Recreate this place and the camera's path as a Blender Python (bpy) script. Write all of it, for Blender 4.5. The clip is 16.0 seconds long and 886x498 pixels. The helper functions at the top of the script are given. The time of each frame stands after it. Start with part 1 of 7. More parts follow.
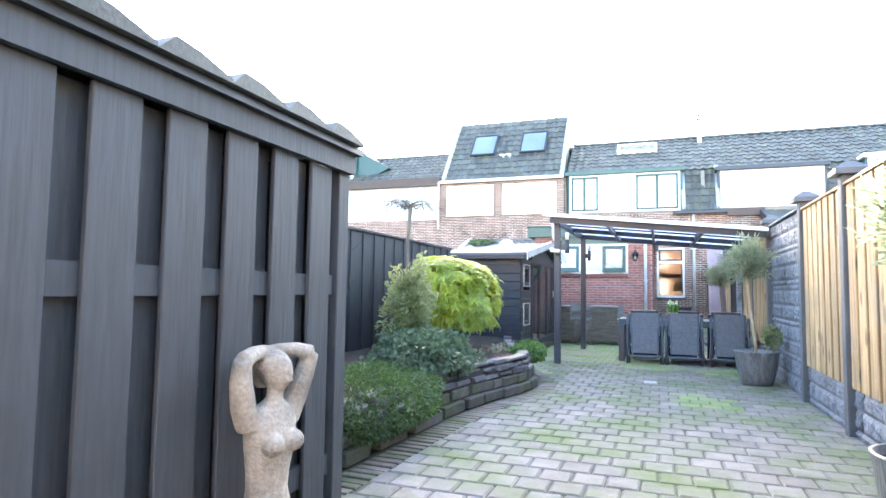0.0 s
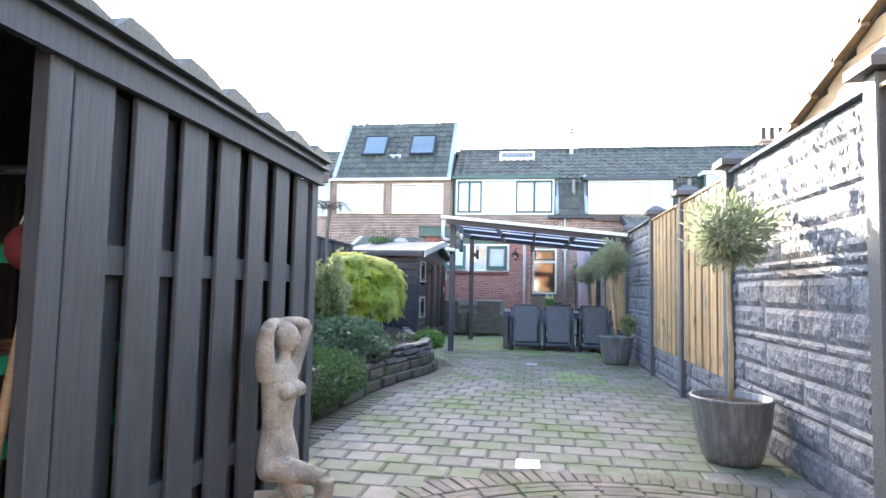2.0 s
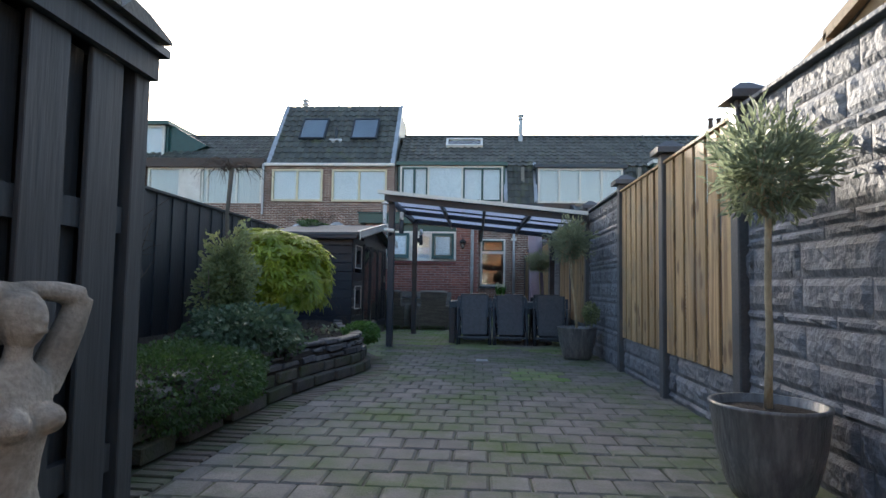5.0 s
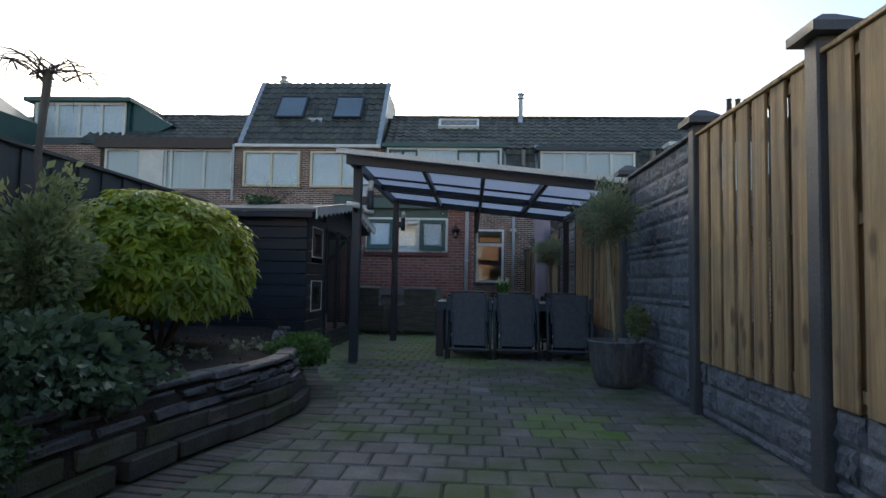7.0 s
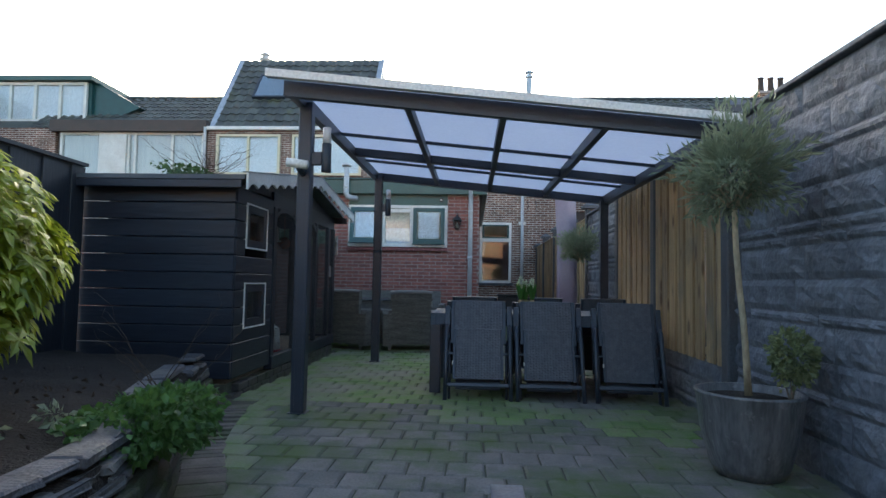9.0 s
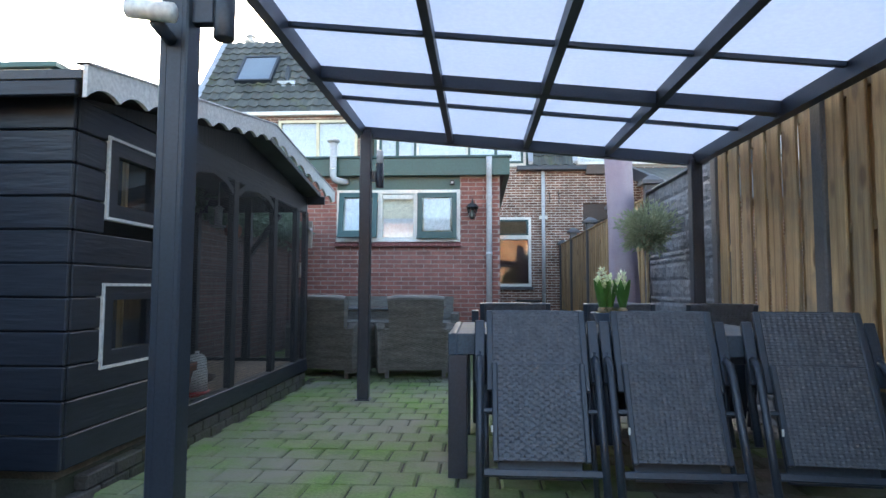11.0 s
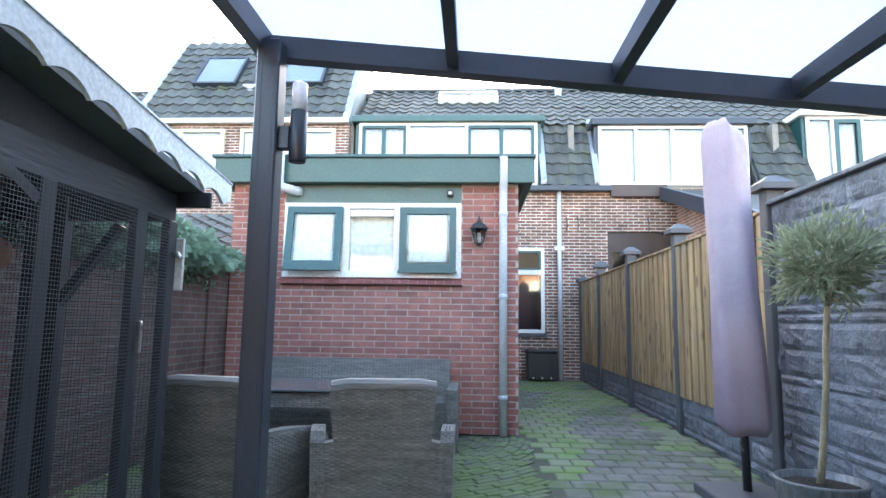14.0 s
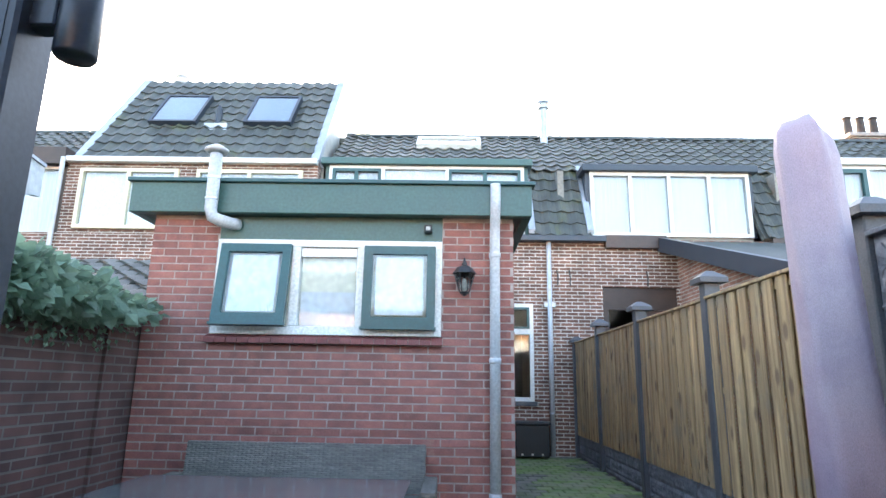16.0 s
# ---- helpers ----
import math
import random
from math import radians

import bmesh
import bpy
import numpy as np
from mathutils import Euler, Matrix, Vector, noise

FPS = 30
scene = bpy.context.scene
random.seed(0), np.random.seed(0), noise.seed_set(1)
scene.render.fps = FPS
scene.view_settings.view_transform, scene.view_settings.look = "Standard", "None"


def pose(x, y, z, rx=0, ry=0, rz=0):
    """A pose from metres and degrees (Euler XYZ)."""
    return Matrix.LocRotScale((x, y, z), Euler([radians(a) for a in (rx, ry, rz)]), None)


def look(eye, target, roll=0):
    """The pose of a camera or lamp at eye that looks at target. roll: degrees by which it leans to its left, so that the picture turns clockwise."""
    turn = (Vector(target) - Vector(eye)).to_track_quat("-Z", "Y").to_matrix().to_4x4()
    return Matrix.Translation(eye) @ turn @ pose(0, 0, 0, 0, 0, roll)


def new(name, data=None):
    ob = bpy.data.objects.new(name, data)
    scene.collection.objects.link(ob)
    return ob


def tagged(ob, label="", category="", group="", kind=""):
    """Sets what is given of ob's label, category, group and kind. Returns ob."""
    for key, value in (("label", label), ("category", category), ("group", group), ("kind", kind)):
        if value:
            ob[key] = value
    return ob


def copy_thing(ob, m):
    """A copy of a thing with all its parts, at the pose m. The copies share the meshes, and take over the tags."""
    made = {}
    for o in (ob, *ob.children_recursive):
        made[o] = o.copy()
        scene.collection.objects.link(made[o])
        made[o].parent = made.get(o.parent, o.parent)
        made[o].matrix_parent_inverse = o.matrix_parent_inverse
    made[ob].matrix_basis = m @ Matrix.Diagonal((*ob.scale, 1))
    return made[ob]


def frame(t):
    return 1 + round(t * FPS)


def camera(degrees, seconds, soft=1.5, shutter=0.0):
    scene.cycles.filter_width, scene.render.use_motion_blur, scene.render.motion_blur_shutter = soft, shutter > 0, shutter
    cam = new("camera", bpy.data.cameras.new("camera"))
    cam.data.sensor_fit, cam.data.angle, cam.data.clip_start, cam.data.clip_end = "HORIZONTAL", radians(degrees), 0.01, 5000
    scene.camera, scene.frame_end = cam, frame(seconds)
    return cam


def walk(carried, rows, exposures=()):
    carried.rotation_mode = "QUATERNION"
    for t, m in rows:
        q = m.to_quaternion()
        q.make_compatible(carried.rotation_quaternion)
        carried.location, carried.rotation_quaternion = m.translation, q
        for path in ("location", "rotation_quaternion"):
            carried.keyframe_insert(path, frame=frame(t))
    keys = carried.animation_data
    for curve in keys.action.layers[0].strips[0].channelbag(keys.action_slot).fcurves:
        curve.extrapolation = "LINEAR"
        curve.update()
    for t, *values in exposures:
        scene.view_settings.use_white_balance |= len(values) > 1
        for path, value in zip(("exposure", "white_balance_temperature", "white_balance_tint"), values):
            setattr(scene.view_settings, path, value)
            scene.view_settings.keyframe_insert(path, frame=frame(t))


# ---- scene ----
cam = camera(73.9, 16.0)
PATH = [
    (0, (0.449, 0.038, 1.08), (-0.241, 1.91, 1.218), 0.8),
    (0.5, (0.441, -0.263, 1.039), (-0.106, 1.656, 1.176), 1.4),
    (1, (0.396, -0.57, 1.046), (-0.052, 1.374, 1.185), 0.7),
    (1.5, (0.341, -0.723, 1.04), (-0.02, 1.239, 1.177), 1.1),
    (2, (0.31, -0.803, 1.027), (0.012, 1.171, 1.163), 1.2),
    (2.5, (0.306, -0.829, 1.009), (0.059, 1.151, 1.146), 1.0),
    (3, (0.282, -0.837, 0.992), (0.088, 1.149, 1.127), 1.0),
    (3.5, (0.262, -0.748, 0.955), (0.105, 1.242, 1.089), 1.0),
    (4, (0.242, -0.478, 0.915), (0.107, 1.513, 1.049), 1.1),
    (6.3, (0.311, 1.936, 0.864), (0.201, 3.93, 0.981), 0.9),
    (6.5, (0.294, 2.156, 0.857), (0.188, 4.149, 0.974), 1.1),
    (7, (0.255, 2.736, 0.875), (0.153, 4.73, 0.99), 1.1),
    (7.5, (0.242, 3.329, 0.904), (0.135, 5.323, 1.016), 1.0),
    (8, (0.234, 3.902, 0.921), (0.129, 5.896, 1.032), 1.1),
    (8.5, (0.216, 4.445, 0.934), (0.113, 6.44, 1.044), 1.1),
    (8.7, (0.197, 4.678, 0.923), (0.095, 6.672, 1.034), 1.1),
    (10.8, (-0.022, 7.094, 0.865), (-0.146, 9.086, 0.997), -0.3),
    (11, (-0.043, 7.263, 0.855), (-0.165, 9.255, 0.99), 0.2),
    (11.5, (-0.059, 7.76, 0.887), (-0.184, 9.751, 1.023), 0.1),
    (12, (-0.092, 8.25, 0.917), (-0.216, 10.242, 1.049), 0.0),
    (12.5, (-0.147, 8.65, 0.958), (-0.264, 10.642, 1.09), 0.5),
    (13, (-0.172, 9.11, 1.011), (-0.284, 11.102, 1.152), 0.5),
    (13.5, (-0.202, 9.552, 1.064), (-0.307, 11.541, 1.245), 0.7),
    (14, (-0.2, 9.958, 1.099), (-0.302, 11.94, 1.348), 0.8),
    (14.5, (-0.205, 10.332, 1.135), (-0.296, 12.305, 1.45), 1.0),
    (15, (-0.233, 10.668, 1.151), (-0.305, 12.631, 1.526), 0.9),
    (15.5, (-0.239, 10.995, 1.161), (-0.288, 12.95, 1.58), 1.0),
    (16, (-0.245, 11.247, 1.184), (-0.275, 13.196, 1.633), 1.0),
]

EXPOSURES = [(0.0, 4.4, 6700, 12), (1.5, 4.0, 6700, 12), (3.0, 3.3, 6700, 12), (4.2, 2.65, 6600, 11), (6.3, 1.15, 6400, 8), (7.5, 1.5, 6500, 8), (8.6, 2.0, 6500, 8), (10.8, 3.1, 6900, 10), (12.0, 3.45, 6900, 12), (12.6, 3.7, 6900, 12), (13.5, 4.0, 6900, 12), (15.0, 4.0, 6900, 12), (16.0, 3.72, 6900, 12)]
walk(cam, [(t, look(eye, target, roll)) for t, eye, target, roll in PATH], EXPOSURES)

# light: a low winter sun ahead, just above the roofs, and the sky
SUN_UP, SUN_AZ = 17.6, -15.5
world = bpy.data.worlds.new("sky")
scene.world = world
world.use_nodes = True
sky = world.node_tree.nodes.new("ShaderNodeTexSky")
sky.sky_type, sky.sun_disc = "NISHITA", False
sky.sun_elevation, sky.sun_rotation = radians(SUN_UP), radians(SUN_AZ)
sky.air_density, sky.dust_density, sky.ozone_density = 1.0, 2.0, 1.0
back = world.node_tree.nodes["Background"]
back.inputs[1].default_value = 0.12
world.node_tree.links.new(sky.outputs[0], back.inputs[0])
sun = new("sun", bpy.data.lights.new("sun", "SUN"))
sun.data.energy, sun.data.angle, sun.data.color = 2.6, radians(0.5), (1.0, 0.9, 0.78)
_a, _e = radians(SUN_AZ), radians(SUN_UP)
sun.matrix_world = look((math.sin(_a) * math.cos(_e) * 60, math.cos(_a) * math.cos(_e) * 60, math.sin(_e) * 60), (0, 0, 0))

# ---- materials ----
MATS = {}


def mat(name, base, other=None, rough=0.7, metal=0.0, scale=4.0, fine=60.0, bump=0.15, stretch=(1, 1, 1), per=0.0, stain=None, stain_at=0.6,
        spec=0.5, coat=0.0, island=0.0, moss=None, distort=0.0, bump_dist=0.01, knots=None):
    """A surface: two tones in broad patches, fine grain, stains, relief; per and island: how far its pieces differ in brightness."""
    if name in MATS:
        return MATS[name]
    m = bpy.data.materials.new(name)
    m.use_nodes = True
    nt = m.node_tree
    N, L = nt.nodes, nt.links
    b = N["Principled BSDF"]
    tc = N.new("ShaderNodeTexCoord")
    geo = N.new("ShaderNodeNewGeometry")
    mp = N.new("ShaderNodeMapping")
    mp.inputs["Scale"].default_value = stretch
    info = N.new("ShaderNodeObjectInfo")
    shift = N.new("ShaderNodeVectorMath")
    shift.operation = "MULTIPLY_ADD"
    L.new(info.outputs["Random"], shift.inputs[0])
    shift.inputs[1].default_value = (17.0, 31.0, 23.0) if per else (0, 0, 0)
    L.new(geo.outputs["Position"], shift.inputs[2])
    L.new(shift.outputs[0], mp.inputs[0])
    n1 = N.new("ShaderNodeTexNoise")
    n1.inputs["Scale"].default_value, n1.inputs["Detail"].default_value, n1.inputs["Distortion"].default_value = scale, 4, distort
    n2 = N.new("ShaderNodeTexNoise")
    n2.inputs["Scale"].default_value, n2.inputs["Detail"].default_value = fine, 3
    L.new(mp.outputs[0], n1.inputs[0])
    L.new(mp.outputs[0], n2.inputs[0])
    r1 = N.new("ShaderNodeValToRGB")
    r1.color_ramp.elements[0].position, r1.color_ramp.elements[1].position = 0.35, 0.68
    o = other or tuple(c * 0.7 for c in base)
    r1.color_ramp.elements[0].color, r1.color_ramp.elements[1].color = (*o, 1), (*base, 1)
    L.new(n1.outputs[0], r1.inputs[0])
    grain = N.new("ShaderNodeMapRange")
    grain.inputs["From Min"].default_value, grain.inputs["From Max"].default_value = 0.3, 0.7
    grain.inputs["To Min"].default_value, grain.inputs["To Max"].default_value = 0.8, 1.12
    L.new(n2.outputs[0], grain.inputs[0])
    hsv = N.new("ShaderNodeHueSaturation")
    L.new(r1.outputs[0], hsv.inputs["Color"])
    val = grain.outputs[0]
    for amount, src in ((per, info.outputs["Random"]), (island, geo.outputs["Random Per Island"])):
        if amount:
            mr = N.new("ShaderNodeMapRange")
            mr.inputs["To Min"].default_value, mr.inputs["To Max"].default_value = 1 - amount, 1 + amount
            L.new(src, mr.inputs[0])
            mul = N.new("ShaderNodeMath")
            mul.operation = "MULTIPLY"
            L.new(val, mul.inputs[0])
            L.new(mr.outputs[0], mul.inputs[1])
            val = mul.outputs[0]
    L.new(val, hsv.inputs["Value"])
    col = hsv.outputs[0]
    for tint, at, sc in ((stain, stain_at, scale * 0.45), (moss, 0.5, scale * 0.3)):
        if tint:
            n3 = N.new("ShaderNodeTexNoise")
            n3.inputs["Scale"].default_value, n3.inputs["Detail"].default_value, n3.inputs["Roughness"].default_value = sc, 6, 0.65
            L.new(geo.outputs["Position"], n3.inputs[0])
            r3 = N.new("ShaderNodeValToRGB")
            r3.color_ramp.elements[0].position, r3.color_ramp.elements[1].position = at - 0.06, at + 0.14
            L.new(n3.outputs[0], r3.inputs[0])
            mx = N.new("ShaderNodeMix")
            mx.data_type = "RGBA"
            L.new(r3.outputs[0], mx.inputs[0])
            L.new(col, mx.inputs[6])
            mx.inputs[7].default_value = (*tint, 1)
            col = mx.outputs[2]
    if knots:
        km = N.new("ShaderNodeMapping")
        km.inputs["Scale"].default_value = (7.0, 7.0, 3.2)
        L.new(shift.outputs[0], km.inputs[0])
        vo = N.new("ShaderNodeTexVoronoi")
        vo.inputs["Scale"].default_value = 1.0
        L.new(km.outputs[0], vo.inputs["Vector"])
        kr = N.new("ShaderNodeValToRGB")
        kr.color_ramp.elements[0].position, kr.color_ramp.elements[1].position = 0.13, 0.26
        kr.color_ramp.elements[0].color, kr.color_ramp.elements[1].color = (0.85, 0.85, 0.85, 1), (0, 0, 0, 1)
        L.new(vo.outputs["Distance"], kr.inputs[0])
        mx = N.new("ShaderNodeMix")
        mx.data_type = "RGBA"
        L.new(kr.outputs[0], mx.inputs[0])
        L.new(col, mx.inputs[6])
        mx.inputs[7].default_value = (*knots, 1)
        col = mx.outputs[2]
    L.new(col, b.inputs["Base Color"])
    rr = N.new("ShaderNodeMapRange")
    rr.inputs["To Min"].default_value, rr.inputs["To Max"].default_value = max(0.02, rough - 0.12), min(1, rough + 0.1)
    L.new(n1.outputs[0], rr.inputs[0])
    L.new(rr.outputs[0], b.inputs["Roughness"])
    b.inputs["Metallic"].default_value = metal
    b.inputs["Specular IOR Level"].default_value = spec
    b.inputs["Coat Weight"].default_value = coat
    if bump:
        bp = N.new("ShaderNodeBump")
        bp.inputs["Strength"].default_value, bp.inputs["Distance"].default_value = bump, bump_dist
        add = N.new("ShaderNodeMath")
        add.operation = "ADD"
        L.new(n1.outputs[0], add.inputs[0])
        L.new(n2.outputs[0], add.inputs[1])
        L.new(add.outputs[0], bp.inputs["Height"])
        L.new(bp.outputs[0], b.inputs["Normal"])
    MATS[name] = m
    return m


def brickwork(name, tones, mortar, length=0.22, course=0.0645, joint=0.011, axis="xz"):
    """Far brickwork: bond, mortar and worn faces in the material."""
    if name in MATS:
        return MATS[name]
    m = bpy.data.materials.new(name)
    m.use_nodes = True
    N, L = m.node_tree.nodes, m.node_tree.links
    b = N["Principled BSDF"]
    geo = N.new("ShaderNodeNewGeometry")
    sep = N.new("ShaderNodeSeparateXYZ")
    com = N.new("ShaderNodeCombineXYZ")
    L.new(geo.outputs["Position"], sep.inputs[0])
    L.new(sep.outputs["XYZ".index(axis[0].upper())], com.inputs[0])
    L.new(sep.outputs["XYZ".index(axis[1].upper())], com.inputs[1])
    t = N.new("ShaderNodeTexBrick")
    L.new(com.outputs[0], t.inputs[0])
    t.inputs["Scale"].default_value = 1.0
    t.inputs["Brick Width"].default_value, t.inputs["Row Height"].default_value, t.inputs["Mortar Size"].default_value = length, course, joint * 0.75
    t.inputs["Mortar Smooth"].default_value = 0.2
    t.inputs["Color1"].default_value, t.inputs["Color2"].default_value, t.inputs["Mortar"].default_value = (*tones[0], 1), (*tones[1], 1), (*mortar, 1)
    n = N.new("ShaderNodeTexNoise")
    n.inputs["Scale"].default_value, n.inputs["Detail"].default_value = 3.0, 6
    L.new(geo.outputs["Position"], n.inputs[0])
    mr = N.new("ShaderNodeMapRange")
    mr.inputs["From Min"].default_value, mr.inputs["From Max"].default_value = 0.3, 0.7
    mr.inputs["To Min"].default_value, mr.inputs["To Max"].default_value = 0.65, 1.25
    L.new(n.outputs[0], mr.inputs[0])
    hsv = N.new("ShaderNodeHueSaturation")
    L.new(mr.outputs[0], hsv.inputs["Value"])
    L.new(t.outputs[0], hsv.inputs["Color"])
    L.new(hsv.outputs[0], b.inputs["Base Color"])
    b.inputs["Roughness"].default_value = 0.85
    bp = N.new("ShaderNodeBump")
    bp.inputs["Strength"].default_value, bp.inputs["Distance"].default_value, bp.invert = 0.6, 0.01, True
    L.new(t.outputs["Fac"], bp.inputs["Height"])
    L.new(bp.outputs[0], b.inputs["Normal"])
    MATS[name] = m
    return m


def glass(name="window_glass", tint=(0.9, 0.94, 0.95), rough=0.02):
    if name in MATS:
        return MATS[name]
    m = bpy.data.materials.new(name)
    m.use_nodes = True
    b = m.node_tree.nodes["Principled BSDF"]
    b.inputs["Base Color"].default_value = (*tint, 1)
    b.inputs["Roughness"].default_value = rough
    b.inputs["Transmission Weight"].default_value = 1.0
    b.inputs["IOR"].default_value = 1.5
    MATS[name] = m
    return m


M_patio = mat("joint_sand", (0.07, 0.065, 0.05), (0.05, 0.06, 0.03), 0.95, scale=6, fine=120)
M_paver = mat("concrete_paver", (0.2, 0.185, 0.17), (0.13, 0.125, 0.115), 0.85, scale=5, fine=90, bump=0.3, per=0.16, stain=(0.06, 0.062, 0.045), moss=(0.075, 0.11, 0.035))
M_paver_i = mat("concrete_paver_joined", (0.2, 0.185, 0.17), (0.13, 0.125, 0.115), 0.85, scale=5, fine=90, bump=0.3, island=0.16, stain=(0.06, 0.062, 0.045), moss=(0.075, 0.11, 0.035))
M_clinker = mat("clinker", (0.17, 0.14, 0.12), (0.1, 0.085, 0.075), 0.85, scale=8, fine=90, bump=0.3, island=0.2, moss=(0.06, 0.08, 0.03))
M_clinker_g = mat("mossy_clinker", (0.13, 0.18, 0.075), (0.12, 0.115, 0.09), 0.9, scale=5, fine=90, bump=0.3, island=0.15, moss=(0.09, 0.13, 0.04))
M_soil = mat("soil", (0.035, 0.025, 0.018), (0.02, 0.014, 0.01), 0.95, scale=15, fine=90, bump=0.8, bump_dist=0.03)
M_blue = mat("painted_dark_blue_wood", (0.022, 0.026, 0.034), (0.016, 0.019, 0.026), 0.45, scale=3, fine=50, stretch=(1, 1, 0.12), bump=0.25)
M_blueh = mat("painted_dark_blue_board", (0.024, 0.03, 0.042), (0.015, 0.019, 0.028), 0.42, scale=3, fine=50, stretch=(0.12, 0.12, 1), bump=0.3)
M_greyw = mat("grey_blue_stained_wood", (0.05, 0.058, 0.065), (0.035, 0.04, 0.046), 0.6, scale=3, fine=60, stretch=(1, 1, 0.08), bump=0.3, stain=(0.03, 0.03, 0.032))
M_wood = mat("weathered_pine", (0.5, 0.35, 0.18), (0.23, 0.145, 0.072), 0.68, scale=5, fine=80, stretch=(3, 3, 0.12), bump=0.3, per=0.16, knots=(0.12, 0.07, 0.04), stain=(0.2, 0.17, 0.12), stain_at=0.58, distort=1.2)
M_tan = mat("shed_boarding", (0.42, 0.3, 0.17), (0.3, 0.21, 0.12), 0.75, scale=3, fine=70, stretch=(1, 0.16, 3), bump=0.25, per=0.1)
M_conc = mat("anthracite_concrete", (0.178, 0.193, 0.22), (0.1, 0.108, 0.126), 0.72, scale=9, fine=32, bump=0.55, bump_dist=0.02, per=0.1, stain=(0.15, 0.155, 0.16), stain_at=0.66)
M_post = mat("concrete_post", (0.09, 0.095, 0.105), (0.065, 0.07, 0.078), 0.55, scale=4, fine=80, bump=0.2, stain=(0.2, 0.2, 0.2), stain_at=0.72)
M_brick = mat("red_brick", (0.34, 0.128, 0.098), (0.22, 0.085, 0.07), 0.8, scale=9, fine=110, bump=0.4, per=0.2, stain=(0.45, 0.26, 0.2), stain_at=0.68)
M_brick_i = mat("red_brick_joined", (0.34, 0.128, 0.098), (0.22, 0.085, 0.07), 0.8, scale=9, fine=110, bump=0.4, island=0.2, stain=(0.45, 0.26, 0.2), stain_at=0.68)
M_mortar = mat("mortar", (0.44, 0.37, 0.33), (0.32, 0.26, 0.23), 0.9, scale=12, fine=120)
M_oldbrick = brickwork("old_brown_brick", ((0.13, 0.065, 0.047), (0.23, 0.115, 0.08)), (0.6, 0.54, 0.47))
M_oldbrick_y = brickwork("old_brown_brick_side", ((0.3, 0.13, 0.09), (0.36, 0.17, 0.12)), (0.5, 0.44, 0.38), axis="yz")
M_darkbrick_y = brickwork("garden_wall_brick", ((0.085, 0.043, 0.036), (0.13, 0.062, 0.05)), (0.14, 0.115, 0.1), axis="yz")
M_green = mat("green_painted_fascia", (0.045, 0.11, 0.095), (0.038, 0.09, 0.08), 0.4, scale=2, fine=40, bump=0.05)
M_dgreen = mat("dark_green_frame", (0.012, 0.07, 0.07), (0.01, 0.055, 0.055), 0.35, scale=3, fine=40, bump=0.04)
M_white = mat("white_paint", (0.8, 0.79, 0.74), (0.7, 0.68, 0.62), 0.45, scale=3, fine=50, bump=0.05)
M_cream = mat("cream_paint", (0.75, 0.68, 0.48), (0.68, 0.6, 0.42), 0.5, scale=3, fine=50, bump=0.05)
M_roof = mat("dark_roof_tile", (0.1, 0.106, 0.092), (0.06, 0.064, 0.057), 0.6, scale=3, fine=60, bump=0.3, island=0.25, stain=(0.09, 0.1, 0.03), stain_at=0.64)
M_zinc = mat("zinc", (0.5, 0.53, 0.56), (0.4, 0.43, 0.46), 0.45, metal=0.6, scale=4, fine=60, bump=0.1, stain=(0.3, 0.31, 0.32))
M_pvc = mat("grey_pvc_pipe", (0.55, 0.56, 0.57), (0.45, 0.46, 0.47), 0.45, scale=6, fine=50, bump=0.04)
M_alu = mat("anthracite_aluminium", (0.03, 0.041, 0.057), (0.025, 0.034, 0.048), 0.42, scale=3, fine=90, bump=0.03)
M_wicker = mat("grey_rattan", (0.2, 0.193, 0.172), (0.125, 0.12, 0.106), 0.55, scale=12, fine=60, stretch=(0.25, 0.25, 2.2), bump=0.5, island=0.18)
M_wicker_d = mat("dark_rattan", (0.085, 0.097, 0.115), (0.06, 0.068, 0.082), 0.4, scale=25, fine=120, bump=0.15, island=0.06)
M_mesh_dark = mat("anthracite_textilene", (0.03, 0.033, 0.04), (0.024, 0.026, 0.03), 0.6, scale=20, fine=250, bump=0.3)
M_table = mat("anthracite_tabletop", (0.048, 0.085, 0.122), (0.04, 0.069, 0.1), 0.6, scale=2, fine=60, bump=0.03, spec=0.25)
M_rim = mat("blue_grey_powder_coat", (0.07, 0.1, 0.13), (0.06, 0.085, 0.11), 0.6, scale=3, fine=90, bump=0.03, spec=0.25)
M_slate = mat("split_slate", (0.1, 0.1, 0.11), (0.05, 0.05, 0.055), 0.6, scale=10, fine=60, bump=0.7, island=0.3, per=0.2, stain=(0.16, 0.15, 0.13))
M_stone = mat("mossy_kerb_stone", (0.1, 0.09, 0.08), (0.06, 0.055, 0.05), 0.85, scale=8, fine=70, bump=0.6, per=0.2, moss=(0.05, 0.06, 0.02))
M_pot = mat("grey_glazed_pot", (0.18, 0.185, 0.19), (0.09, 0.095, 0.1), 0.35, scale=30, fine=90, stretch=(1, 1, 0.15), bump=0.5, coat=0.3, stain=(0.35, 0.35, 0.35), stain_at=0.66)
M_statue = mat("weathered_cast_stone", (0.42, 0.38, 0.32), (0.2, 0.18, 0.15), 0.85, scale=7, fine=80, bump=0.5, stain=(0.07, 0.065, 0.055), stain_at=0.56)
M_olbark = mat("pale_olive_bark", (0.5, 0.42, 0.28), (0.32, 0.27, 0.18), 0.8, scale=14, fine=90, stretch=(1, 1, 0.3), bump=0.5)
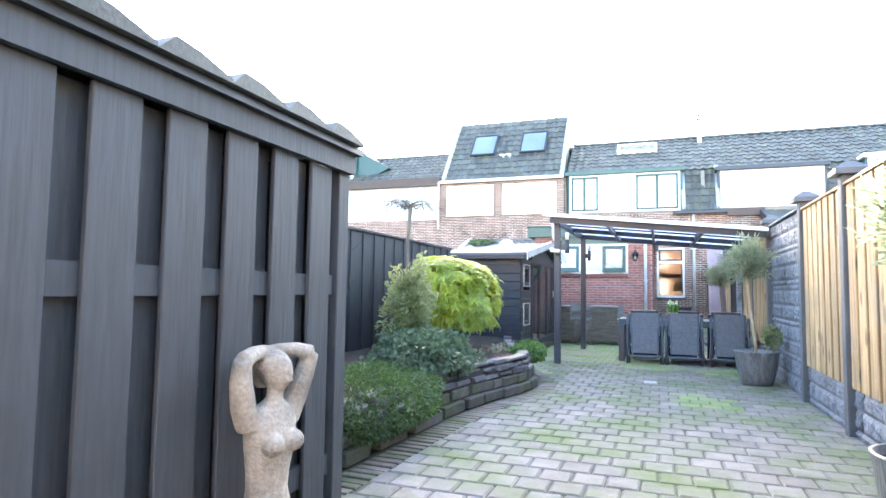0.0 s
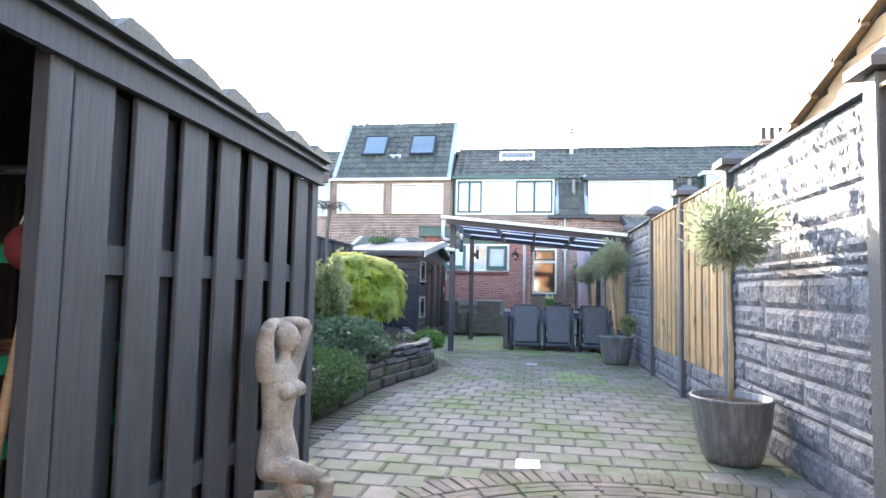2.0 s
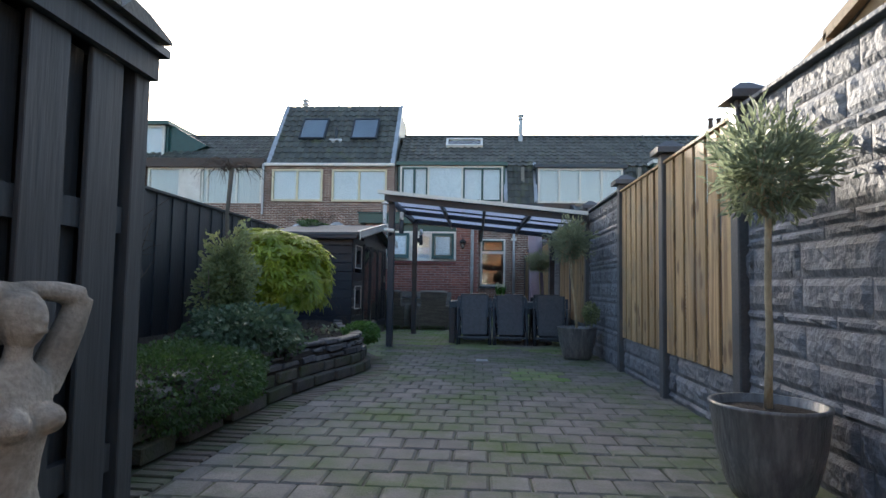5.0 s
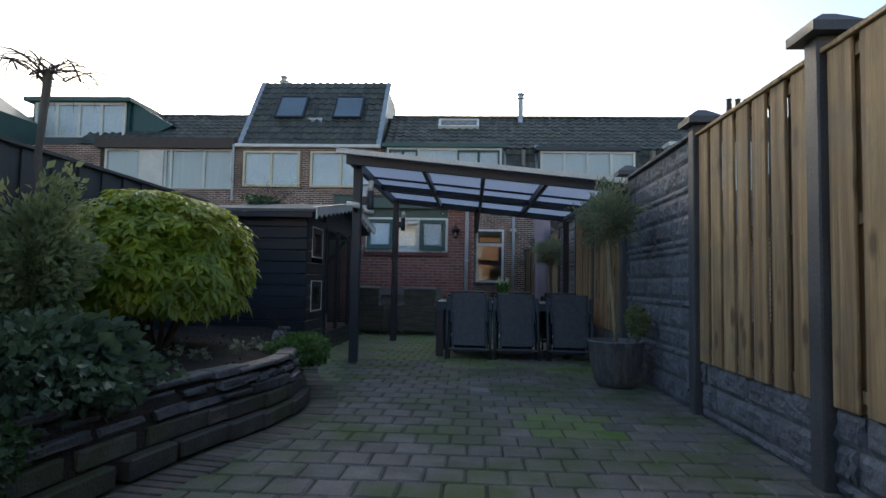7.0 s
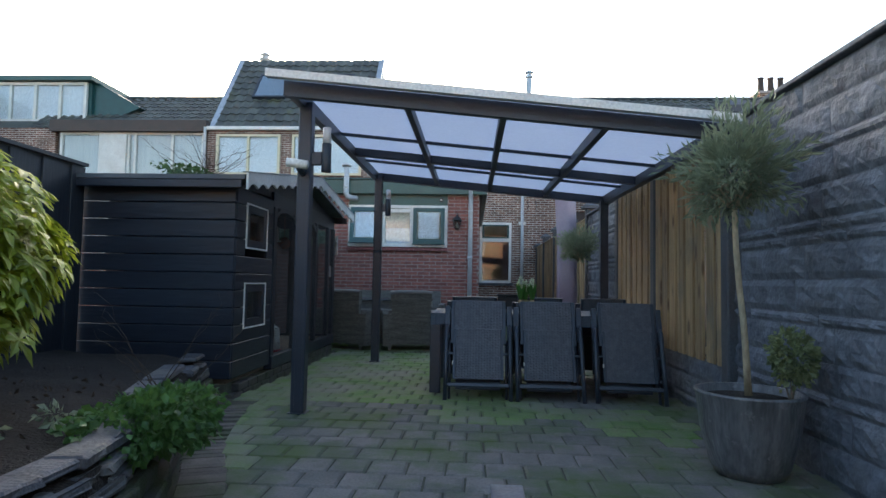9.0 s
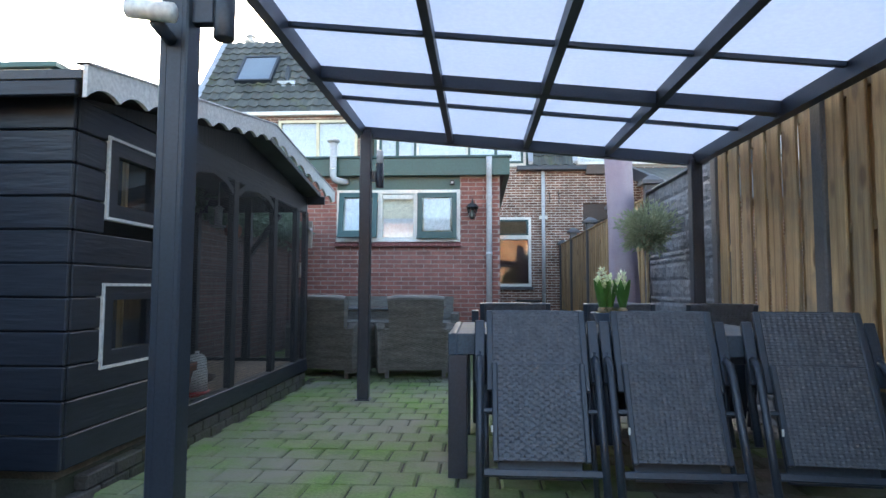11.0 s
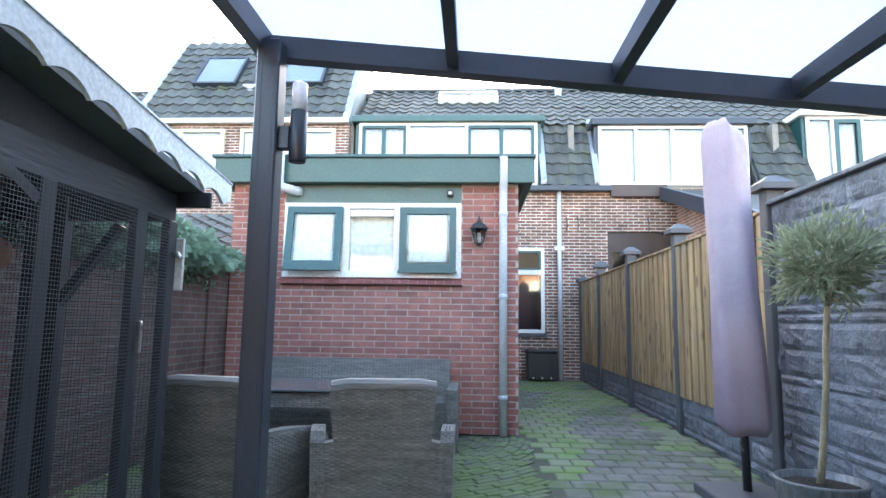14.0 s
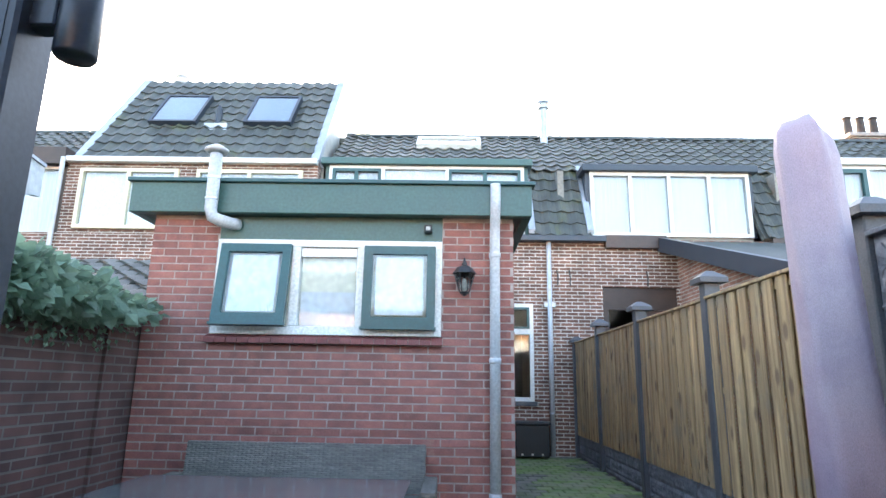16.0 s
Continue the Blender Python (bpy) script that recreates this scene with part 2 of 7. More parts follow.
M_bark = mat("grey_bark", (0.2, 0.17, 0.13), (0.11, 0.095, 0.075), 0.85, scale=20, fine=90, stretch=(1, 1, 0.2), bump=0.6)
M_twig = mat("bare_twig", (0.1, 0.075, 0.055), (0.06, 0.045, 0.035), 0.85, scale=20, fine=90)
M_purple = mat("faded_purple_cover", (0.42, 0.35, 0.37), (0.33, 0.255, 0.31), 0.6, scale=1.6, fine=300, stretch=(1, 1, 0.4), bump=0.2, bump_dist=0.02, stain=(0.2, 0.13, 0.2), stain_at=0.55)
M_black = mat("black_plastic", (0.02, 0.021, 0.023), (0.015, 0.016, 0.018), 0.45, scale=6, fine=80, bump=0.05)
M_steel = mat("brushed_steel", (0.6, 0.6, 0.6), (0.5, 0.5, 0.5), 0.3, metal=1.0, scale=8, fine=90, bump=0.03)
M_curtain = mat("net_curtain", (0.8, 0.8, 0.78), (0.65, 0.66, 0.66), 0.9, scale=3, fine=40, stretch=(14, 14, 0.15), bump=0.5, bump_dist=0.03)
M_interior = mat("dim_room_wall", (0.3, 0.28, 0.24), (0.25, 0.23, 0.2), 0.9, scale=2, fine=20)
M_brownp = mat("brown_painted_wood", (0.07, 0.045, 0.035), (0.05, 0.033, 0.027), 0.5, scale=3, fine=50, bump=0.1)
M_darkpot = mat("sooty_clay", (0.09, 0.06, 0.05), (0.05, 0.04, 0.035), 0.85, scale=9, fine=60, bump=0.2)
M_terra = mat("terracotta", (0.32, 0.12, 0.07), (0.24, 0.09, 0.055), 0.8, scale=9, fine=70, bump=0.2)
M_sand = mat("sawdust_floor", (0.3, 0.24, 0.18), (0.2, 0.16, 0.12), 0.95, scale=12, fine=90, bump=0.5)
M_steel_d = mat("dark_wire", (0.05, 0.055, 0.06), (0.035, 0.04, 0.045), 0.5, scale=8, fine=90, bump=0.0)
M_offwhite = mat("off_white_paint", (0.58, 0.57, 0.52), (0.46, 0.45, 0.41), 0.6, scale=3, fine=60, bump=0.1, stain=(0.3, 0.28, 0.22), stain_at=0.68)
M_red = mat("red_plastic", (0.45, 0.03, 0.03), (0.35, 0.025, 0.025), 0.4, scale=6, fine=60, bump=0.02)
M_greenm = mat("green_metal", (0.02, 0.38, 0.2), (0.02, 0.3, 0.16), 0.4, scale=6, fine=60, bump=0.02)
M_moss = mat("algae_paver", (0.13, 0.23, 0.05), (0.18, 0.21, 0.1), 0.9, scale=4, fine=70, bump=0.35, per=0.16, island=0.12, stain=(0.06, 0.12, 0.03), moss=(0.2, 0.2, 0.15))
M_bowl = mat("blue_grey_bowl", (0.1, 0.14, 0.19), (0.07, 0.1, 0.14), 0.35, scale=8, fine=80, bump=0.1)
M_mossy = mat("bulb_moss", (0.16, 0.13, 0.04), (0.09, 0.08, 0.03), 0.9, scale=30, fine=90, bump=0.0)
M_gtop = mat("grey_glass_top", (0.1, 0.115, 0.12), (0.085, 0.095, 0.1), 0.12, scale=2, fine=30, bump=0.0)
M_opal = mat("opal_plastic", (0.78, 0.8, 0.82), (0.7, 0.72, 0.75), 0.3, scale=2, fine=30, bump=0.0)
M_sillb = mat("dark_red_sill_brick", (0.22, 0.06, 0.055), (0.16, 0.045, 0.042), 0.5, scale=8, fine=80, bump=0.2)
M_redd = mat("dark_red_cloth", (0.16, 0.02, 0.03), (0.1, 0.015, 0.02), 0.8, scale=8, fine=80, bump=0.2)
M_galv = mat("dull_metal", (0.3, 0.33, 0.38), (0.22, 0.24, 0.28), 0.35, metal=0.8, scale=8, fine=80, bump=0.05)
M_farbrick = brickwork("orange_brick", ((0.42, 0.2, 0.11), (0.5, 0.26, 0.15)), (0.5, 0.42, 0.34))
M_awn = mat("white_painted_awning_board", (0.78, 0.78, 0.74), (0.66, 0.66, 0.62), 0.55, scale=3, fine=60, bump=0.1, stain=(0.4, 0.38, 0.32), stain_at=0.7)
M_felt = mat("roofing_felt", (0.12, 0.13, 0.14), (0.08, 0.088, 0.095), 0.75, scale=5, fine=150, bump=0.25, stain=(0.07, 0.09, 0.05))
M_verge = mat("tan_verge_tile", (0.3, 0.23, 0.15), (0.2, 0.15, 0.1), 0.8, scale=8, fine=60, bump=0.4)
# the annexe window's cream glow, put into the colour of a sheet
M_glowback = mat("cream_window_glow", (0.93, 0.9, 0.77), (0.88, 0.85, 0.72), 0.8, scale=1.5, fine=20, bump=0.0)
# bluish white stands for bright sky reflected in the panes
M_paneback = mat("pane_backing_sky_white", (0.82, 0.84, 0.88), (0.76, 0.79, 0.84), 0.8, scale=1.5, fine=20, bump=0.0)
# blue-grey of the sky mirrored in the skylights, put into a sheet's colour
M_skyback = mat("pane_backing_sky_grey", (0.3, 0.37, 0.45), (0.26, 0.32, 0.4), 0.8, scale=1.5, fine=20, bump=0.0)
M_glass = glass()
M_poly = mat("opal_polycarbonate", (0.75, 0.77, 0.8), (0.7, 0.72, 0.76), 0.35, scale=3, fine=40, bump=0.02)
_b = M_poly.node_tree.nodes["Principled BSDF"]
_t = M_poly.node_tree.nodes.new("ShaderNodeBsdfTranslucent")
_t.inputs[0].default_value = (0.72, 0.75, 0.82, 1)
_m = M_poly.node_tree.nodes.new("ShaderNodeMixShader")
_m.inputs[0].default_value = 0.75
M_poly.node_tree.links.new(_b.outputs[0], _m.inputs[1])
M_poly.node_tree.links.new(_t.outputs[0], _m.inputs[2])
M_poly.node_tree.links.new(_m.outputs[0], M_poly.node_tree.nodes["Material Output"].inputs[0])


def leafmat(name, base, other, translucent=0.3, rough=0.5):
    m = mat(name, base, other, rough, scale=5, fine=40, bump=0.0, island=0.35)
    N, L = m.node_tree.nodes, m.node_tree.links
    t = N.new("ShaderNodeBsdfTranslucent")
    t.inputs[0].default_value = (*[min(1, c * 1.6) for c in base], 1)
    x = N.new("ShaderNodeMixShader")
    x.inputs[0].default_value = translucent
    L.new(N["Principled BSDF"].outputs[0], x.inputs[1])
    L.new(t.outputs[0], x.inputs[2])
    L.new(x.outputs[0], N["Material Output"].inputs[0])
    return m


M_leaf_y = leafmat("yellow_green_leaf", (0.37, 0.4, 0.04), (0.15, 0.23, 0.03), 0.42, 0.38)
M_leaf_v = leafmat("variegated_leaf", (0.27, 0.3, 0.14), (0.055, 0.095, 0.035))
M_leaf_g = leafmat("grey_green_leaf", (0.085, 0.135, 0.075), (0.045, 0.08, 0.045))
M_leaf_d = leafmat("dark_green_leaf", (0.05, 0.1, 0.025), (0.028, 0.06, 0.018))
M_leaf_o = leafmat("olive_leaf", (0.25, 0.29, 0.19), (0.13, 0.165, 0.095))
M_leaf_i = leafmat("ivy_leaf", (0.16, 0.24, 0.165), (0.075, 0.13, 0.085))
M_leaf_h = leafmat("hyacinth_leaf", (0.08, 0.22, 0.04), (0.05, 0.15, 0.028))
M_petal = leafmat("white_petal", (0.8, 0.82, 0.66), (0.62, 0.72, 0.38))
M_bulb = mat("tan_bulb", (0.38, 0.28, 0.16), (0.26, 0.18, 0.1), 0.7, scale=20, fine=60, bump=0.2)
M_leaf_c = leafmat("fresh_green_leaf", (0.08, 0.17, 0.04), (0.05, 0.11, 0.03))
M_litter = mat("leaf_litter", (0.1, 0.065, 0.04), (0.05, 0.035, 0.025), 0.9, scale=20, fine=60, bump=0.0, island=0.5)



# ---- building blocks ----
def part(name, bm, material, parent=None, label="", smooth=False, kind=""):
    """Links a bmesh, made in the scene's metres, as one mesh object under a thing."""
    me = bpy.data.meshes.new(name)
    bm.to_mesh(me)
    bm.free()
    me.materials.append(material)
    if smooth:
        me.polygons.foreach_set("use_smooth", [True] * len(me.polygons))
    ob = new(name, me)
    if parent is not None:
        top = parent
        while top.parent:
            top = top.parent
        ob.parent = parent
        if parent is top or parent.location.length < 1e-9:
            me.transform(Matrix.Translation(-top.location))
    if label or kind:
        tagged(ob, label, kind=kind)
    return ob


def thing(name, at, label, category, group=""):
    ob = new(name)
    ob.empty_display_size = 0.1
    ob.location = at
    return tagged(ob, label, category, group)


def box(bm, x0, y0, z0, x1, y1, z1, m=None, bevel=0.0):
    vs = [bm.verts.new(((x0, x1)[i & 1], (y0, y1)[i >> 1 & 1], (z0, z1)[i >> 2 & 1])) for i in range(8)]
    if m is not None:
        for v in vs:
            v.co = m @ v.co
    fs = [bm.faces.new([vs[i] for i in f]) for f in ((0, 2, 3, 1), (4, 5, 7, 6), (0, 1, 5, 4), (2, 6, 7, 3), (0, 4, 6, 2), (1, 3, 7, 5))]
    if bevel:
        es = {e for f in fs for e in f.edges}
        bmesh.ops.bevel(bm, geom=list(es), offset=bevel, segments=1, affect="EDGES", profile=0.7)
    return bm


def boxes(name, rows, material, parent=None, bevel=0.0, label="", kind=""):
    bm = bmesh.new()
    for r in rows:
        box(bm, *r, bevel=bevel)
    return part(name, bm, material, parent, label, kind=kind)


def prism(bm, pts, axis, a, b):
    """A polygon swept along an axis from a to b; pts in the other two axes, in order."""
    k = "xyz".index(axis)
    rings = []
    for d in (a, b):
        ring = []
        for p in pts:
            c = list(p)
            c.insert(k, d)
            ring.append(bm.verts.new(c))
        rings.append(ring)
    n = len(pts)
    for i in range(n):
        bm.faces.new((rings[0][i], rings[0][(i + 1) % n], rings[1][(i + 1) % n], rings[1][i]))
    bm.faces.new(rings[0][::-1])
    bm.faces.new(rings[1])
    bmesh.ops.recalc_face_normals(bm, faces=bm.faces[:])
    return bm


def tube(bm, pts, radius, sides=8, caps=True):
    """A round bar through points; radius a number or one for each point."""
    pts = [Vector(p) for p in pts]
    rs = [radius] * len(pts) if isinstance(radius, (int, float)) else radius
    rings, side = [], None
    for i, p in enumerate(pts):
        d = (pts[min(i + 1, len(pts) - 1)] - pts[max(i - 1, 0)]).normalized()
        if side is None:
            side = d.orthogonal().normalized()
        side = (side - d * side.dot(d)).normalized()
        up = d.cross(side)
        rings.append([bm.verts.new(p + (side * math.cos(a) + up * math.sin(a)) * rs[i]) for a in (math.tau * k / sides for k in range(sides))])
    for a, b in zip(rings, rings[1:]):
        for k in range(sides):
            bm.faces.new((a[k], a[(k + 1) % sides], b[(k + 1) % sides], b[k]))
    if caps:
        bm.faces.new(rings[0][::-1])
        bm.faces.new(rings[-1])
    return bm


def lathe(bm, prof, at=(0, 0, 0), sides=24, squash=1.0):
    """A profile of (radius, height) turned round an upright axis."""
    rings = [[bm.verts.new((at[0] + r * math.cos(math.tau * k / sides), at[1] + r * squash * math.sin(math.tau * k / sides), at[2] + z)) for k in range(sides)] for r, z in prof]
    for a, b in zip(rings, rings[1:]):
        for k in range(sides):
            bm.faces.new((a[k], a[(k + 1) % sides], b[(k + 1) % sides], b[k]))
    bm.faces.new(rings[0][::-1])
    bm.faces.new(rings[-1])
    return bm


def shared(name, me, parent, loc, rot=(0, 0, 0), scale=(1, 1, 1)):
    """One more object on a shared mesh, under a parent."""
    ob = new(name, me)
    ob.parent = parent
    top = parent
    while top is not None and top.parent:
        top = top.parent
    ob.location = Vector(loc) - (top.location if top is not None else Vector())
    ob.rotation_euler, ob.scale = rot, scale
    return ob


def structure(ob, label):
    return tagged(ob, label, kind="structure")


def fx(y):
    """The inner face of the right-hand fence line."""
    return 1.815 if y < 9 else min(1.975, 1.815 + (y - 9) * 0.0216)


def gz(y):
    """The patio sags a little towards its drain, between the pergola and the annexe."""
    return -0.055 * math.sin(math.pi * (y - 8.9) / 7.0) if 8.9 < y < 15.9 else 0.0


def settle(ob):
    """Lowers a thing onto the sagging patio."""
    ob.location.z += gz(ob.location.y)
    return ob


# ---- ground ----
bm = bmesh.new()
box(bm, -400, -300, -0.5, 400, 700, -0.08)
structure(part("ground", bm, M_soil), "dark garden soil running out to the horizon")

# ---- the terrace of houses ----
FY = 22.05


def roof_tiles(name, x0, x1, ya, za, yb, zb, parent=None, w=0.24, row=0.34, clip=None, kind="stuff"):
    """Courses of curved tiles on a slope that climbs from (ya, za) to (yb, zb)."""
    length = math.hypot(yb - ya, zb - za)
    uy, uz = (yb - ya) / length, (zb - za) / length
    ny, nz = -uz, uy
    verts, faces = [], []
    rows, cols = max(1, round(length / row)), max(1, round((x1 - x0) / w))
    pw, rh = (x1 - x0) / cols, length / rows
    prof = [(0.0, 0.028), (0.16, 0.045), (0.32, 0.03), (0.55, 0.0), (0.8, 0.0), (1.02, 0.026)]
    rnd = random.Random(5)
    for r in range(rows):
        for c in range(cols):
            cx = x0 + (c + 0.5) * pw
            if clip and not clip(cx, (r + 0.5) / rows):
                continue
            base = len(verts)
            j = rnd.uniform(-0.006, 0.006)
            for s, lift in ((r * rh - 0.02, 0.036), (r * rh - 0.02, 0.014), ((r + 1) * rh + 0.015, 0.004)):
                for px, pz in prof:
                    h = pz + lift + j
                    verts.append((x0 + (c + px) * pw, ya + uy * s + ny * h, za + uz * s + nz * h))
            n = len(prof)
            for k in range(n - 1):
                a = base + k
                faces.append((a, a + 1, a + n * 2 + 1, a + n * 2))
                faces.append((a + n, a + n + 1, a + 1, a))
    me = bpy.data.meshes.new(name)
    me.from_pydata(verts, [], faces)
    me.materials.append(M_roof)
    ob = new(name, me)
    if parent is not None:
        ob.parent = parent
        me.transform(Matrix.Translation(-parent.location))
    if kind:
        tagged(ob, kind=kind)
    return ob


def pane_window(parent, x0, z0, x1, z1, y, splits=(), frame=0.06, material=None, pane_back=None, name="window", depth=0.09, sash=0.0, sash_mat=None, sashes=()):
    """A window in a wall that faces -y: frame, panes of glass, and the room, nets or a sky-toned sheet behind."""
    material = material or M_white
    bm = bmesh.new()
    xs = [x0, *splits, x1]
    box(bm, x0, y - depth, z0, x0 + frame, y, z1)
    box(bm, x1 - frame, y - depth, z0, x1, y, z1)
    box(bm, x0 + frame, y - depth, z0, x1 - frame, y, z0 + frame)
    box(bm, x0 + frame, y - depth, z1 - frame, x1 - frame, y, z1)
    for s in splits:
        box(bm, s - frame / 2, y - depth, z0 + frame, s + frame / 2, y, z1 - frame)
    win = part(name, bm, material, parent)
    for i, (a, b) in enumerate(zip(xs, xs[1:])):
        l = a + (frame if i == 0 else frame / 2)
        r = b - (frame if i == len(xs) - 2 else frame / 2)
        lo, hi = z0 + frame, z1 - frame
        if i in sashes:
            boxes("sash", [(l, y - depth - 0.02, lo, l + sash, y - 0.03, hi), (r - sash, y - depth - 0.02, lo, r, y - 0.03, hi),
                           (l + sash, y - depth - 0.02, lo, r - sash, y - 0.03, lo + sash), (l + sash, y - depth - 0.02, hi - sash, r - sash, y - 0.03, hi)], sash_mat or material, win)
            l, r, lo, hi = l + sash, r - sash, lo + sash, hi - sash
        g = boxes("pane", [(l, y - 0.05, lo, r, y - 0.044, hi)], M_glass, win)
        g.visible_shadow = False
    if pane_back is not None:
        boxes("curtain", [(x0 + frame, y + 0.02, z0 + frame, x1 - frame, y + 0.03, z1 - frame)], pane_back, win)
    return win


# our own house and its neighbours, one terrace under one roof
terrace = thing("house", (0, FY, 0), "brown brick terraced house row with dark curved roof tiles and dormers", "house", "terraced houses")
bm = bmesh.new()
WX0, WX1, WZ0, WZ1 = 0.35, 1.26, 0.92, 2.66      # kitchen window
DX0, DX1, DZ1 = 2.55, 3.92, 3.0                  # neighbour's dark door
for r in ((-32, 0, WX0, 3.9), (WX0, 0, WX1, WZ0), (WX0, WZ1, WX1, 3.9), (WX1, 0, DX0, 3.9), (DX0, DZ1, DX1, 3.9), (DX1, 0, 24, 3.9)):
    box(bm, r[0], FY, r[1], r[2], FY + 0.3, r[3])
part("wall", bm, M_oldbrick, terrace)
bm = bmesh.new()
for x0, x1 in ((-32, -12.6), (-7.86, -7.6), (-5.64, -5.25), (-3.2, -2.9)):
    box(bm, x0, FY + 0.1, 3.9, x1, FY + 0.35, 5.4)
for x0, x1 in ((-7.6, -5.64), (-5.25, -3.2)):
    box(bm, x0, FY + 0.1, 3.9, x1, FY + 0.35, 4.0)
    box(bm, x0, FY + 0.1, 5.22, x1, FY + 0.35, 5.4)
part("upper_wall", bm, M_oldbrick, terrace)
boxes("rear_wall", [(-32, 28.6, 0, 24, 28.9, 5.5), (-32, FY + 0.3, 3.7, 24, 28.6, 3.9), (-32.3, FY, 0, -32, 28.9, 5.5), (24, FY, 0, 24.3, 28.9, 5.5)], M_interior, terrace)
for x in (-7.7, -2.9, 1.9, 6.2, 11.0, -12.6):
    boxes("party_wall", [(x - 0.06, FY + 0.36, 0, x + 0.06, 28.6, 5.4)], M_interior, terrace)
# roof planes under the tiles
RY, RZ = 25.0, 7.2
bm = bmesh.new()
for x0, x1 in ((-32, -7.8), (-2.95, 24)):
    prism(bm, [(22.85, 5.5), (RY, RZ - 0.05), (RY, RZ - 0.15), (22.85, 5.4)], "x", x0, x1)
prism(bm, [(28.9, 4.6), (RY, RZ - 0.03), (RY, RZ - 0.15), (28.9, 4.4)], "x", -32, 24)
prism(bm, [(22.0, 3.95), (22.85, 5.5), (22.85, 5.4), (22.1, 3.9)], "x", 1.25, 2.4)
prism(bm, [(22.0, 3.95), (22.85, 5.5), (22.85, 5.4), (22.1, 3.9)], "x", 5.6, 6.8)
prism(bm, [(22.0, 3.95), (22.85, 5.5), (22.85, 5.4), (22.1, 3.9)], "x", 9.6, 24)
part("roof", bm, M_roof, terrace)
roof_tiles("roof_tiles", -2.9, 14, 22.75, 5.5, RY, RZ, terrace, w=0.28, row=0.3)
roof_tiles("roof_tiles", -14, -7.8, 22.8, 5.55, RY, RZ, terrace, w=0.28, row=0.3)
roof_tiles("roof_tiles", 1.3, 2.35, 22.0, 3.95, 22.83, 5.55, terrace, w=0.26, row=0.3)
roof_tiles("roof_tiles", 5.65, 6.75, 22.0, 3.95, 22.83, 5.55, terrace, w=0.26, row=0.3)
bm = bmesh.new()
rnd = random.Random(3)
for i in range(60):
    x = -2.9 + i * 0.34
    prism(bm, [(RY - 0.13, RZ - 0.02), (RY - 0.07, RZ + 0.07), (RY + 0.05, RZ + 0.09), (RY + 0.14, RZ - 0.02)], "x", x, x + 0.36)
for i in range(18):
    x = -14 + i * 0.34
    prism(bm, [(RY - 0.13, RZ - 0.02), (RY - 0.07, RZ + 0.07), (RY + 0.05, RZ + 0.09), (RY + 0.14, RZ - 0.02)], "x", x, x + 0.36)
part("ridge", bm, M_roof, terrace, kind="stuff")
boxes("gutter", [(0.9, 21.86, 3.82, 2.62, 22.04, 3.93)], M_alu, terrace, bevel=0.01)
for r in ((2.62, 21.93, 3.72, 3.75, 22.045, 3.96), (5.7, 21.9, 3.8, 7.0, 22.045, 3.93)):
    boxes("eaves_board", [r], M_brownp, terrace)
for x0, x1 in ((1.2, 1.32), (2.3, 2.42)):
    bm = bmesh.new()
    prism(bm, [(21.98, 3.98), (22.82, 5.58), (22.82, 5.66), (21.96, 4.06)], "x", x0, x1)
    part("lead_flashing", bm, M_zinc, terrace)
# an unseen row of houses behind the camera, added for the windows to reflect
opp = thing("house", (0, -16, 0), "plain red-orange brick houses behind the garden, unseen, added for window reflections", "house")
boxes("wall", [(-30, -17, 0, 30, -16, 5.6)], M_farbrick, opp)
bm = bmesh.new()
prism(bm, [(-15.7, 5.5), (-19, 8.6), (-23, 5.5)], "x", -30, 30)
part("roof", bm, M_roof, opp)
for k in range(-4, 5):
    for z0, z1 in ((0.9, 2.3), (3.4, 4.8)):
        boxes("window", [(k * 5.4 - 1.2, -15.99, z0, k * 5.4 + 1.2, -15.93, z1)], M_white, opp)


def dormer(x0, x1, z0, z1, y, fascia_mat, splits, backs, top=0.14, side_mat=None, sashes=(), sash=0.05, frame=0.07):
    side_mat = side_mat or fascia_mat
    boxes("dormer_side", [(x0 + 0.06, y + 0.02, z0, x0 + 0.14, 24.6, z1 - top)], side_mat, terrace)
    boxes("dormer_side", [(x1 - 0.14, y + 0.02, z0, x1 - 0.06, 24.6, z1 - top)], side_mat, terrace)
    boxes("dormer_roof", [(x0 - 0.02, y - 0.12, z1 - top, x1 + 0.02, 24.4, z1)], fascia_mat, terrace, bevel=0.012)
    boxes("dormer_floor", [(x0 + 0.14, y + 0.02, z0 - 0.15, x1 - 0.14, 24.4, z0)], M_interior, terrace)
    pane_window(terrace, x0 + 0.14, z0, x1 - 0.14, z1 - top, y + 0.06, splits, frame, M_white, backs, sashes=sashes, sash=sash, sash_mat=M_dgreen)


dormer(-2.84, 1.3, 4.0, 5.55, 22.3, M_green, (-1.93 + 0.3, -0.38 + 0.02), M_paneback, sashes=(0, 2), sash=0.06)
for x in (-2.2, 0.35):
    boxes("dormer_mullion", [(x, 22.26, 4.08, x + 0.08, 22.34, 5.34)], M_dgreen, terrace)
dormer(2.31, 5.7, 4.03, 5.47, 22.3, M_alu, (3.24, 4.0, 4.78), M_curtain, side_mat=M_alu)
dormer(6.63, 10.4, 4.1, 5.66, 22.3, M_white, (7.3, 7.9, 9.0), M_curtain, side_mat=M_dgreen, sashes=(1,), sash=0.08)
dormer(-12.6, -7.84, 3.87, 5.3, 22.2, M_brownp, (-11.2, -10.3, -10.1, -8.95), M_curtain, top=0.02)
boxes("dormer_fascia", [(-12.7, 22.0, 5.28, -7.85, 22.3, 5.62)], M_brownp, terrace)
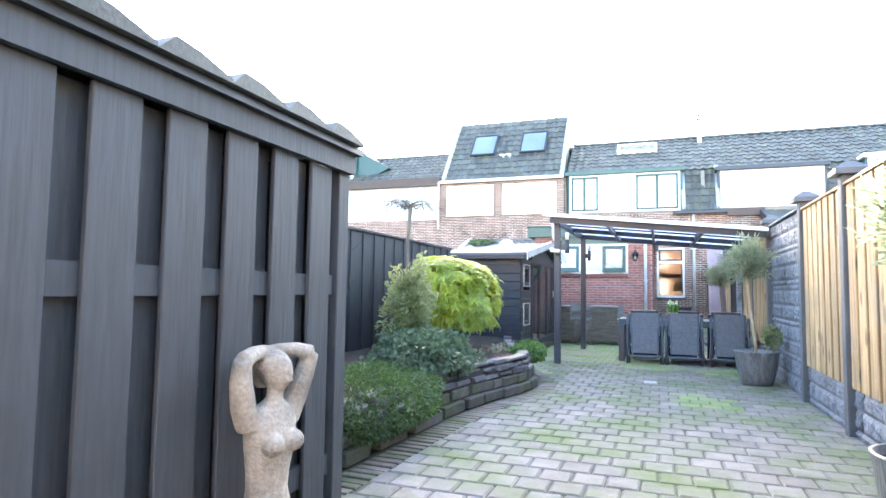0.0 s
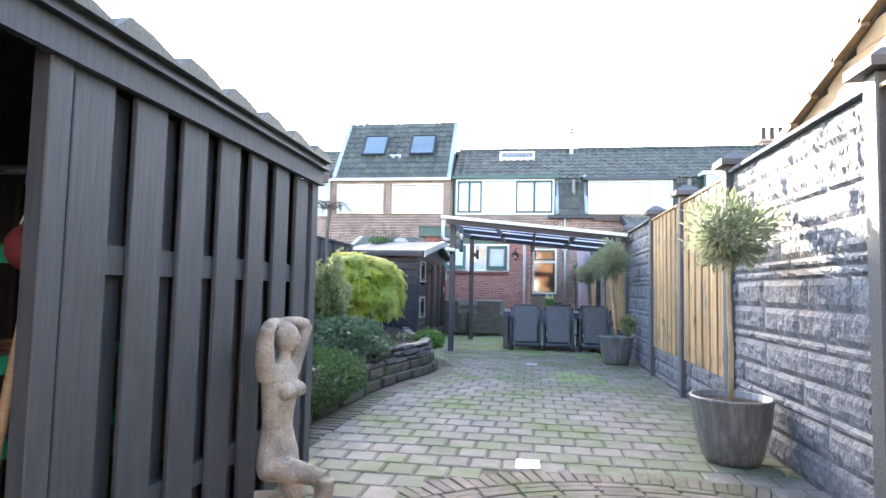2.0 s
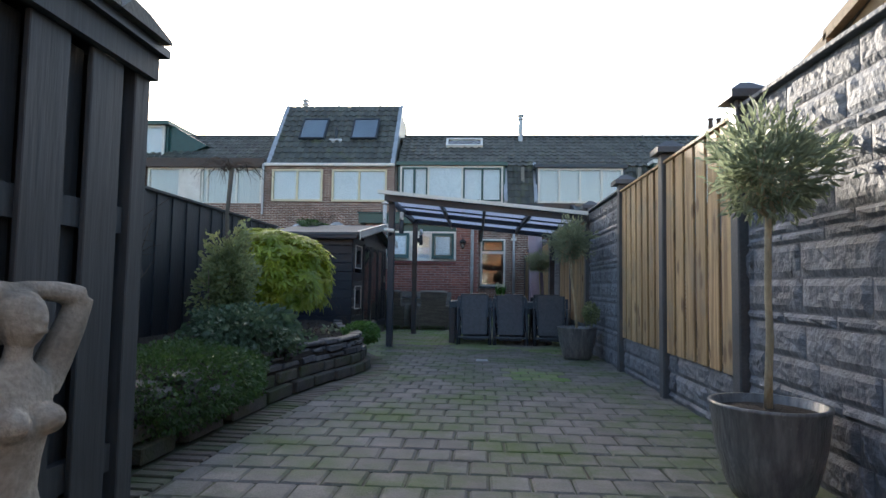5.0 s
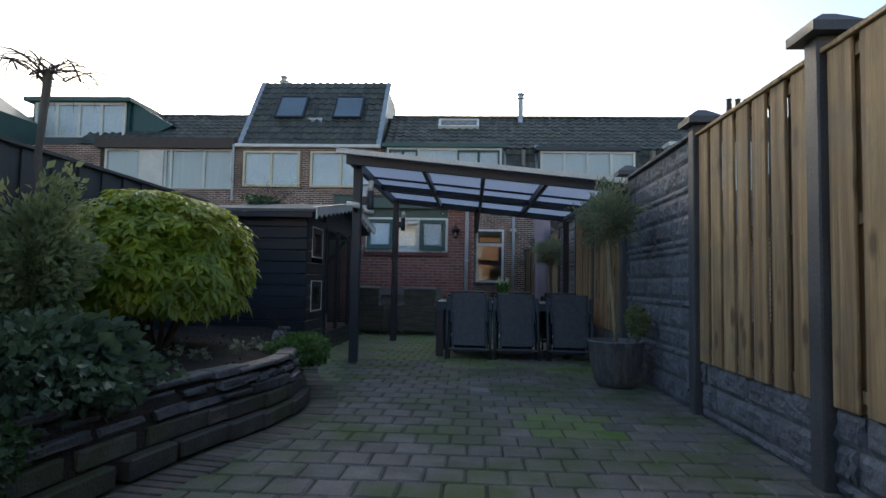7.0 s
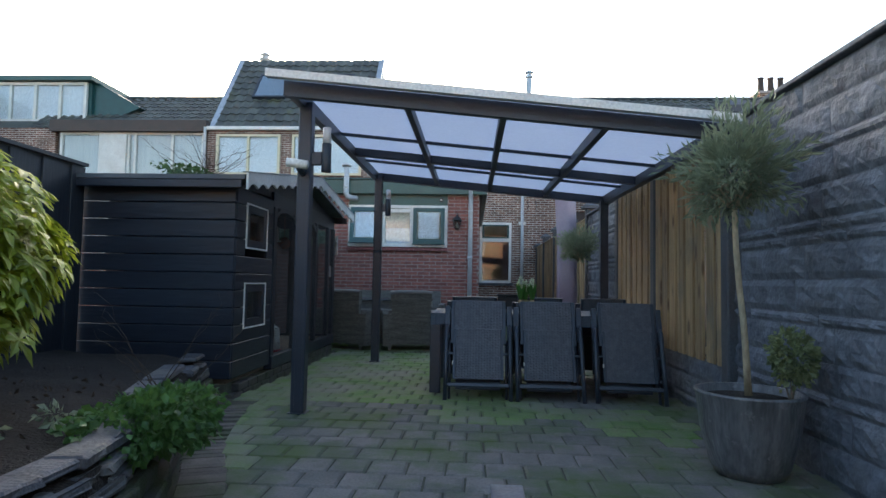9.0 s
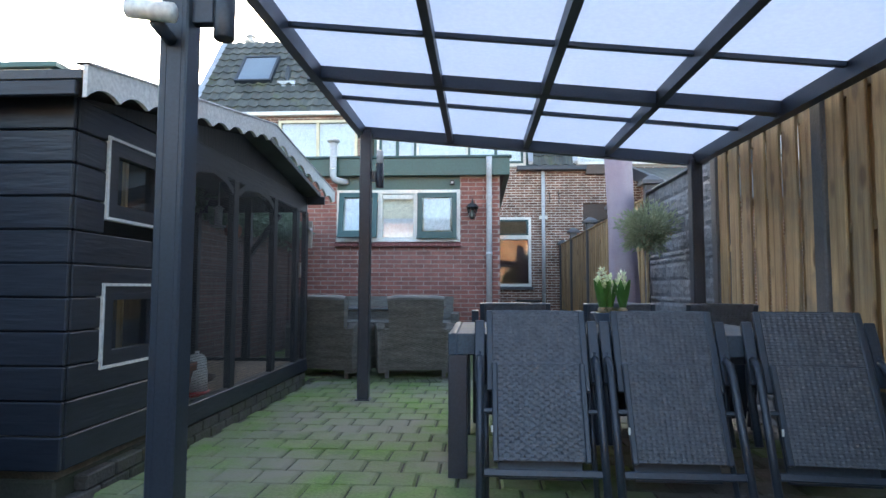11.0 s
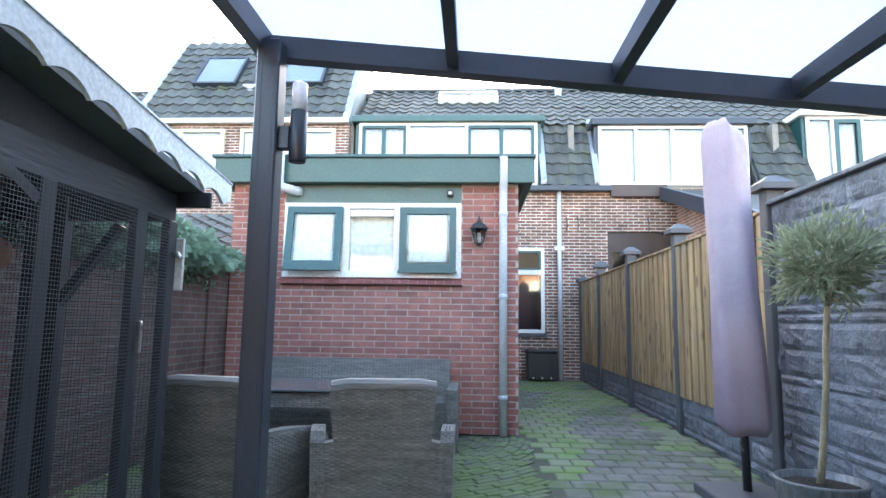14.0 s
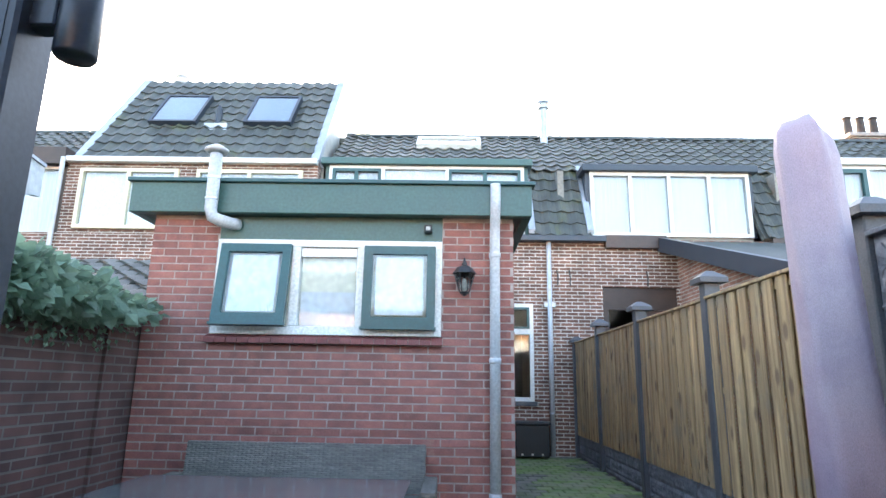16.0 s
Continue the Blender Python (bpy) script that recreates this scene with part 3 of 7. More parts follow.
boxes("white_panel", [(-11.15, 22.12, 3.95, -10.35, 22.19, 5.2)], M_white, terrace)
for i in range(10):
    boxes("white_board", [(-11.15, 22.105, 3.97 + i * 0.12, -10.35, 22.119, 4.07 + i * 0.12)], M_white, terrace)
boxes("room", [(-2.7, 24.2, 4.0, 1.2, 24.25, 5.4)], M_interior, terrace)

# the tall mansard of the neighbour
MZ0, MZ1, MY0, MY1 = 5.44, 8.33, 22.25, 24.4
mans = thing("house", (-5.4, 22.2, 0), "steep dark tiled mansard roof with two skylights on brick walls", "house", "terraced houses")
bm = bmesh.new()
prism(bm, [(MY0 + 0.05, MZ0 - 0.02), (MY1, MZ1 - 0.06), (MY1 + 2.6, MZ1 - 0.1), (MY1 + 3.4, 5.2), (MY0 + 0.1, 5.2)], "x", -7.66, -3.1)
part("attic", bm, M_offwhite, mans)
roof_tiles("roof_tiles", -7.7, -3.06, MY0, MZ0, MY1, MZ1, mans, w=0.29, row=0.33)
sl = (MY1 - MY0) / (MZ1 - MZ0)
for x0, x1 in ((-7.86, -7.68), (-3.08, -2.92)):
    bm = bmesh.new()
    prism(bm, [(MY0 - 0.06, MZ0), (MY1 - 0.05, MZ1 + 0.03), (MY1 + 0.1, MZ1 + 0.03), (MY0 + 0.12, MZ0)], "x", x0, x1)
    part("verge", bm, M_zinc, mans)
boxes("gutter", [(-7.95, 22.02, 5.34, -2.9, 22.2, 5.45)], M_white, mans, bevel=0.015)
for x in (-6.4, -4.33):
    zc, hh = 7.05, 0.62
    bm = bmesh.new()
    m = Matrix.Translation((x + 0.05, MY0 + (zc - MZ0) * sl, zc)) @ Matrix.Rotation(-math.atan(sl), 4, "X")
    box(bm, -0.52, -0.15, -hh, -0.46, 0.06, hh, m)
    box(bm, 0.46, -0.15, -hh, 0.52, 0.06, hh, m)
    box(bm, -0.46, -0.15, -hh, 0.46, 0.06, -hh + 0.06, m)
    box(bm, -0.46, -0.15, hh - 0.06, 0.46, 0.06, hh, m)
    sk = part("skylight", bm, M_alu, mans)
    bm = bmesh.new()
    box(bm, -0.46, -0.135, -hh + 0.06, 0.46, -0.128, hh - 0.06, m)
    part("pane", bm, M_glass, sk)
    # added sheet that carries the mirrored sky's colour
    bm = bmesh.new()
    box(bm, -0.46, -0.11, -hh + 0.06, 0.46, -0.105, hh - 0.06, m)
    part("blind", bm, M_skyback, sk)
bm = bmesh.new()
lathe(bm, [(0.07, 0), (0.07, 0.42), (0.045, 0.45), (0.03, 0.5)], (-5.4, MY0 + 0.9, 6.6), 12)
part("vent_pipe", bm, M_alu, mans)
boxes("vent_flashing", [(-5.65, MY0 + 0.75, 6.42, -5.15, MY0 + 0.85, 6.62)], M_zinc, mans)
bm = bmesh.new()
lathe(bm, [(0.13, 0), (0.13, 0.25), (0.2, 0.27), (0.2, 0.31), (0.1, 0.34), (0.1, 0.42), (0.18, 0.45), (0.05, 0.55)], (-7.2, MY1 + 0.5, MZ1 - 0.05), 14)
part("chimney_cowl", bm, M_pvc, mans)
for x0, x1 in ((-7.56, -5.62), (-5.26, -3.18)):
    pane_window(mans, x0, 4.0, x1, 5.22, FY + 0.12, ((x0 + x1) / 2,), 0.07, M_cream, M_paneback)
bm = bmesh.new()
lathe(bm, [(0.045, 0), (0.045, 1.9)], (-7.86, 21.98, 3.5), 10)
part("downpipe", bm, M_pvc, mans)

# dormer far along the row and the end house
far = thing("house", (-14.3, 23.5, 0), "dark blue roof dormer with white casements on a terraced house", "house", "terraced houses")
boxes("dormer_body", [(-16.2, 23.58, 5.85, -12.5, 26.5, 7.3)], M_dgreen, far)
boxes("dormer_roof", [(-16.4, 23.3, 7.3, -12.35, 26.6, 7.45)], M_green, far)
pane_window(far, -16.05, 5.95, -12.6, 7.28, 23.55, (-15.2, -14.35, -13.5), 0.09, M_white, M_paneback)
bm = bmesh.new()
prism(bm, [(22.85, 5.5), (25.2, 7.1), (28, 5.4), (28, 3), (22.85, 3)], "x", -32, -12.5)
part("roof", bm, M_roof, far)
bm = bmesh.new()
prism(bm, [(-12.5, 5.8), (-12.5, 7.4), (-10.9, 6.5)], "y", 23.7, 24.0)
part("dormer_cheek", bm, M_dgreen, far)
bm = bmesh.new()
prism(bm, [(-22.0, 5.0), (-18.4, 7.9), (-17.0, 7.4), (-15.2, 6.2), (-15.2, 5.0)], "y", 20.8, 22.6)
part("hipped_roof", bm, M_green, far)

# chimneys and flue of the row
def chimney(x, y, z, w, h, pots):
    t = thing("chimney", (x, y, z), "brown brick chimney stack with clay pots on a tiled roof", "chimney", "chimneys")
    boxes("stack", [(x - w / 2, y - 0.3, z - 0.5, x + w / 2, y + 0.3, z + h)], M_oldbrick, t)
    boxes("cap", [(x - w / 2 - 0.07, y - 0.37, z + h, x + w / 2 + 0.07, y + 0.37, z + h + 0.1)], M_mortar, t, bevel=0.015)
    for i in range(pots):
        bm = bmesh.new()
        lathe(bm, [(0.11, 0), (0.09, 0.5), (0.11, 0.52), (0.11, 0.56), (0.07, 0.56)], (x - w / 2 + (i + 0.5) * w / pots, y, z + h + 0.1), 12)
        part("chimney_pot", bm, M_darkpot, t)


chimney(10.35, 25.6, 6.9, 1.0, 0.6, 3)
flue = thing("flue", (1.95, 24.6, 6.9), "slim grey metal roof flue with a capped top", "flue")
bm = bmesh.new()
lathe(bm, [(0.09, -0.1), (0.09, 0.95), (0.14, 0.97), (0.14, 1.0), (0.09, 1.02), (0.09, 1.1), (0.15, 1.12), (0.15, 1.16), (0.05, 1.2)], (1.95, 24.6, 6.85), 14)
part("pipe", bm, M_zinc, flue)
skl = thing("skylight", (-0.35, 24.3, 6.7), "white framed roof window in dark tiles", "skylight")
bm = bmesh.new()
m = Matrix.Translation((-0.35, 24.35, 6.72)) @ Matrix.Rotation(radians(38), 4, "X")
box(bm, -0.75, -0.35, 0.02, -0.66, 0.35, 0.14, m)
box(bm, 0.66, -0.35, 0.02, 0.75, 0.35, 0.14, m)
box(bm, -0.66, -0.35, 0.02, 0.66, -0.27, 0.14, m)
box(bm, -0.66, 0.27, 0.02, 0.66, 0.35, 0.14, m)
part("frame", bm, M_white, skl)
bm = bmesh.new()
box(bm, -0.66, -0.27, 0.08, 0.66, 0.27, 0.1, m)
part("pane", bm, M_glass, skl)

# kitchen window, rear wall of the house
kw = pane_window(terrace, WX0, WZ0, WX1, WZ1, FY + 0.1, (), 0.07, M_white, None, name="window", depth=0.12)
boxes("transom", [(WX0 + 0.07, FY - 0.02, 2.1, WX1 - 0.07, FY + 0.1, 2.2)], M_white, kw)
boxes("sill", [(WX0 - 0.05, FY - 0.07, WZ0 - 0.08, WX1 + 0.05, FY - 0.003, WZ0)], M_slate, kw, bevel=0.008)
boxes("top_sash", [(WX0 + 0.07, FY - 0.03, 2.2, WX0 + 0.12, FY + 0.02, 2.59), (WX1 - 0.12, FY - 0.03, 2.2, WX1 - 0.07, FY + 0.02, 2.59),
                   (WX0 + 0.12, FY - 0.03, 2.2, WX1 - 0.12, FY + 0.02, 2.24), (WX0 + 0.12, FY - 0.03, 2.55, WX1 - 0.12, FY + 0.02, 2.59)], M_dgreen, kw)
structure(boxes("floor", [(-3, FY + 0.3, 0, 6, 28.6, 0.1)], M_interior), "dim kitchen floor behind the window")
door = thing("door", (3.2, FY, 0), "dark brown painted door frame with a glazed panel", "door")
boxes("door_frame", [(DX0, FY + 0.05, 0, DX0 + 0.1, FY + 0.15, DZ1), (DX1 - 0.1, FY + 0.05, 0, DX1, FY + 0.15, DZ1), (DX0 + 0.1, FY + 0.05, DZ1 - 0.42, DX1 - 0.1, FY + 0.12, DZ1)], M_brownp, door)
boxes("door_leaf", [(DX0 + 0.1, FY + 0.08, 0, 3.2, FY + 0.13, 1.3), (3.2, FY + 0.08, 0, DX1 - 0.1, FY + 0.13, 2.58)], M_brownp, door)
boxes("door_glass", [(DX0 + 0.1, FY + 0.09, 1.3, 3.2, FY + 0.1, 2.58)], M_glass, door)

# the neighbour's lean-to extension
ext = thing("extension", (5.6, 20, 0), "red brick side extension under a dark corrugated lean-to roof", "house")
bm = bmesh.new()
prism(bm, [(17.9, 0), (22.04, 0), (22.04, 3.72), (17.9, 2.3)], "x", 3.97, 4.2)
part("side_wall", bm, M_oldbrick_y, ext)
boxes("front_wall", [(4.2, 17.9, 0, 9, 18.1, 2.3)], M_oldbrick, ext)
bm = bmesh.new()
prism(bm, [(17.5, 2.5), (22.03, 3.95), (22.03, 3.68), (17.5, 2.23)], "x", 3.6, 3.72)
part("verge_board", bm, M_alu, ext)
bm = bmesh.new()
n = 60
prev = None
for i in range(n + 1):
    x = 3.72 + i * 0.09
    o = 0.02 * (i % 2)
    cur = [bm.verts.new((x, 17.5, 2.42 + o)), bm.verts.new((x, 22.03, 3.87 + o))]
    if prev:
        bm.faces.new((prev[0], cur[0], cur[1], prev[1]))
    prev = cur
part("corrugated_roof", bm, M_roof, ext)

# ---- annexe with its flat roof ----
AX0, AX1, AY, AZ = -2.76, 0.27, 16.02, 2.55
BX0, BX1, BZ0, BZ1 = -2.19, -0.325, 1.555, 2.34     # its window
annexe = thing("annexe", (-1.2, 18, 0), "red brick kitchen annexe with a green flat-roof fascia and white window", "building")
MI = 0.005
for r in ((AX0 + MI, AY + MI, 0, BX0, AY + 0.2, AZ), (BX1, AY + MI, 0, AX1 - MI, AY + 0.2, AZ), (BX0, AY + MI, 0, BX1, AY + 0.2, BZ0 - 0.07),
          (BX0, AY + 0.04, BZ1, BX1, AY + 0.2, AZ), (AX0 + MI, AY + 0.2, 0, AX0 + 0.2, FY, AZ), (AX1 - 0.2, AY + 0.2, 0, AX1 - MI, FY, AZ)):
    boxes("core_wall", [r], M_mortar, annexe)
boxes("flat_roof", [(-2.85, AY - 0.03, AZ, 0.33, FY - 0.005, AZ + 0.2)], M_black, annexe)
for r in ((-2.93, AY - 0.12, AZ - 0.01, 0.41, AY - 0.03, 2.82), (0.33, AY - 0.03, AZ - 0.01, 0.41, FY - 0.01, 2.82), (-2.93, AY - 0.03, AZ - 0.01, -2.85, FY - 0.01, 2.82)):
    boxes("fascia", [r], M_green, annexe, bevel=0.006)
boxes("fascia_trim", [(-2.96, AY - 0.15, 2.8, 0.44, AY - 0.03, 2.835)], M_dgreen, annexe, bevel=0.005)
boxes("soffit_panel", [(BX0, AY + 0.005, BZ1 + 0.002, BX1, AY + 0.04, AZ)], M_green, annexe)
boxes("inner_wall", [(AX0 + 0.2, 17.6, 0, AX1 - 0.2, 17.65, AZ)], M_interior, annexe)
win = thing("window", (-1.26, AY, BZ0), "white wooden window with two dark green hopper casements, both ajar", "window")
XA, XB = -1.53, -0.99
boxes("window_frame", [(BX0, AY - 0.025, BZ0, BX0 + 0.06, AY + 0.07, BZ1), (BX1 - 0.06, AY - 0.025, BZ0, BX1, AY + 0.07, BZ1), (BX0 + 0.06, AY - 0.025, BZ1 - 0.06, BX1 - 0.06, AY + 0.07, BZ1),
                       (BX0 + 0.06, AY - 0.025, BZ0, BX1 - 0.06, AY + 0.07, BZ0 + 0.07), (XA - 0.035, AY - 0.025, BZ0 + 0.07, XA + 0.035, AY + 0.07, BZ1 - 0.06), (XB - 0.035, AY - 0.025, BZ0 + 0.07, XB + 0.035, AY + 0.07, BZ1 - 0.06)], M_white, win, bevel=0.004)
boxes("fixed_pane", [(XA + 0.035, AY + 0.02, BZ0 + 0.07, XB - 0.035, AY + 0.026, BZ1 - 0.06)], M_glass, win).visible_shadow = False
boxes("vent_bar", [(XA + 0.04, AY - 0.01, BZ1 - 0.14, XB - 0.04, AY + 0.02, BZ1 - 0.07)], M_white, win)
# sheet added behind the panes; its cream stands for the window's glow
boxes("roller_blind", [(BX0 + 0.06, AY + 0.072, BZ0 + 0.07, BX1 - 0.06, AY + 0.077, BZ1 - 0.06)], M_glowback, win)
# bluish lower half of the pane's reflection, as a pale sheet
boxes("blind_half", [(XA + 0.04, AY + 0.06, BZ0 + 0.07, XB - 0.04, AY + 0.065, BZ0 + 0.36)], M_paneback, win)
for a, b, tilt in ((BX0 + 0.05, XA - 0.03, 8.5), (XB + 0.03, BX1 - 0.05, 2.0)):
    m = Matrix.Translation((0, AY - 0.03, BZ1 - 0.055)) @ Matrix.Rotation(radians(-tilt), 4, "X")
    h = 0.665
    bm = bmesh.new()
    for r in ((a, -0.045, -h, a + 0.07, 0, 0), (b - 0.07, -0.045, -h, b, 0, 0), (a + 0.07, -0.045, -0.07, b - 0.07, 0, 0), (a + 0.07, -0.045, -h, b - 0.07, 0, -h + 0.08)):
        box(bm, *r, m=m)
    box(bm, a - 0.01, -0.06, -h - 0.02, b + 0.01, 0, -h, m=m)
    ca = part("casement", bm, M_dgreen, win)
    bm = bmesh.new()
    box(bm, a + 0.07, -0.03, -h + 0.08, b - 0.07, -0.024, -0.07, m=m)
    part("pane", bm, M_glass, ca).visible_shadow = False
    # opaque pale sheet added behind the pane, coloured like its sky reflection
    bm = bmesh.new()
    box(bm, a + 0.1, -0.012, -h + 0.1, b - 0.1, -0.01, -0.09, m=m)
    part("fly_screen", bm, M_paneback, ca)

# ---- boundary on the far side of the garden, x about -2.9 ----
structure(boxes("garden_wall", [(-2.95, 9.9, 0, -2.8, 15.6, 1.72), (-2.95, 15.6, 0, -2.772, 16.3, 1.72)], M_darkbrick_y), "dark red brick garden wall")
structure(boxes("coping", [(-2.97, 9.9, 1.72, -2.78, 16.0, 1.77)], M_stone), "stone coping on the garden wall")
neigh = thing("outbuilding", (-4.4, 18, 0), "dark tiled outbuilding roof behind the garden wall", "building")
roof_tiles("roof_tiles", -5.6, -2.97, 17.0, 1.95, 19.4, 2.8, neigh, w=0.26, row=0.3)
boxes("wall", [(-5.6, 17.3, 0, -2.97, 19.4, 1.95)], M_oldbrick, neigh)
bm = bmesh.new()
prism(bm, [(16.9, 1.97), (19.4, 2.86), (19.4, 2.76), (16.9, 1.87)], "x", -5.75, -5.6)
part("verge", bm, M_zinc, neigh)



# ---- fence on the right: concrete posts, timber and concrete panels ----
POSTS = [-1.9, 0.05, 2.03, 4.05, 5.48, 6.98, 8.96, 10.62, 12.15, 14.3, 16.4, 18.36, 20.3, 22.0]
KIND = "wcwcwwcwwcwwww"[1:]
fence = thing("fence", (1.9, 9, 0), "garden fence of weathered timber boards and dark rough concrete panels", "fence")
for i, y in enumerate(POSTS):
    x = fx(y)
    last = i == len(POSTS) - 1
    bm = bmesh.new()
    top = (2.03 if y < 13 else 2.09) if not last else 1.96
    box(bm, x - 0.02, y - 0.055, -0.07, x + 0.12, y + 0.055, top, bevel=0.008)
    p = part("post", bm, M_post, fence)
    part("packer", box(bmesh.new(), x + 0.02, y + 0.057, 1.968, x + 0.09, y + 0.085, top - 0.002), M_wood, fence)
    bm = bmesh.new()
    box(bm, x - 0.07, y - 0.115, top, x + 0.17, y + 0.115, top + 0.045)
    vs = [bm.verts.new((x + 0.05 + sx * 0.12, y + sy * 0.115, top + 0.045)) for sx, sy in ((-1, -1), (1, -1), (1, 1), (-1, 1))]
    tip = [bm.verts.new((x + 0.05 + sx * 0.03, y + sy * 0.03, top + 0.11)) for sx, sy in ((-1, -1), (1, -1), (1, 1), (-1, 1))]
    for k in range(4):
        bm.faces.new((vs[k], vs[(k + 1) % 4], tip[(k + 1) % 4], tip[k]))
    bm.faces.new(tip)
    part("cap", bm, M_post, p)
def stones(x, y0, y1, total, heights, seed):
    """Courses of rough cast stone faces on a concrete panel."""
    rnd = random.Random(seed)
    z = 0.0
    for h in heights:
        h *= total / sum(heights)
        y = y0 - rnd.uniform(0, 0.4)
        while y < y1 - 0.01:
            ln = rnd.uniform(0.42, 0.72)
            a, b = max(y, y0), min(y + ln, y1)
            y += ln
            if b - a < 0.05:
                continue
            bm = bmesh.new()
            nx, nz = (13 if -0.5 < y0 < 9 else 8), 5 if h > 0.1 else 3
            d = rnd.uniform(0.006, 0.012)
            grid = []
            for q in range(nz + 1):
                row = []
                for r in range(nx + 1):
                    edge = q in (0, nz) or r in (0, nx)
                    row.append(bm.verts.new((x + 0.04 - (0.002 if edge else d + rnd.uniform(0, 0.012)), a + 0.004 + (b - a - 0.008) * r / nx + (0 if edge else rnd.uniform(-0.02, 0.02)), z + 0.004 + (h - 0.008) * q / nz)))
                grid.append(row)
            for q in range(nz):
                for r in range(nx):
                    bm.faces.new((grid[q][r], grid[q + 1][r], grid[q + 1][r + 1], grid[q][r + 1]))
            rim = grid[0] + [g[-1] for g in grid[1:-1]] + grid[-1][::-1] + [g[0] for g in grid[1:-1]][::-1]
            back = [bm.verts.new((x + 0.045, v.co.y, v.co.z)) for v in rim]
            for k in range(len(rim)):
                bm.faces.new((rim[k], rim[(k + 1) % len(rim)], back[(k + 1) % len(rim)], back[k]))
            part("stone", bm, M_conc, fence, smooth=False)
        z += h


for i, kind in enumerate(KIND):
    y0, y1 = POSTS[i] + 0.055, POSTS[i + 1] - 0.055
    x = (fx(y0) + fx(y1)) / 2
    if kind == "w":
        boxes("gravel_board", [(x + 0.04, y0, -0.07, x + 0.07, y1, 0.37)], M_conc, fence)
        stones(x, y0, y1, 0.368, (0.06, 0.16, 0.155), 90 + i)
        boxes("rail", [(x + 0.024, y0, z, x + 0.045, y1, z + 0.05) for z in (0.42, 1.15, 1.86)], M_wood, fence)
        boxes("top_batten", [(x - 0.01, y0, 1.942, x + 0.11, y1, 1.967)], M_wood, fence, bevel=0.004)
        n = max(6, round((y1 - y0) / (0.205 if y0 < 14 else 0.178)))
        w = (y1 - y0) / n
        rb = random.Random(70 + i)
        for k in range(n):
            j = rb.uniform(-0.003, 0.003)
            boxes("board", [(x + 0.005 + j, y0 + k * w + 0.026, 0.372, x + 0.023 + j, y0 + (k + 1) * w - 0.026, 1.94)], M_wood, fence, bevel=0.004)
            if k:
                boxes("back_board", [(x + 0.046, y0 + k * w - 0.07, 0.372, x + 0.06, y0 + k * w + 0.07, 1.94)], M_wood, fence)
        for ya, yb in ((y0, y0 + 0.05), (y1 - 0.05, y1)):
            boxes("end_batten", [(x + 0.046, ya, 0.372, x + 0.06, yb, 1.94)], M_wood, fence)
    else:
        boxes("panel_core", [(x + 0.04, y0, -0.07, x + 0.07, y1, 1.97)], M_conc, fence)
        boxes("top_batten", [(x - 0.005, y0, 1.972, x + 0.1, y1, 1.998)], M_conc, fence, bevel=0.004)
        stones(x, y0, y1, 1.97, (0.175, 0.17, 0.06, 0.15, 0.165, 0.06, 0.17, 0.175, 0.06, 0.06, 0.17, 0.16, 0.06, 0.17, 0.16), 40 + i)

# ---- pergola ----
perg = thing("pergola", (0.4, 10.4, 0), "anthracite aluminium pergola with opal roof panels", "pergola")
PXL, PXR = -1.08, 1.78
PYF, PYB = 8.78, 12.22


def proof(x, y=8.78):
    return 2.2 - (x + 1.07) * 0.0975 + (y - 8.78) * 0.012


for x, y in ((-1.015, 9.08), (-0.992, 12.12), (1.72, 12.14)):
    po = part("post", box(bmesh.new(), x - 0.046, y - 0.046, gz(y) - 0.004, x + 0.046, y + 0.046, proof(x, y) - 0.05, bevel=0.006), M_alu, perg)
    for k in (-0.024, 0.024):
        part("rib", box(bmesh.new(), x + k - 0.004, y - 0.0475, 0.02, x + k + 0.004, y - 0.0455, proof(x, y) - 0.1), M_alu, po)
    boxes("foot", [(x - 0.06, y - 0.06, gz(y), x + 0.06, y + 0.06, gz(y) + 0.01)], M_alu, perg)


def sloped(bm, x0, x1, y0, y1, drop0, drop1):
    vs = [bm.verts.new((x, y, proof(x, y) + dz)) for x in (x0, x1) for y in (y0, y1) for dz in (drop0, drop1)]
    for f in ((0, 1, 3, 2), (4, 6, 7, 5), (0, 4, 5, 1), (2, 3, 7, 6), (0, 2, 6, 4), (1, 5, 7, 3)):
        bm.faces.new([vs[i] for i in f])
    return bm


for y, w, h in ((PYF, 0.06, 0.1), (PYB - 0.03, 0.07, 0.09), (10.13, 0.03, 0.025), (10.77, 0.075, 0.075), (11.32, 0.03, 0.025)):
    part("cross_beam", sloped(bmesh.new(), PXL, PXR, y - w / 2, y + w / 2, -h, 0.0), M_alu, perg)
RX = (-1.04, -0.285, 0.352, 1.02, 1.74)
for x, w in zip(RX, (0.06, 0.044, 0.044, 0.044, 0.06)):
    part("rafter", sloped(bmesh.new(), x - w / 2, x + w / 2, PYF + 0.03, PYB - 0.07, -0.09 if w > 0.05 else -0.075, 0.002), M_alu, perg)
for i in range(4):
    a, b = RX[i], RX[i + 1]
    part("roof_panel", sloped(bmesh.new(), a + 0.004, b - 0.004, PYF - 0.1, PYB, 0.004, 0.018), M_poly, perg)
part("front_gutter", sloped(bmesh.new(), PXL - 0.08, PXR, PYF - 0.16, PYF - 0.105, -0.02, 0.03), M_white, perg)

# ---- aviary shed ----
HX0, HX1, HY0, HY1 = -2.79, -1.69, 9.55, 12.8
aviary = thing("aviary", (-2.3, 11.2, 0), "dark blue timber aviary with wire mesh and scalloped white awning edge", "aviary")
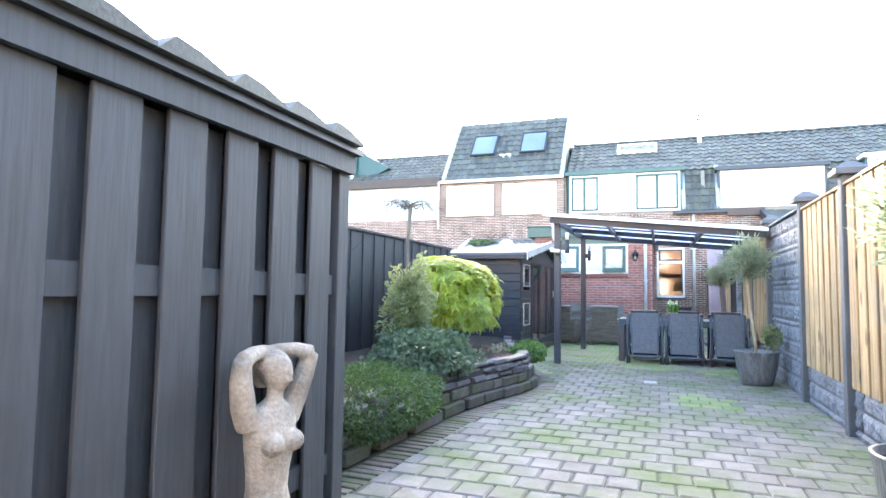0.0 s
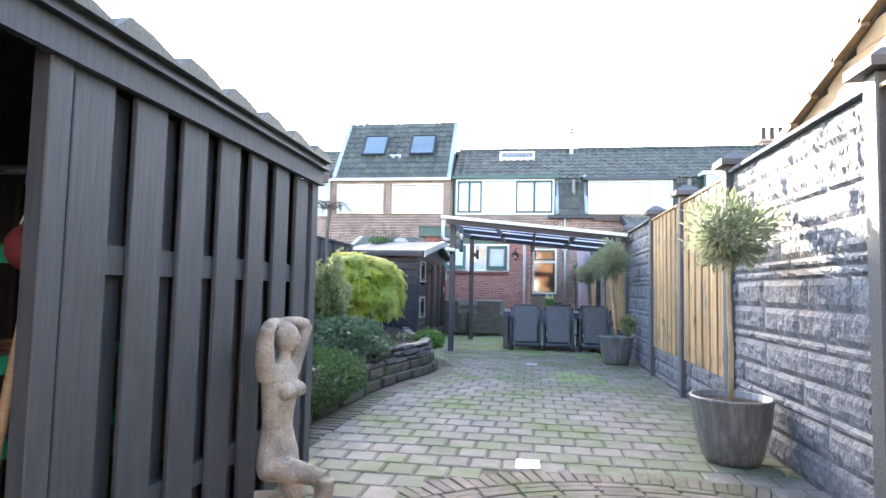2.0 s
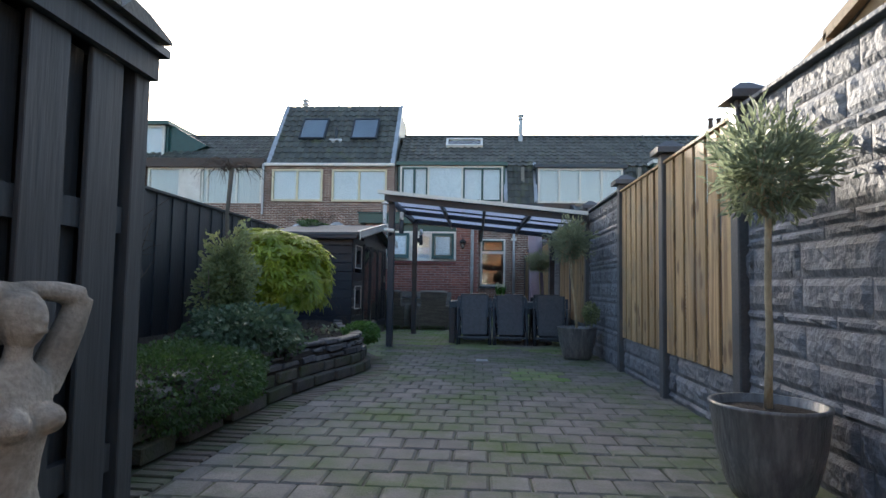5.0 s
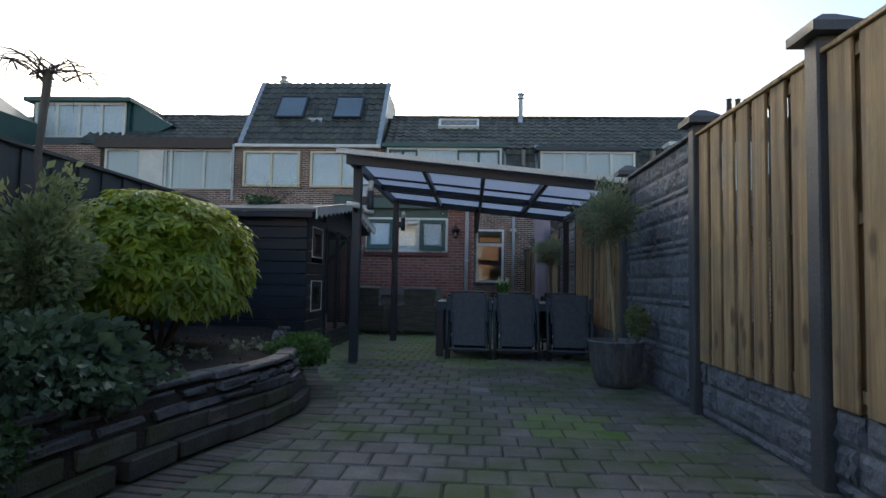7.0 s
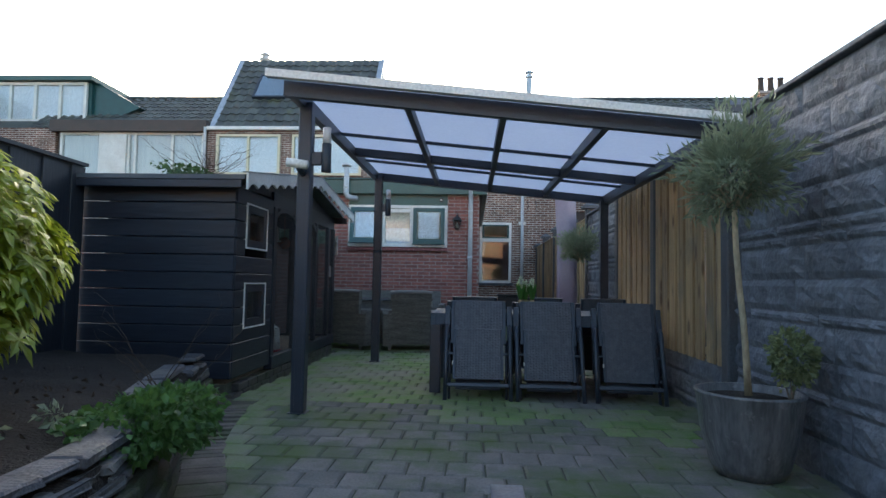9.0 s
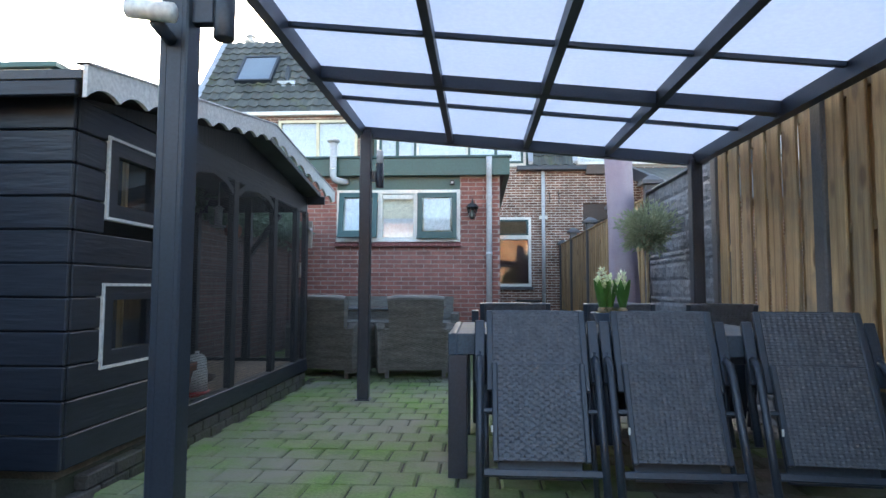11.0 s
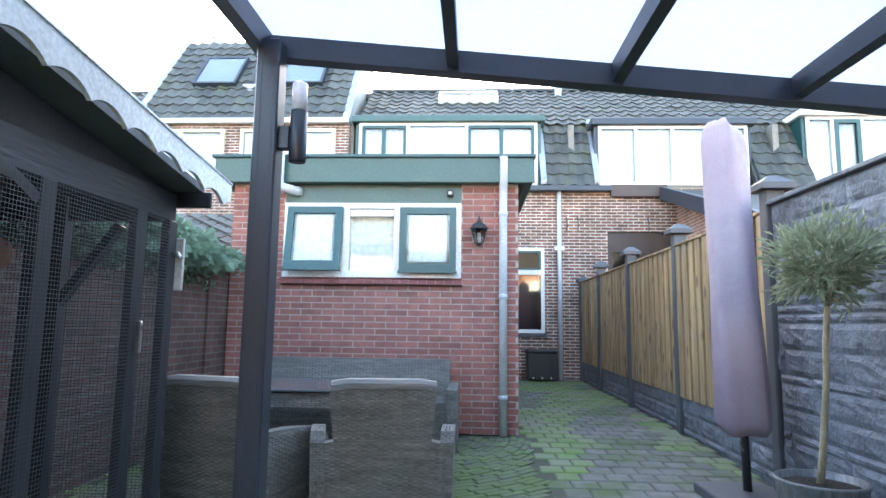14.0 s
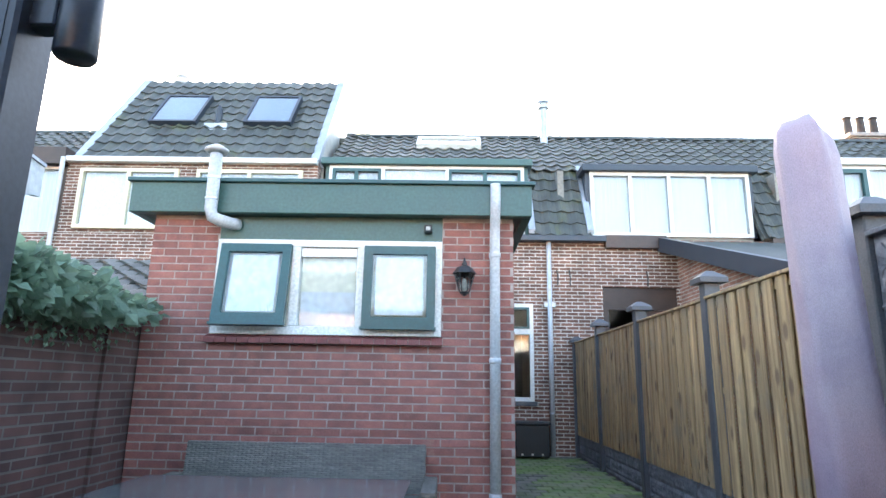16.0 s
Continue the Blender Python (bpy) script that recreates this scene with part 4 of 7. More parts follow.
boxes("base", [(HX0, HY0 + 0.03, -0.06, HX1 - 0.05, HY1, 0.08)], M_patio, aviary, bevel=0.01)
for r in range(2):
    y = HY0 + 0.04 + 0.1 * r
    while y < HY1:
        boxes("base_brick", [(HX1 - 0.05, y, -0.058 + r * 0.067, HX1 + 0.01, min(y + 0.2, HY1), 0.004 + r * 0.067)], M_stone, aviary, bevel=0.006)
        y += 0.21
boxes("floor", [(HX0, HY0 + 0.05, 0.08, HX1 - 0.06, HY1, 0.17)], M_sand, aviary)
for k in range(11):
    z = 0.13 + k * 0.1375
    boxes("front_board", [(-3.1, HY0 - 0.02, z, HX1, HY0 + 0.002, z + 0.132)], M_blueh, aviary, bevel=0.005)
    for a, b in (((HY0 + 0.005, 9.745), (10.235, 10.4)) if (0.48 < z + 0.07 < 0.88 or 1.14 < z + 0.07 < 1.54) else ((HY0 + 0.005, 10.4),)):
        boxes("side_board", [(HX1 - 0.02, a, z, HX1 + 0.003, b, z + 0.132)], M_blueh, aviary, bevel=0.005)
for z0, z1 in ((0.5, 0.875), (1.155, 1.53)):
    w_ = boxes("window_trim", [(HX1 - 0.02, 9.745, z0, HX1 + 0.012, 9.758, z1), (HX1 - 0.02, 10.222, z0, HX1 + 0.012, 10.235, z1),
                          (HX1 - 0.02, 9.758, z0, HX1 + 0.012, 10.222, z0 + 0.013), (HX1 - 0.02, 9.758, z1 - 0.013, HX1 + 0.012, 10.222, z1)], M_white, aviary)
    boxes("window_frame", [(HX1 - 0.04, 9.758, z0 + 0.013, HX1 + 0.004, 9.83, z1 - 0.013), (HX1 - 0.04, 10.15, z0 + 0.013, HX1 + 0.004, 10.222, z1 - 0.013),
                           (HX1 - 0.04, 9.83, z0 + 0.013, HX1 + 0.004, 10.15, z0 + 0.075), (HX1 - 0.04, 9.83, z1 - 0.075, HX1 + 0.004, 10.15, z1 - 0.013)], M_blueh, w_)
    boxes("pane", [(HX1 - 0.03, 9.83, z0 + 0.075, HX1 - 0.026, 10.15, z1 - 0.075)], M_glass, w_)
    boxes("shelf_post", [(HX1 - 0.12, 10.05, z0 + 0.05, HX1 - 0.1, 10.07, z1 - 0.05)], M_wood, w_)
boxes("inner_wall", [(HX0, 10.38, 0.2, HX1 - 0.02, 10.4, 1.7)], M_blueh, aviary)
boxes("bottom_rail", [(HX1 - 0.05, 10.405, 0.085, HX1 + 0.025, HY1, 0.2)], M_blueh, aviary, bevel=0.004)
boxes("top_rail", [(HX1 - 0.03, 10.405, 1.58, HX1 + 0.0, HY1, 1.72)], M_blueh, aviary, bevel=0.004)
for y in (10.44, 11.12, 11.9, 12.76):
    boxes("stud", [(HX1 - 0.03, y - 0.04, 0.2, HX1 + 0.014, y + 0.04, 1.58)], M_blue, aviary, bevel=0.004)
boxes("door_stile", [(HX1 - 0.03, 12.45, 0.2, HX1 + 0.01, 12.53, 1.58)], M_blue, aviary, bevel=0.004)
for x, y in ((-2.76, 12.77), (-2.25, 12.77), (-2.74, 11.4), (-2.74, 12.1), (-2.74, 10.6)):
    boxes("inner_post", [(x - 0.03, y - 0.03, 0.2, x + 0.03, y + 0.03, 1.7)], M_blue, aviary)
for z0, z1 in ((0.085, 0.2), (1.58, 1.72)):
    boxes("end_rail", [(HX0, HY1 - 0.04, z0, HX1 - 0.03, HY1, z1)], M_blue, aviary)
bm = bmesh.new()
tube(bm, [(-2.25, HY1 - 0.03, 1.15), (-1.95, HY1 - 0.03, 1.56)], 0.03, 4)
part("brace", bm, M_blue, aviary)
# curved braces under the top rail
for y0_, y1_ in ((10.47, 11.08), (11.16, 11.86)):
    bm = bmesh.new()
    tube(bm, [(HX1 - 0.012, y0_, 1.5), (HX1 - 0.012, y0_ + 0.12, 1.56), (HX1 - 0.012, (y0_ + y1_) / 2, 1.585), (HX1 - 0.012, y1_ - 0.12, 1.56), (HX1 - 0.012, y1_, 1.5)], 0.03, 4)
    part("arched_brace", bm, M_blue, aviary)


def wires(bm, p, u, v, nu, nv, r=0.0008):
    """A square mesh from p along u and v."""
    p, u, v = Vector(p), Vector(u), Vector(v)
    n = u.cross(v).normalized() * r
    for i in range(1, nu):
        a = p + u * i / nu
        s = u.normalized() * r
        bm.faces.new([bm.verts.new(c) for c in (a - s, a + s, a + v + s, a + v - s)])
    for i in range(1, nv):
        a = p + v * i / nv + n
        s = v.normalized() * r
        bm.faces.new([bm.verts.new(c) for c in (a - s, a + s, a + u + s, a + u - s)])


bm = bmesh.new()
wires(bm, (HX1 + 0.015, 10.41, 0.2), (0, 2.38, 0), (0, 0, 1.38), 150, 90, 0.0014)
wires(bm, (HX1 - 0.03, HY1 + 0.003, 0.2), (-1.07, 0, 0), (0, 0, 1.38), 56, 100, 0.0012)
part("wire_mesh", bm, M_steel_d, aviary, kind="stuff")
# a low gable: its verge carries the scalloped board
RG = (11.3, 2.0)


def verge(y):
    return RG[1] - (RG[0] - y) * 0.158 if y < RG[0] else RG[1] - (y - RG[0]) * 0.147


def verge_x(y):
    return -1.555 + (y - 9.38) * 0.028


bm = bmesh.new()
prism(bm, [(9.4, verge(9.4) - 0.035), (9.4, verge(9.4)), (RG[0], RG[1]), (12.85, verge(12.85)), (12.85, verge(12.85) - 0.035), (RG[0], RG[1] - 0.035)], "x", HX0 - 0.25, -1.575)
part("roof", bm, M_felt, aviary, "grey roofing felt")
bm = bmesh.new()
prism(bm, [(HY0, 1.645), (HY1, 1.725), (RG[0], RG[1] - 0.06)], "x", HX1 - 0.045, HX1 - 0.025)
part("gable_board", bm, M_blue, aviary)
bm = bmesh.new()
prism(bm, [(HY0 + 0.002, 1.6), (HY1 - 0.002, 1.7), (RG[0], RG[1] - 0.04)], "x", HX0 - 0.02, HX0)
part("gable_board", bm, M_blue, aviary)
boxes("front_fascia", [(HX0 - 0.25, 9.4, 1.6, -1.6, 9.425, 1.66)], M_blueh, aviary, bevel=0.004)
boxes("end_fascia", [(HX0 - 0.1, 12.82, 1.66, -1.53, 12.845, 1.74)], M_blueh, aviary, bevel=0.004)
bm = bmesh.new()
n = 190
AY0, AY1 = 9.38, 12.86
prev = None
for i in range(n + 1):
    y = AY0 + (AY1 - AY0) * i / n
    z = verge(y) - 0.115 + 0.04 * abs(math.sin(math.pi * (y - AY0) / 0.2)) ** 0.8
    cur = [bm.verts.new((verge_x(y) + dx, y, zz)) for dx in (0, 0.018) for zz in (z, verge(y) + 0.012)]
    if prev:
        for a, b in ((0, 1), (1, 3), (3, 2), (2, 0)):
            bm.faces.new((prev[a], prev[b], cur[b], cur[a]))
    else:
        bm.faces.new((cur[0], cur[1], cur[3], cur[2]))
    prev = cur
bm.faces.new((prev[0], prev[2], prev[3], prev[1]))
bmesh.ops.recalc_face_normals(bm, faces=bm.faces[:])
part("barge_board", bm, M_awn, aviary, "scalloped off-white painted barge board")
bm = bmesh.new()
prev = None
for y in (AY0, RG[0], AY1):
    cur = [bm.verts.new((verge_x(y) + dx, y, verge(y) + dz)) for dx, dz in ((-0.03, 0.013), (0.024, 0.013), (0.024, 0.022), (-0.03, 0.022))]
    if prev:
        for k in range(4):
            bm.faces.new((prev[k], prev[(k + 1) % 4], cur[(k + 1) % 4], cur[k]))
    prev = cur
bmesh.ops.recalc_face_normals(bm, faces=bm.faces[:])
part("verge_trim", bm, M_zinc, aviary)
boxes("door_handle", [(HX1 + 0.02, 12.48, 0.95, HX1 + 0.045, 12.5, 1.09)], M_steel, aviary, bevel=0.006)
sw = thing("switch_box", (HX1 + 0.02, 12.86, 1.2), "off-white outdoor tap box on the aviary corner post", "box")
boxes("plate", [(HX1 - 0.04, 12.802, 1.24, HX1 + 0.05, 12.82, 1.5)], M_offwhite, sw, bevel=0.004)
bm = bmesh.new()
tube(bm, [(HX1 + 0.01, 12.8, 1.42), (HX1 + 0.04, 12.76, 1.42), (HX1 + 0.06, 12.76, 1.39)], 0.012, 8)
part("tap", bm, M_steel, sw, smooth=True)
# things inside the aviary
tp = thing("plant_pot", (-2.04, 10.95, 0.17), "terracotta pot with tall bare bamboo canes in the aviary", "plant")
bm = bmesh.new()
lathe(bm, [(0.17, 0), (0.2, 0.16), (0.22, 0.17), (0.22, 0.22), (0.19, 0.22), (0.18, 0.18), (0.01, 0.17)], (-2.04, 10.95, 0.17), 24)
part("pot", bm, M_terra, tp, smooth=True)
rnd = random.Random(6)
for k in range(9):
    a = rnd.uniform(0, 6.28)
    x, y = -2.04 + 0.08 * math.cos(a), 10.95 + 0.08 * math.sin(a)
    bm = bmesh.new()
    tube(bm, [(x, y, 0.34), (x + rnd.uniform(-0.05, 0.05), y + rnd.uniform(-0.05, 0.05), 0.95), (x + rnd.uniform(-0.14, 0.14), y + rnd.uniform(-0.14, 0.14), 1.6)], [0.006, 0.005, 0.003], 5)
    part("cane", bm, M_bark, tp)
dk = thing("drinker", (-1.85, 10.98, 0.17), "white plastic bird drinker with a red tray", "drinker")
bm = bmesh.new()
lathe(bm, [(0.07, 0.03), (0.066, 0.14), (0.055, 0.24), (0.035, 0.26), (0.012, 0.265), (0.012, 0.28)], (-1.85, 10.98, 0.17), 18)
part("tank", bm, M_offwhite, dk, smooth=True)
bm = bmesh.new()
lathe(bm, [(0.08, 0), (0.085, 0.03), (0.06, 0.03)], (-1.85, 10.98, 0.17), 18)
part("tray", bm, M_red, dk, smooth=True)
fd = thing("bird_feeder", (-2.2, 11.95, 1.3), "clear hanging bird feeder with a metal cap", "bird feeder")
bm = bmesh.new()
lathe(bm, [(0.06, 0), (0.06, 0.012), (0.03, 0.014), (0.03, 0.15), (0.05, 0.155), (0.008, 0.18), (0.003, 0.42)], (-2.2, 12.0, 1.36), 14)
part("tube", bm, M_pvc, fd, smooth=True)
nb = thing("nest_basket", (-2.2, 12.3, 1.28), "round woven nest basket hanging in the aviary", "nest basket")
bm = bmesh.new()
bmesh.ops.create_uvsphere(bm, u_segments=16, v_segments=10, radius=0.075, matrix=Matrix.Translation((-2.2, 12.3, 1.36)))
tube(bm, [(-2.2, 12.3, 1.42), (-2.2, 12.3, 1.75)], 0.003, 4)
part("basket", bm, M_terra, nb, smooth=True)
fb = thing("feeding_dish", (-2.1, 11.55, 0.17), "brown shallow feeding dish on the sandy aviary floor", "dish")
bm = bmesh.new()
lathe(bm, [(0.09, 0), (0.11, 0.04), (0.1, 0.04), (0.08, 0.012)], (-2.1, 11.55, 0.17), 18)
part("bowl", bm, M_brownp, fb, smooth=True)
# ---- dark fence behind the planting, on the left ----
lf = thing("fence", (-2.9, 6, 0), "dark blue painted close-boarded timber fence", "fence")
k = 0
y = 2.45
while y < 9.5:
    boxes("board", [(-2.92 - 0.015 * (k % 2), y, 0.02, -2.9 - 0.015 * (k % 2), y + 0.155, 1.76)], M_blue, lf, bevel=0.003)
    y += 0.15
    k += 1
boxes("top_batten", [(-2.96, 2.45, 1.765, -2.87, 9.5, 1.79)], M_blue, lf)

# ---- timber shed at the start ----
SX = -0.94
shed = thing("shed", (-1.8, 1.4, 0), "grey-blue stained board-on-board timber shed with a tiled roof edge", "shed")
k, y = 0, 0.62
while y < 2.38:
    if k % 2 == 0:
        boxes("board", [(SX - 0.02, y, 0.02, SX, min(y + 0.16, 2.41), 1.62)], M_greyw, shed, bevel=0.003)
        y += 0.135
    else:
        boxes("board", [(SX - 0.075, y - 0.02, 0.02, SX - 0.055, min(y + 0.16, 2.41), 1.62)], M_greyw, shed, bevel=0.003)
        y += 0.125
    k += 1
boxes("rail", [(SX - 0.054, 0.6, z, SX - 0.021, 2.4, z + 0.09) for z in (0.25, 1.05)], M_greyw, shed)
for r in ((SX - 0.05, 0.53, 0, SX + 0.005, 0.61, 1.66), (SX - 0.09, 2.41, 0, SX, 2.5, 1.66)):
    boxes("corner_post", [r], M_greyw, shed, bevel=0.004)
boxes("back_wall", [(-2.85, 2.44, 0, SX - 0.09, 2.47, 1.7), (-2.88, -2.5, 0, -2.85, 2.47, 1.9), (-2.85, -2.5, 0, SX, -2.47, 1.9)], M_greyw, shed)
boxes("fascia", [(SX + 0.0, -2.5, 1.62, SX + 0.03, 2.5, 1.71)], M_greyw, shed)
boxes("roof", [(-2.9, -2.5, 1.71, SX + 0.06, 2.52, 1.74)], M_black, shed)
bm = bmesh.new()
for k in range(16):
    y = -2.4 + k * 0.305
    prism(bm, [(y, 1.745), (y + 0.06, 1.8), (y + 0.16, 1.79), (y + 0.3, 1.755), (y + 0.3, 1.742), (y, 1.742)], "x", -2.9, SX + 0.09)
part("roof_tiles", bm, M_roof, shed, kind="stuff")

# ---- neighbour's boarded shed behind the fence ----
ns = thing("shed", (3.3, 2.2, 0), "tan horizontally boarded shed with a tiled gable roof", "shed")
for k in range(15):
    z = 1.5 + k * 0.12
    half = (2.85 - z - 0.05) / 0.335
    if half <= 0.1:
        break
    boxes("board", [(2.2 + 0.004 * (k % 2), max(1.9 - half, -1.2), z, 2.225, 1.9 + half, z + 0.122)], M_tan, ns)
boxes("wall", [(2.23, -1.2, 0, 5.0, 3.8, 2.0)], M_tan, ns)
bm = bmesh.new()
prism(bm, [(4.0, 2.13), (1.9, 2.86), (1.9, 2.9), (4.05, 2.17)], "x", 2.19, 5)
prism(bm, [(-0.2, 2.13), (1.9, 2.86), (1.9, 2.9), (-0.25, 2.17)], "x", 2.19, 5)
part("roof", bm, M_roof, ns)
for k in range(7):
    a, b = 4.02 - k * 0.31, 4.02 - (k + 1) * 0.31 - 0.03
    za, zb = 2.14 + (4.02 - a) * 0.348, 2.14 + (4.02 - b) * 0.348
    bm = bmesh.new()
    prism(bm, [(a, za + 0.01), (b, zb - 0.02), (b, zb + 0.04), (a, za + 0.07)], "x", 2.14, 2.188)
    part("verge_tile", bm, M_verge, ns)



# ---- planting ----
def leaf_cloud(name, parent, mat_, centre, radii, count, size, seed, shape="oval", droop=0.3, hollow=0.55, flat=0.0, lumps=0.12):
    """A crown of many small leaves round a lumpy ellipsoid."""
    rnd = random.Random(seed)
    verts, faces = [], []
    offs = Vector((seed * 1.7, seed * 0.3, 0))
    for _ in range(count):
        while True:
            d = Vector((rnd.gauss(0, 1), rnd.gauss(0, 1), rnd.gauss(0, 1)))
            if d.length > 0.1:
                break
        d.normalize()
        if flat and d.z < -flat:
            d.z = -flat + rnd.uniform(0, 0.15)
        r = (hollow + (1 - hollow) * rnd.random() ** 0.5) * (1 + lumps * 2.5 * noise.noise(d * 1.7 + offs) + rnd.uniform(-lumps, lumps) * 0.4)
        p = Vector((centre[0] + d.x * radii[0] * r, centre[1] + d.y * radii[1] * r, centre[2] + d.z * radii[2] * r))
        s = size * rnd.uniform(0.6, 1.25)
        out = (d + Vector((rnd.uniform(-1, 1), rnd.uniform(-1, 1), rnd.uniform(-1, 1))) * 0.7 - Vector((0, 0, droop))).normalized()
        side = out.cross(Vector((rnd.uniform(-1, 1), rnd.uniform(-1, 1), rnd.uniform(-0.3, 1)))).normalized()
        up = side.cross(out)
        w = {"oval": 0.28, "narrow": 0.12, "broad": 0.42}[shape] * s
        b = len(verts)
        verts += [p, p + out * s * 0.5 + side * w + up * 0.06 * s, p + out * s - up * 0.1 * s, p + out * s * 0.5 - side * w + up * 0.06 * s]
        faces += [(b, b + 1, b + 2), (b, b + 2, b + 3)]
    me = bpy.data.meshes.new(name)
    me.from_pydata([tuple(v) for v in verts], [], faces)
    me.materials.append(mat_)
    ob = new(name, me)
    ob.parent = parent
    me.transform(Matrix.Translation(-parent.location))
    return ob


def limbs(name, parent, base, tops, radius, seed, mat_=None):
    rnd = random.Random(seed)
    b = Vector(base)
    for t in tops:
        t = Vector(t)
        mid = b.lerp(t, 0.5) + Vector((rnd.uniform(-1, 1), rnd.uniform(-1, 1), 0)) * 0.06
        part(name, tube(bmesh.new(), [b, b.lerp(mid, 0.5), mid, t], [radius, radius * 0.8, radius * 0.55, radius * 0.2], 6), mat_ or M_bark, parent, smooth=True)


def pot(parent, x, y, r, h, name="pot", material=None):
    bm = bmesh.new()
    lathe(bm, [(r * 0.62, 0), (r * 0.72, h * 0.12), (r * 0.9, h * 0.55), (r * 0.97, h * 0.94), (r, h * 0.97), (r, h), (r * 0.92, h), (r * 0.9, h * 0.9), (0.01, h * 0.88)], (x, y, 0), 36)
    part(name, bm, material or M_pot, parent, smooth=True)
    bm = bmesh.new()
    lathe(bm, [(r * 0.89, h * 0.86), (r * 0.88, h * 0.905), (r * 0.4, h * 0.93), (0.01, h * 0.94)], (x, y, 0), 20)
    part("soil", bm, M_soil, parent)


def olive(x, y, r, h, trunk_top, crown, seed, label, lean=0.0):
    t = thing("potted_tree", (x, y, 0), label, "potted tree", "potted olive trees")
    pot(t, x, y, r, h)
    cx, cy, cz = crown[0]
    rad = crown[1]
    bm = bmesh.new()
    rnd = random.Random(seed)
    pts = [(x + (cx - x) * k / 5 + rnd.uniform(-0.008, 0.008), y + (cy - y) * k / 5, h * 0.9 + (trunk_top - h * 0.9) * k / 5) for k in range(6)]
    tube(bm, pts, [0.019, 0.017, 0.016, 0.015, 0.0145, 0.014], 8)
    part("trunk", bm, M_olbark, t, smooth=True)
    tops = [(cx + rnd.uniform(-0.7, 0.7) * rad[0], cy + rnd.uniform(-0.7, 0.7) * rad[1], cz + rnd.uniform(-0.4, 0.8) * rad[2]) for _ in range(24)]
    limbs("branch", t, pts[-1], tops, 0.007, seed, M_olbark)
    leaf_cloud("crown", t, M_leaf_o, crown[0], rad, 2600, 0.06, seed, "narrow", droop=-0.35, hollow=0.3, lumps=0.42)
    return settle(t)


olive(1.55, 3.15, 0.245, 0.4, 1.2, ((1.5, 3.02, 1.42), (0.2, 0.2, 0.17)), 11, "standard olive tree in a large grey glazed pot")
olive(1.53, 8.05, 0.25, 0.4, 1.28, ((1.43, 7.95, 1.48), (0.225, 0.225, 0.2)), 12, "tall standard olive tree in a grey streaked pot")
olive(1.62, 13.25, 0.22, 0.37, 1.26, ((1.57, 13.0, 1.48), (0.225, 0.225, 0.175)), 13, "standard olive tree in a pale grey pot")

# raised bed with its kerb stones and slate edge
OUT = [(-1.35, 2.55), (-1.32, 3.3), (-1.27, 4.2), (-1.22, 5.0), (-1.08, 5.75), (-0.94, 6.25), (-0.885, 6.75), (-0.98, 7.2), (-1.17, 7.7), (-1.42, 8.3), (-1.66, 9.3)]


def along(s):
    """The bed's outline at s from 0 to 1: place and direction."""
    f = s * (len(OUT) - 1)
    i = min(int(f), len(OUT) - 2)
    u = f - i
    p0, p1, p2, p3 = (Vector(OUT[max(0, min(len(OUT) - 1, i + k))]) for k in (-1, 0, 1, 2))
    pt = 0.5 * (2 * p1 + (p2 - p0) * u + (2 * p0 - 5 * p1 + 4 * p2 - p3) * u * u + (3 * p1 - p0 - 3 * p2 + p3) * u ** 3)
    d = (p2 - p0).lerp(p3 - p1, u).normalized()
    return pt, d


bed = thing("raised_bed", (-1.9, 6, 0), "raised planting bed edged with mossy kerb stones and stacked slate", "planting bed")
bm = bmesh.new()
cols = []
for k in range(81):
    pt, d = along(k / 80)
    nrm = Vector((-d.y, d.x))
    row = []
    for off, z in ((0.05, 0.02), (0.1, 0.3), (0.4, 0.34), (0.9, 0.37)):
        q = pt + nrm * off
        row.append(bm.verts.new((max(q.x, -2.89), q.y, z + 0.03 * noise.noise(Vector((q.x * 3, q.y * 3, 0))))))
    row.append(bm.verts.new((-2.89, pt.y, 0.36)))
    row.append(bm.verts.new((-2.89, pt.y, 0.0)))
    cols.append(row)
for a, b in zip(cols, cols[1:]):
    for k in range(5):
        bm.faces.new((a[k], a[k + 1], b[k + 1], b[k]))
part("soil", bm, M_soil, bed, smooth=True)
length = sum((Vector(a) - Vector(b)).length for a, b in zip(OUT, OUT[1:]))


def course(name, z0, z1, setback, depth, ln, jit, mat_, seed, skip=0.0):
    rnd = random.Random(seed)
    s = 0.0
    while s < 0.985:
        l = ln * rnd.uniform(0.65, 1.3)
        e = min(1.0, s + l / length)
        pt, d = along((s + e) / 2)
        nrm = Vector((-d.y, d.x))
        if rnd.random() >= skip:
            bm = bmesh.new()
            h = (e - s) * length / 2 - 0.006
            a = math.atan2(d.y, d.x)
            zz0, zz1 = z0 + rnd.uniform(0, jit), z1 - rnd.uniform(0, jit)
            sb_ = setback + rnd.uniform(-jit, jit)
            ctr = pt + nrm * (sb_ + depth / 2)
            box(bm, -h, -depth / 2, zz0, h, depth / 2, zz1, bevel=0.008)
            for v in bm.verts:
                v.co += Vector((rnd.uniform(-1, 1), rnd.uniform(-1, 1), rnd.uniform(-0.6, 0.6))) * jit * 0.5
            bm.transform(Matrix.Translation((ctr.x, ctr.y, 0)) @ Matrix.Rotation(a, 4, "Z"))
            part(name, bm, mat_, bed)
        s = e


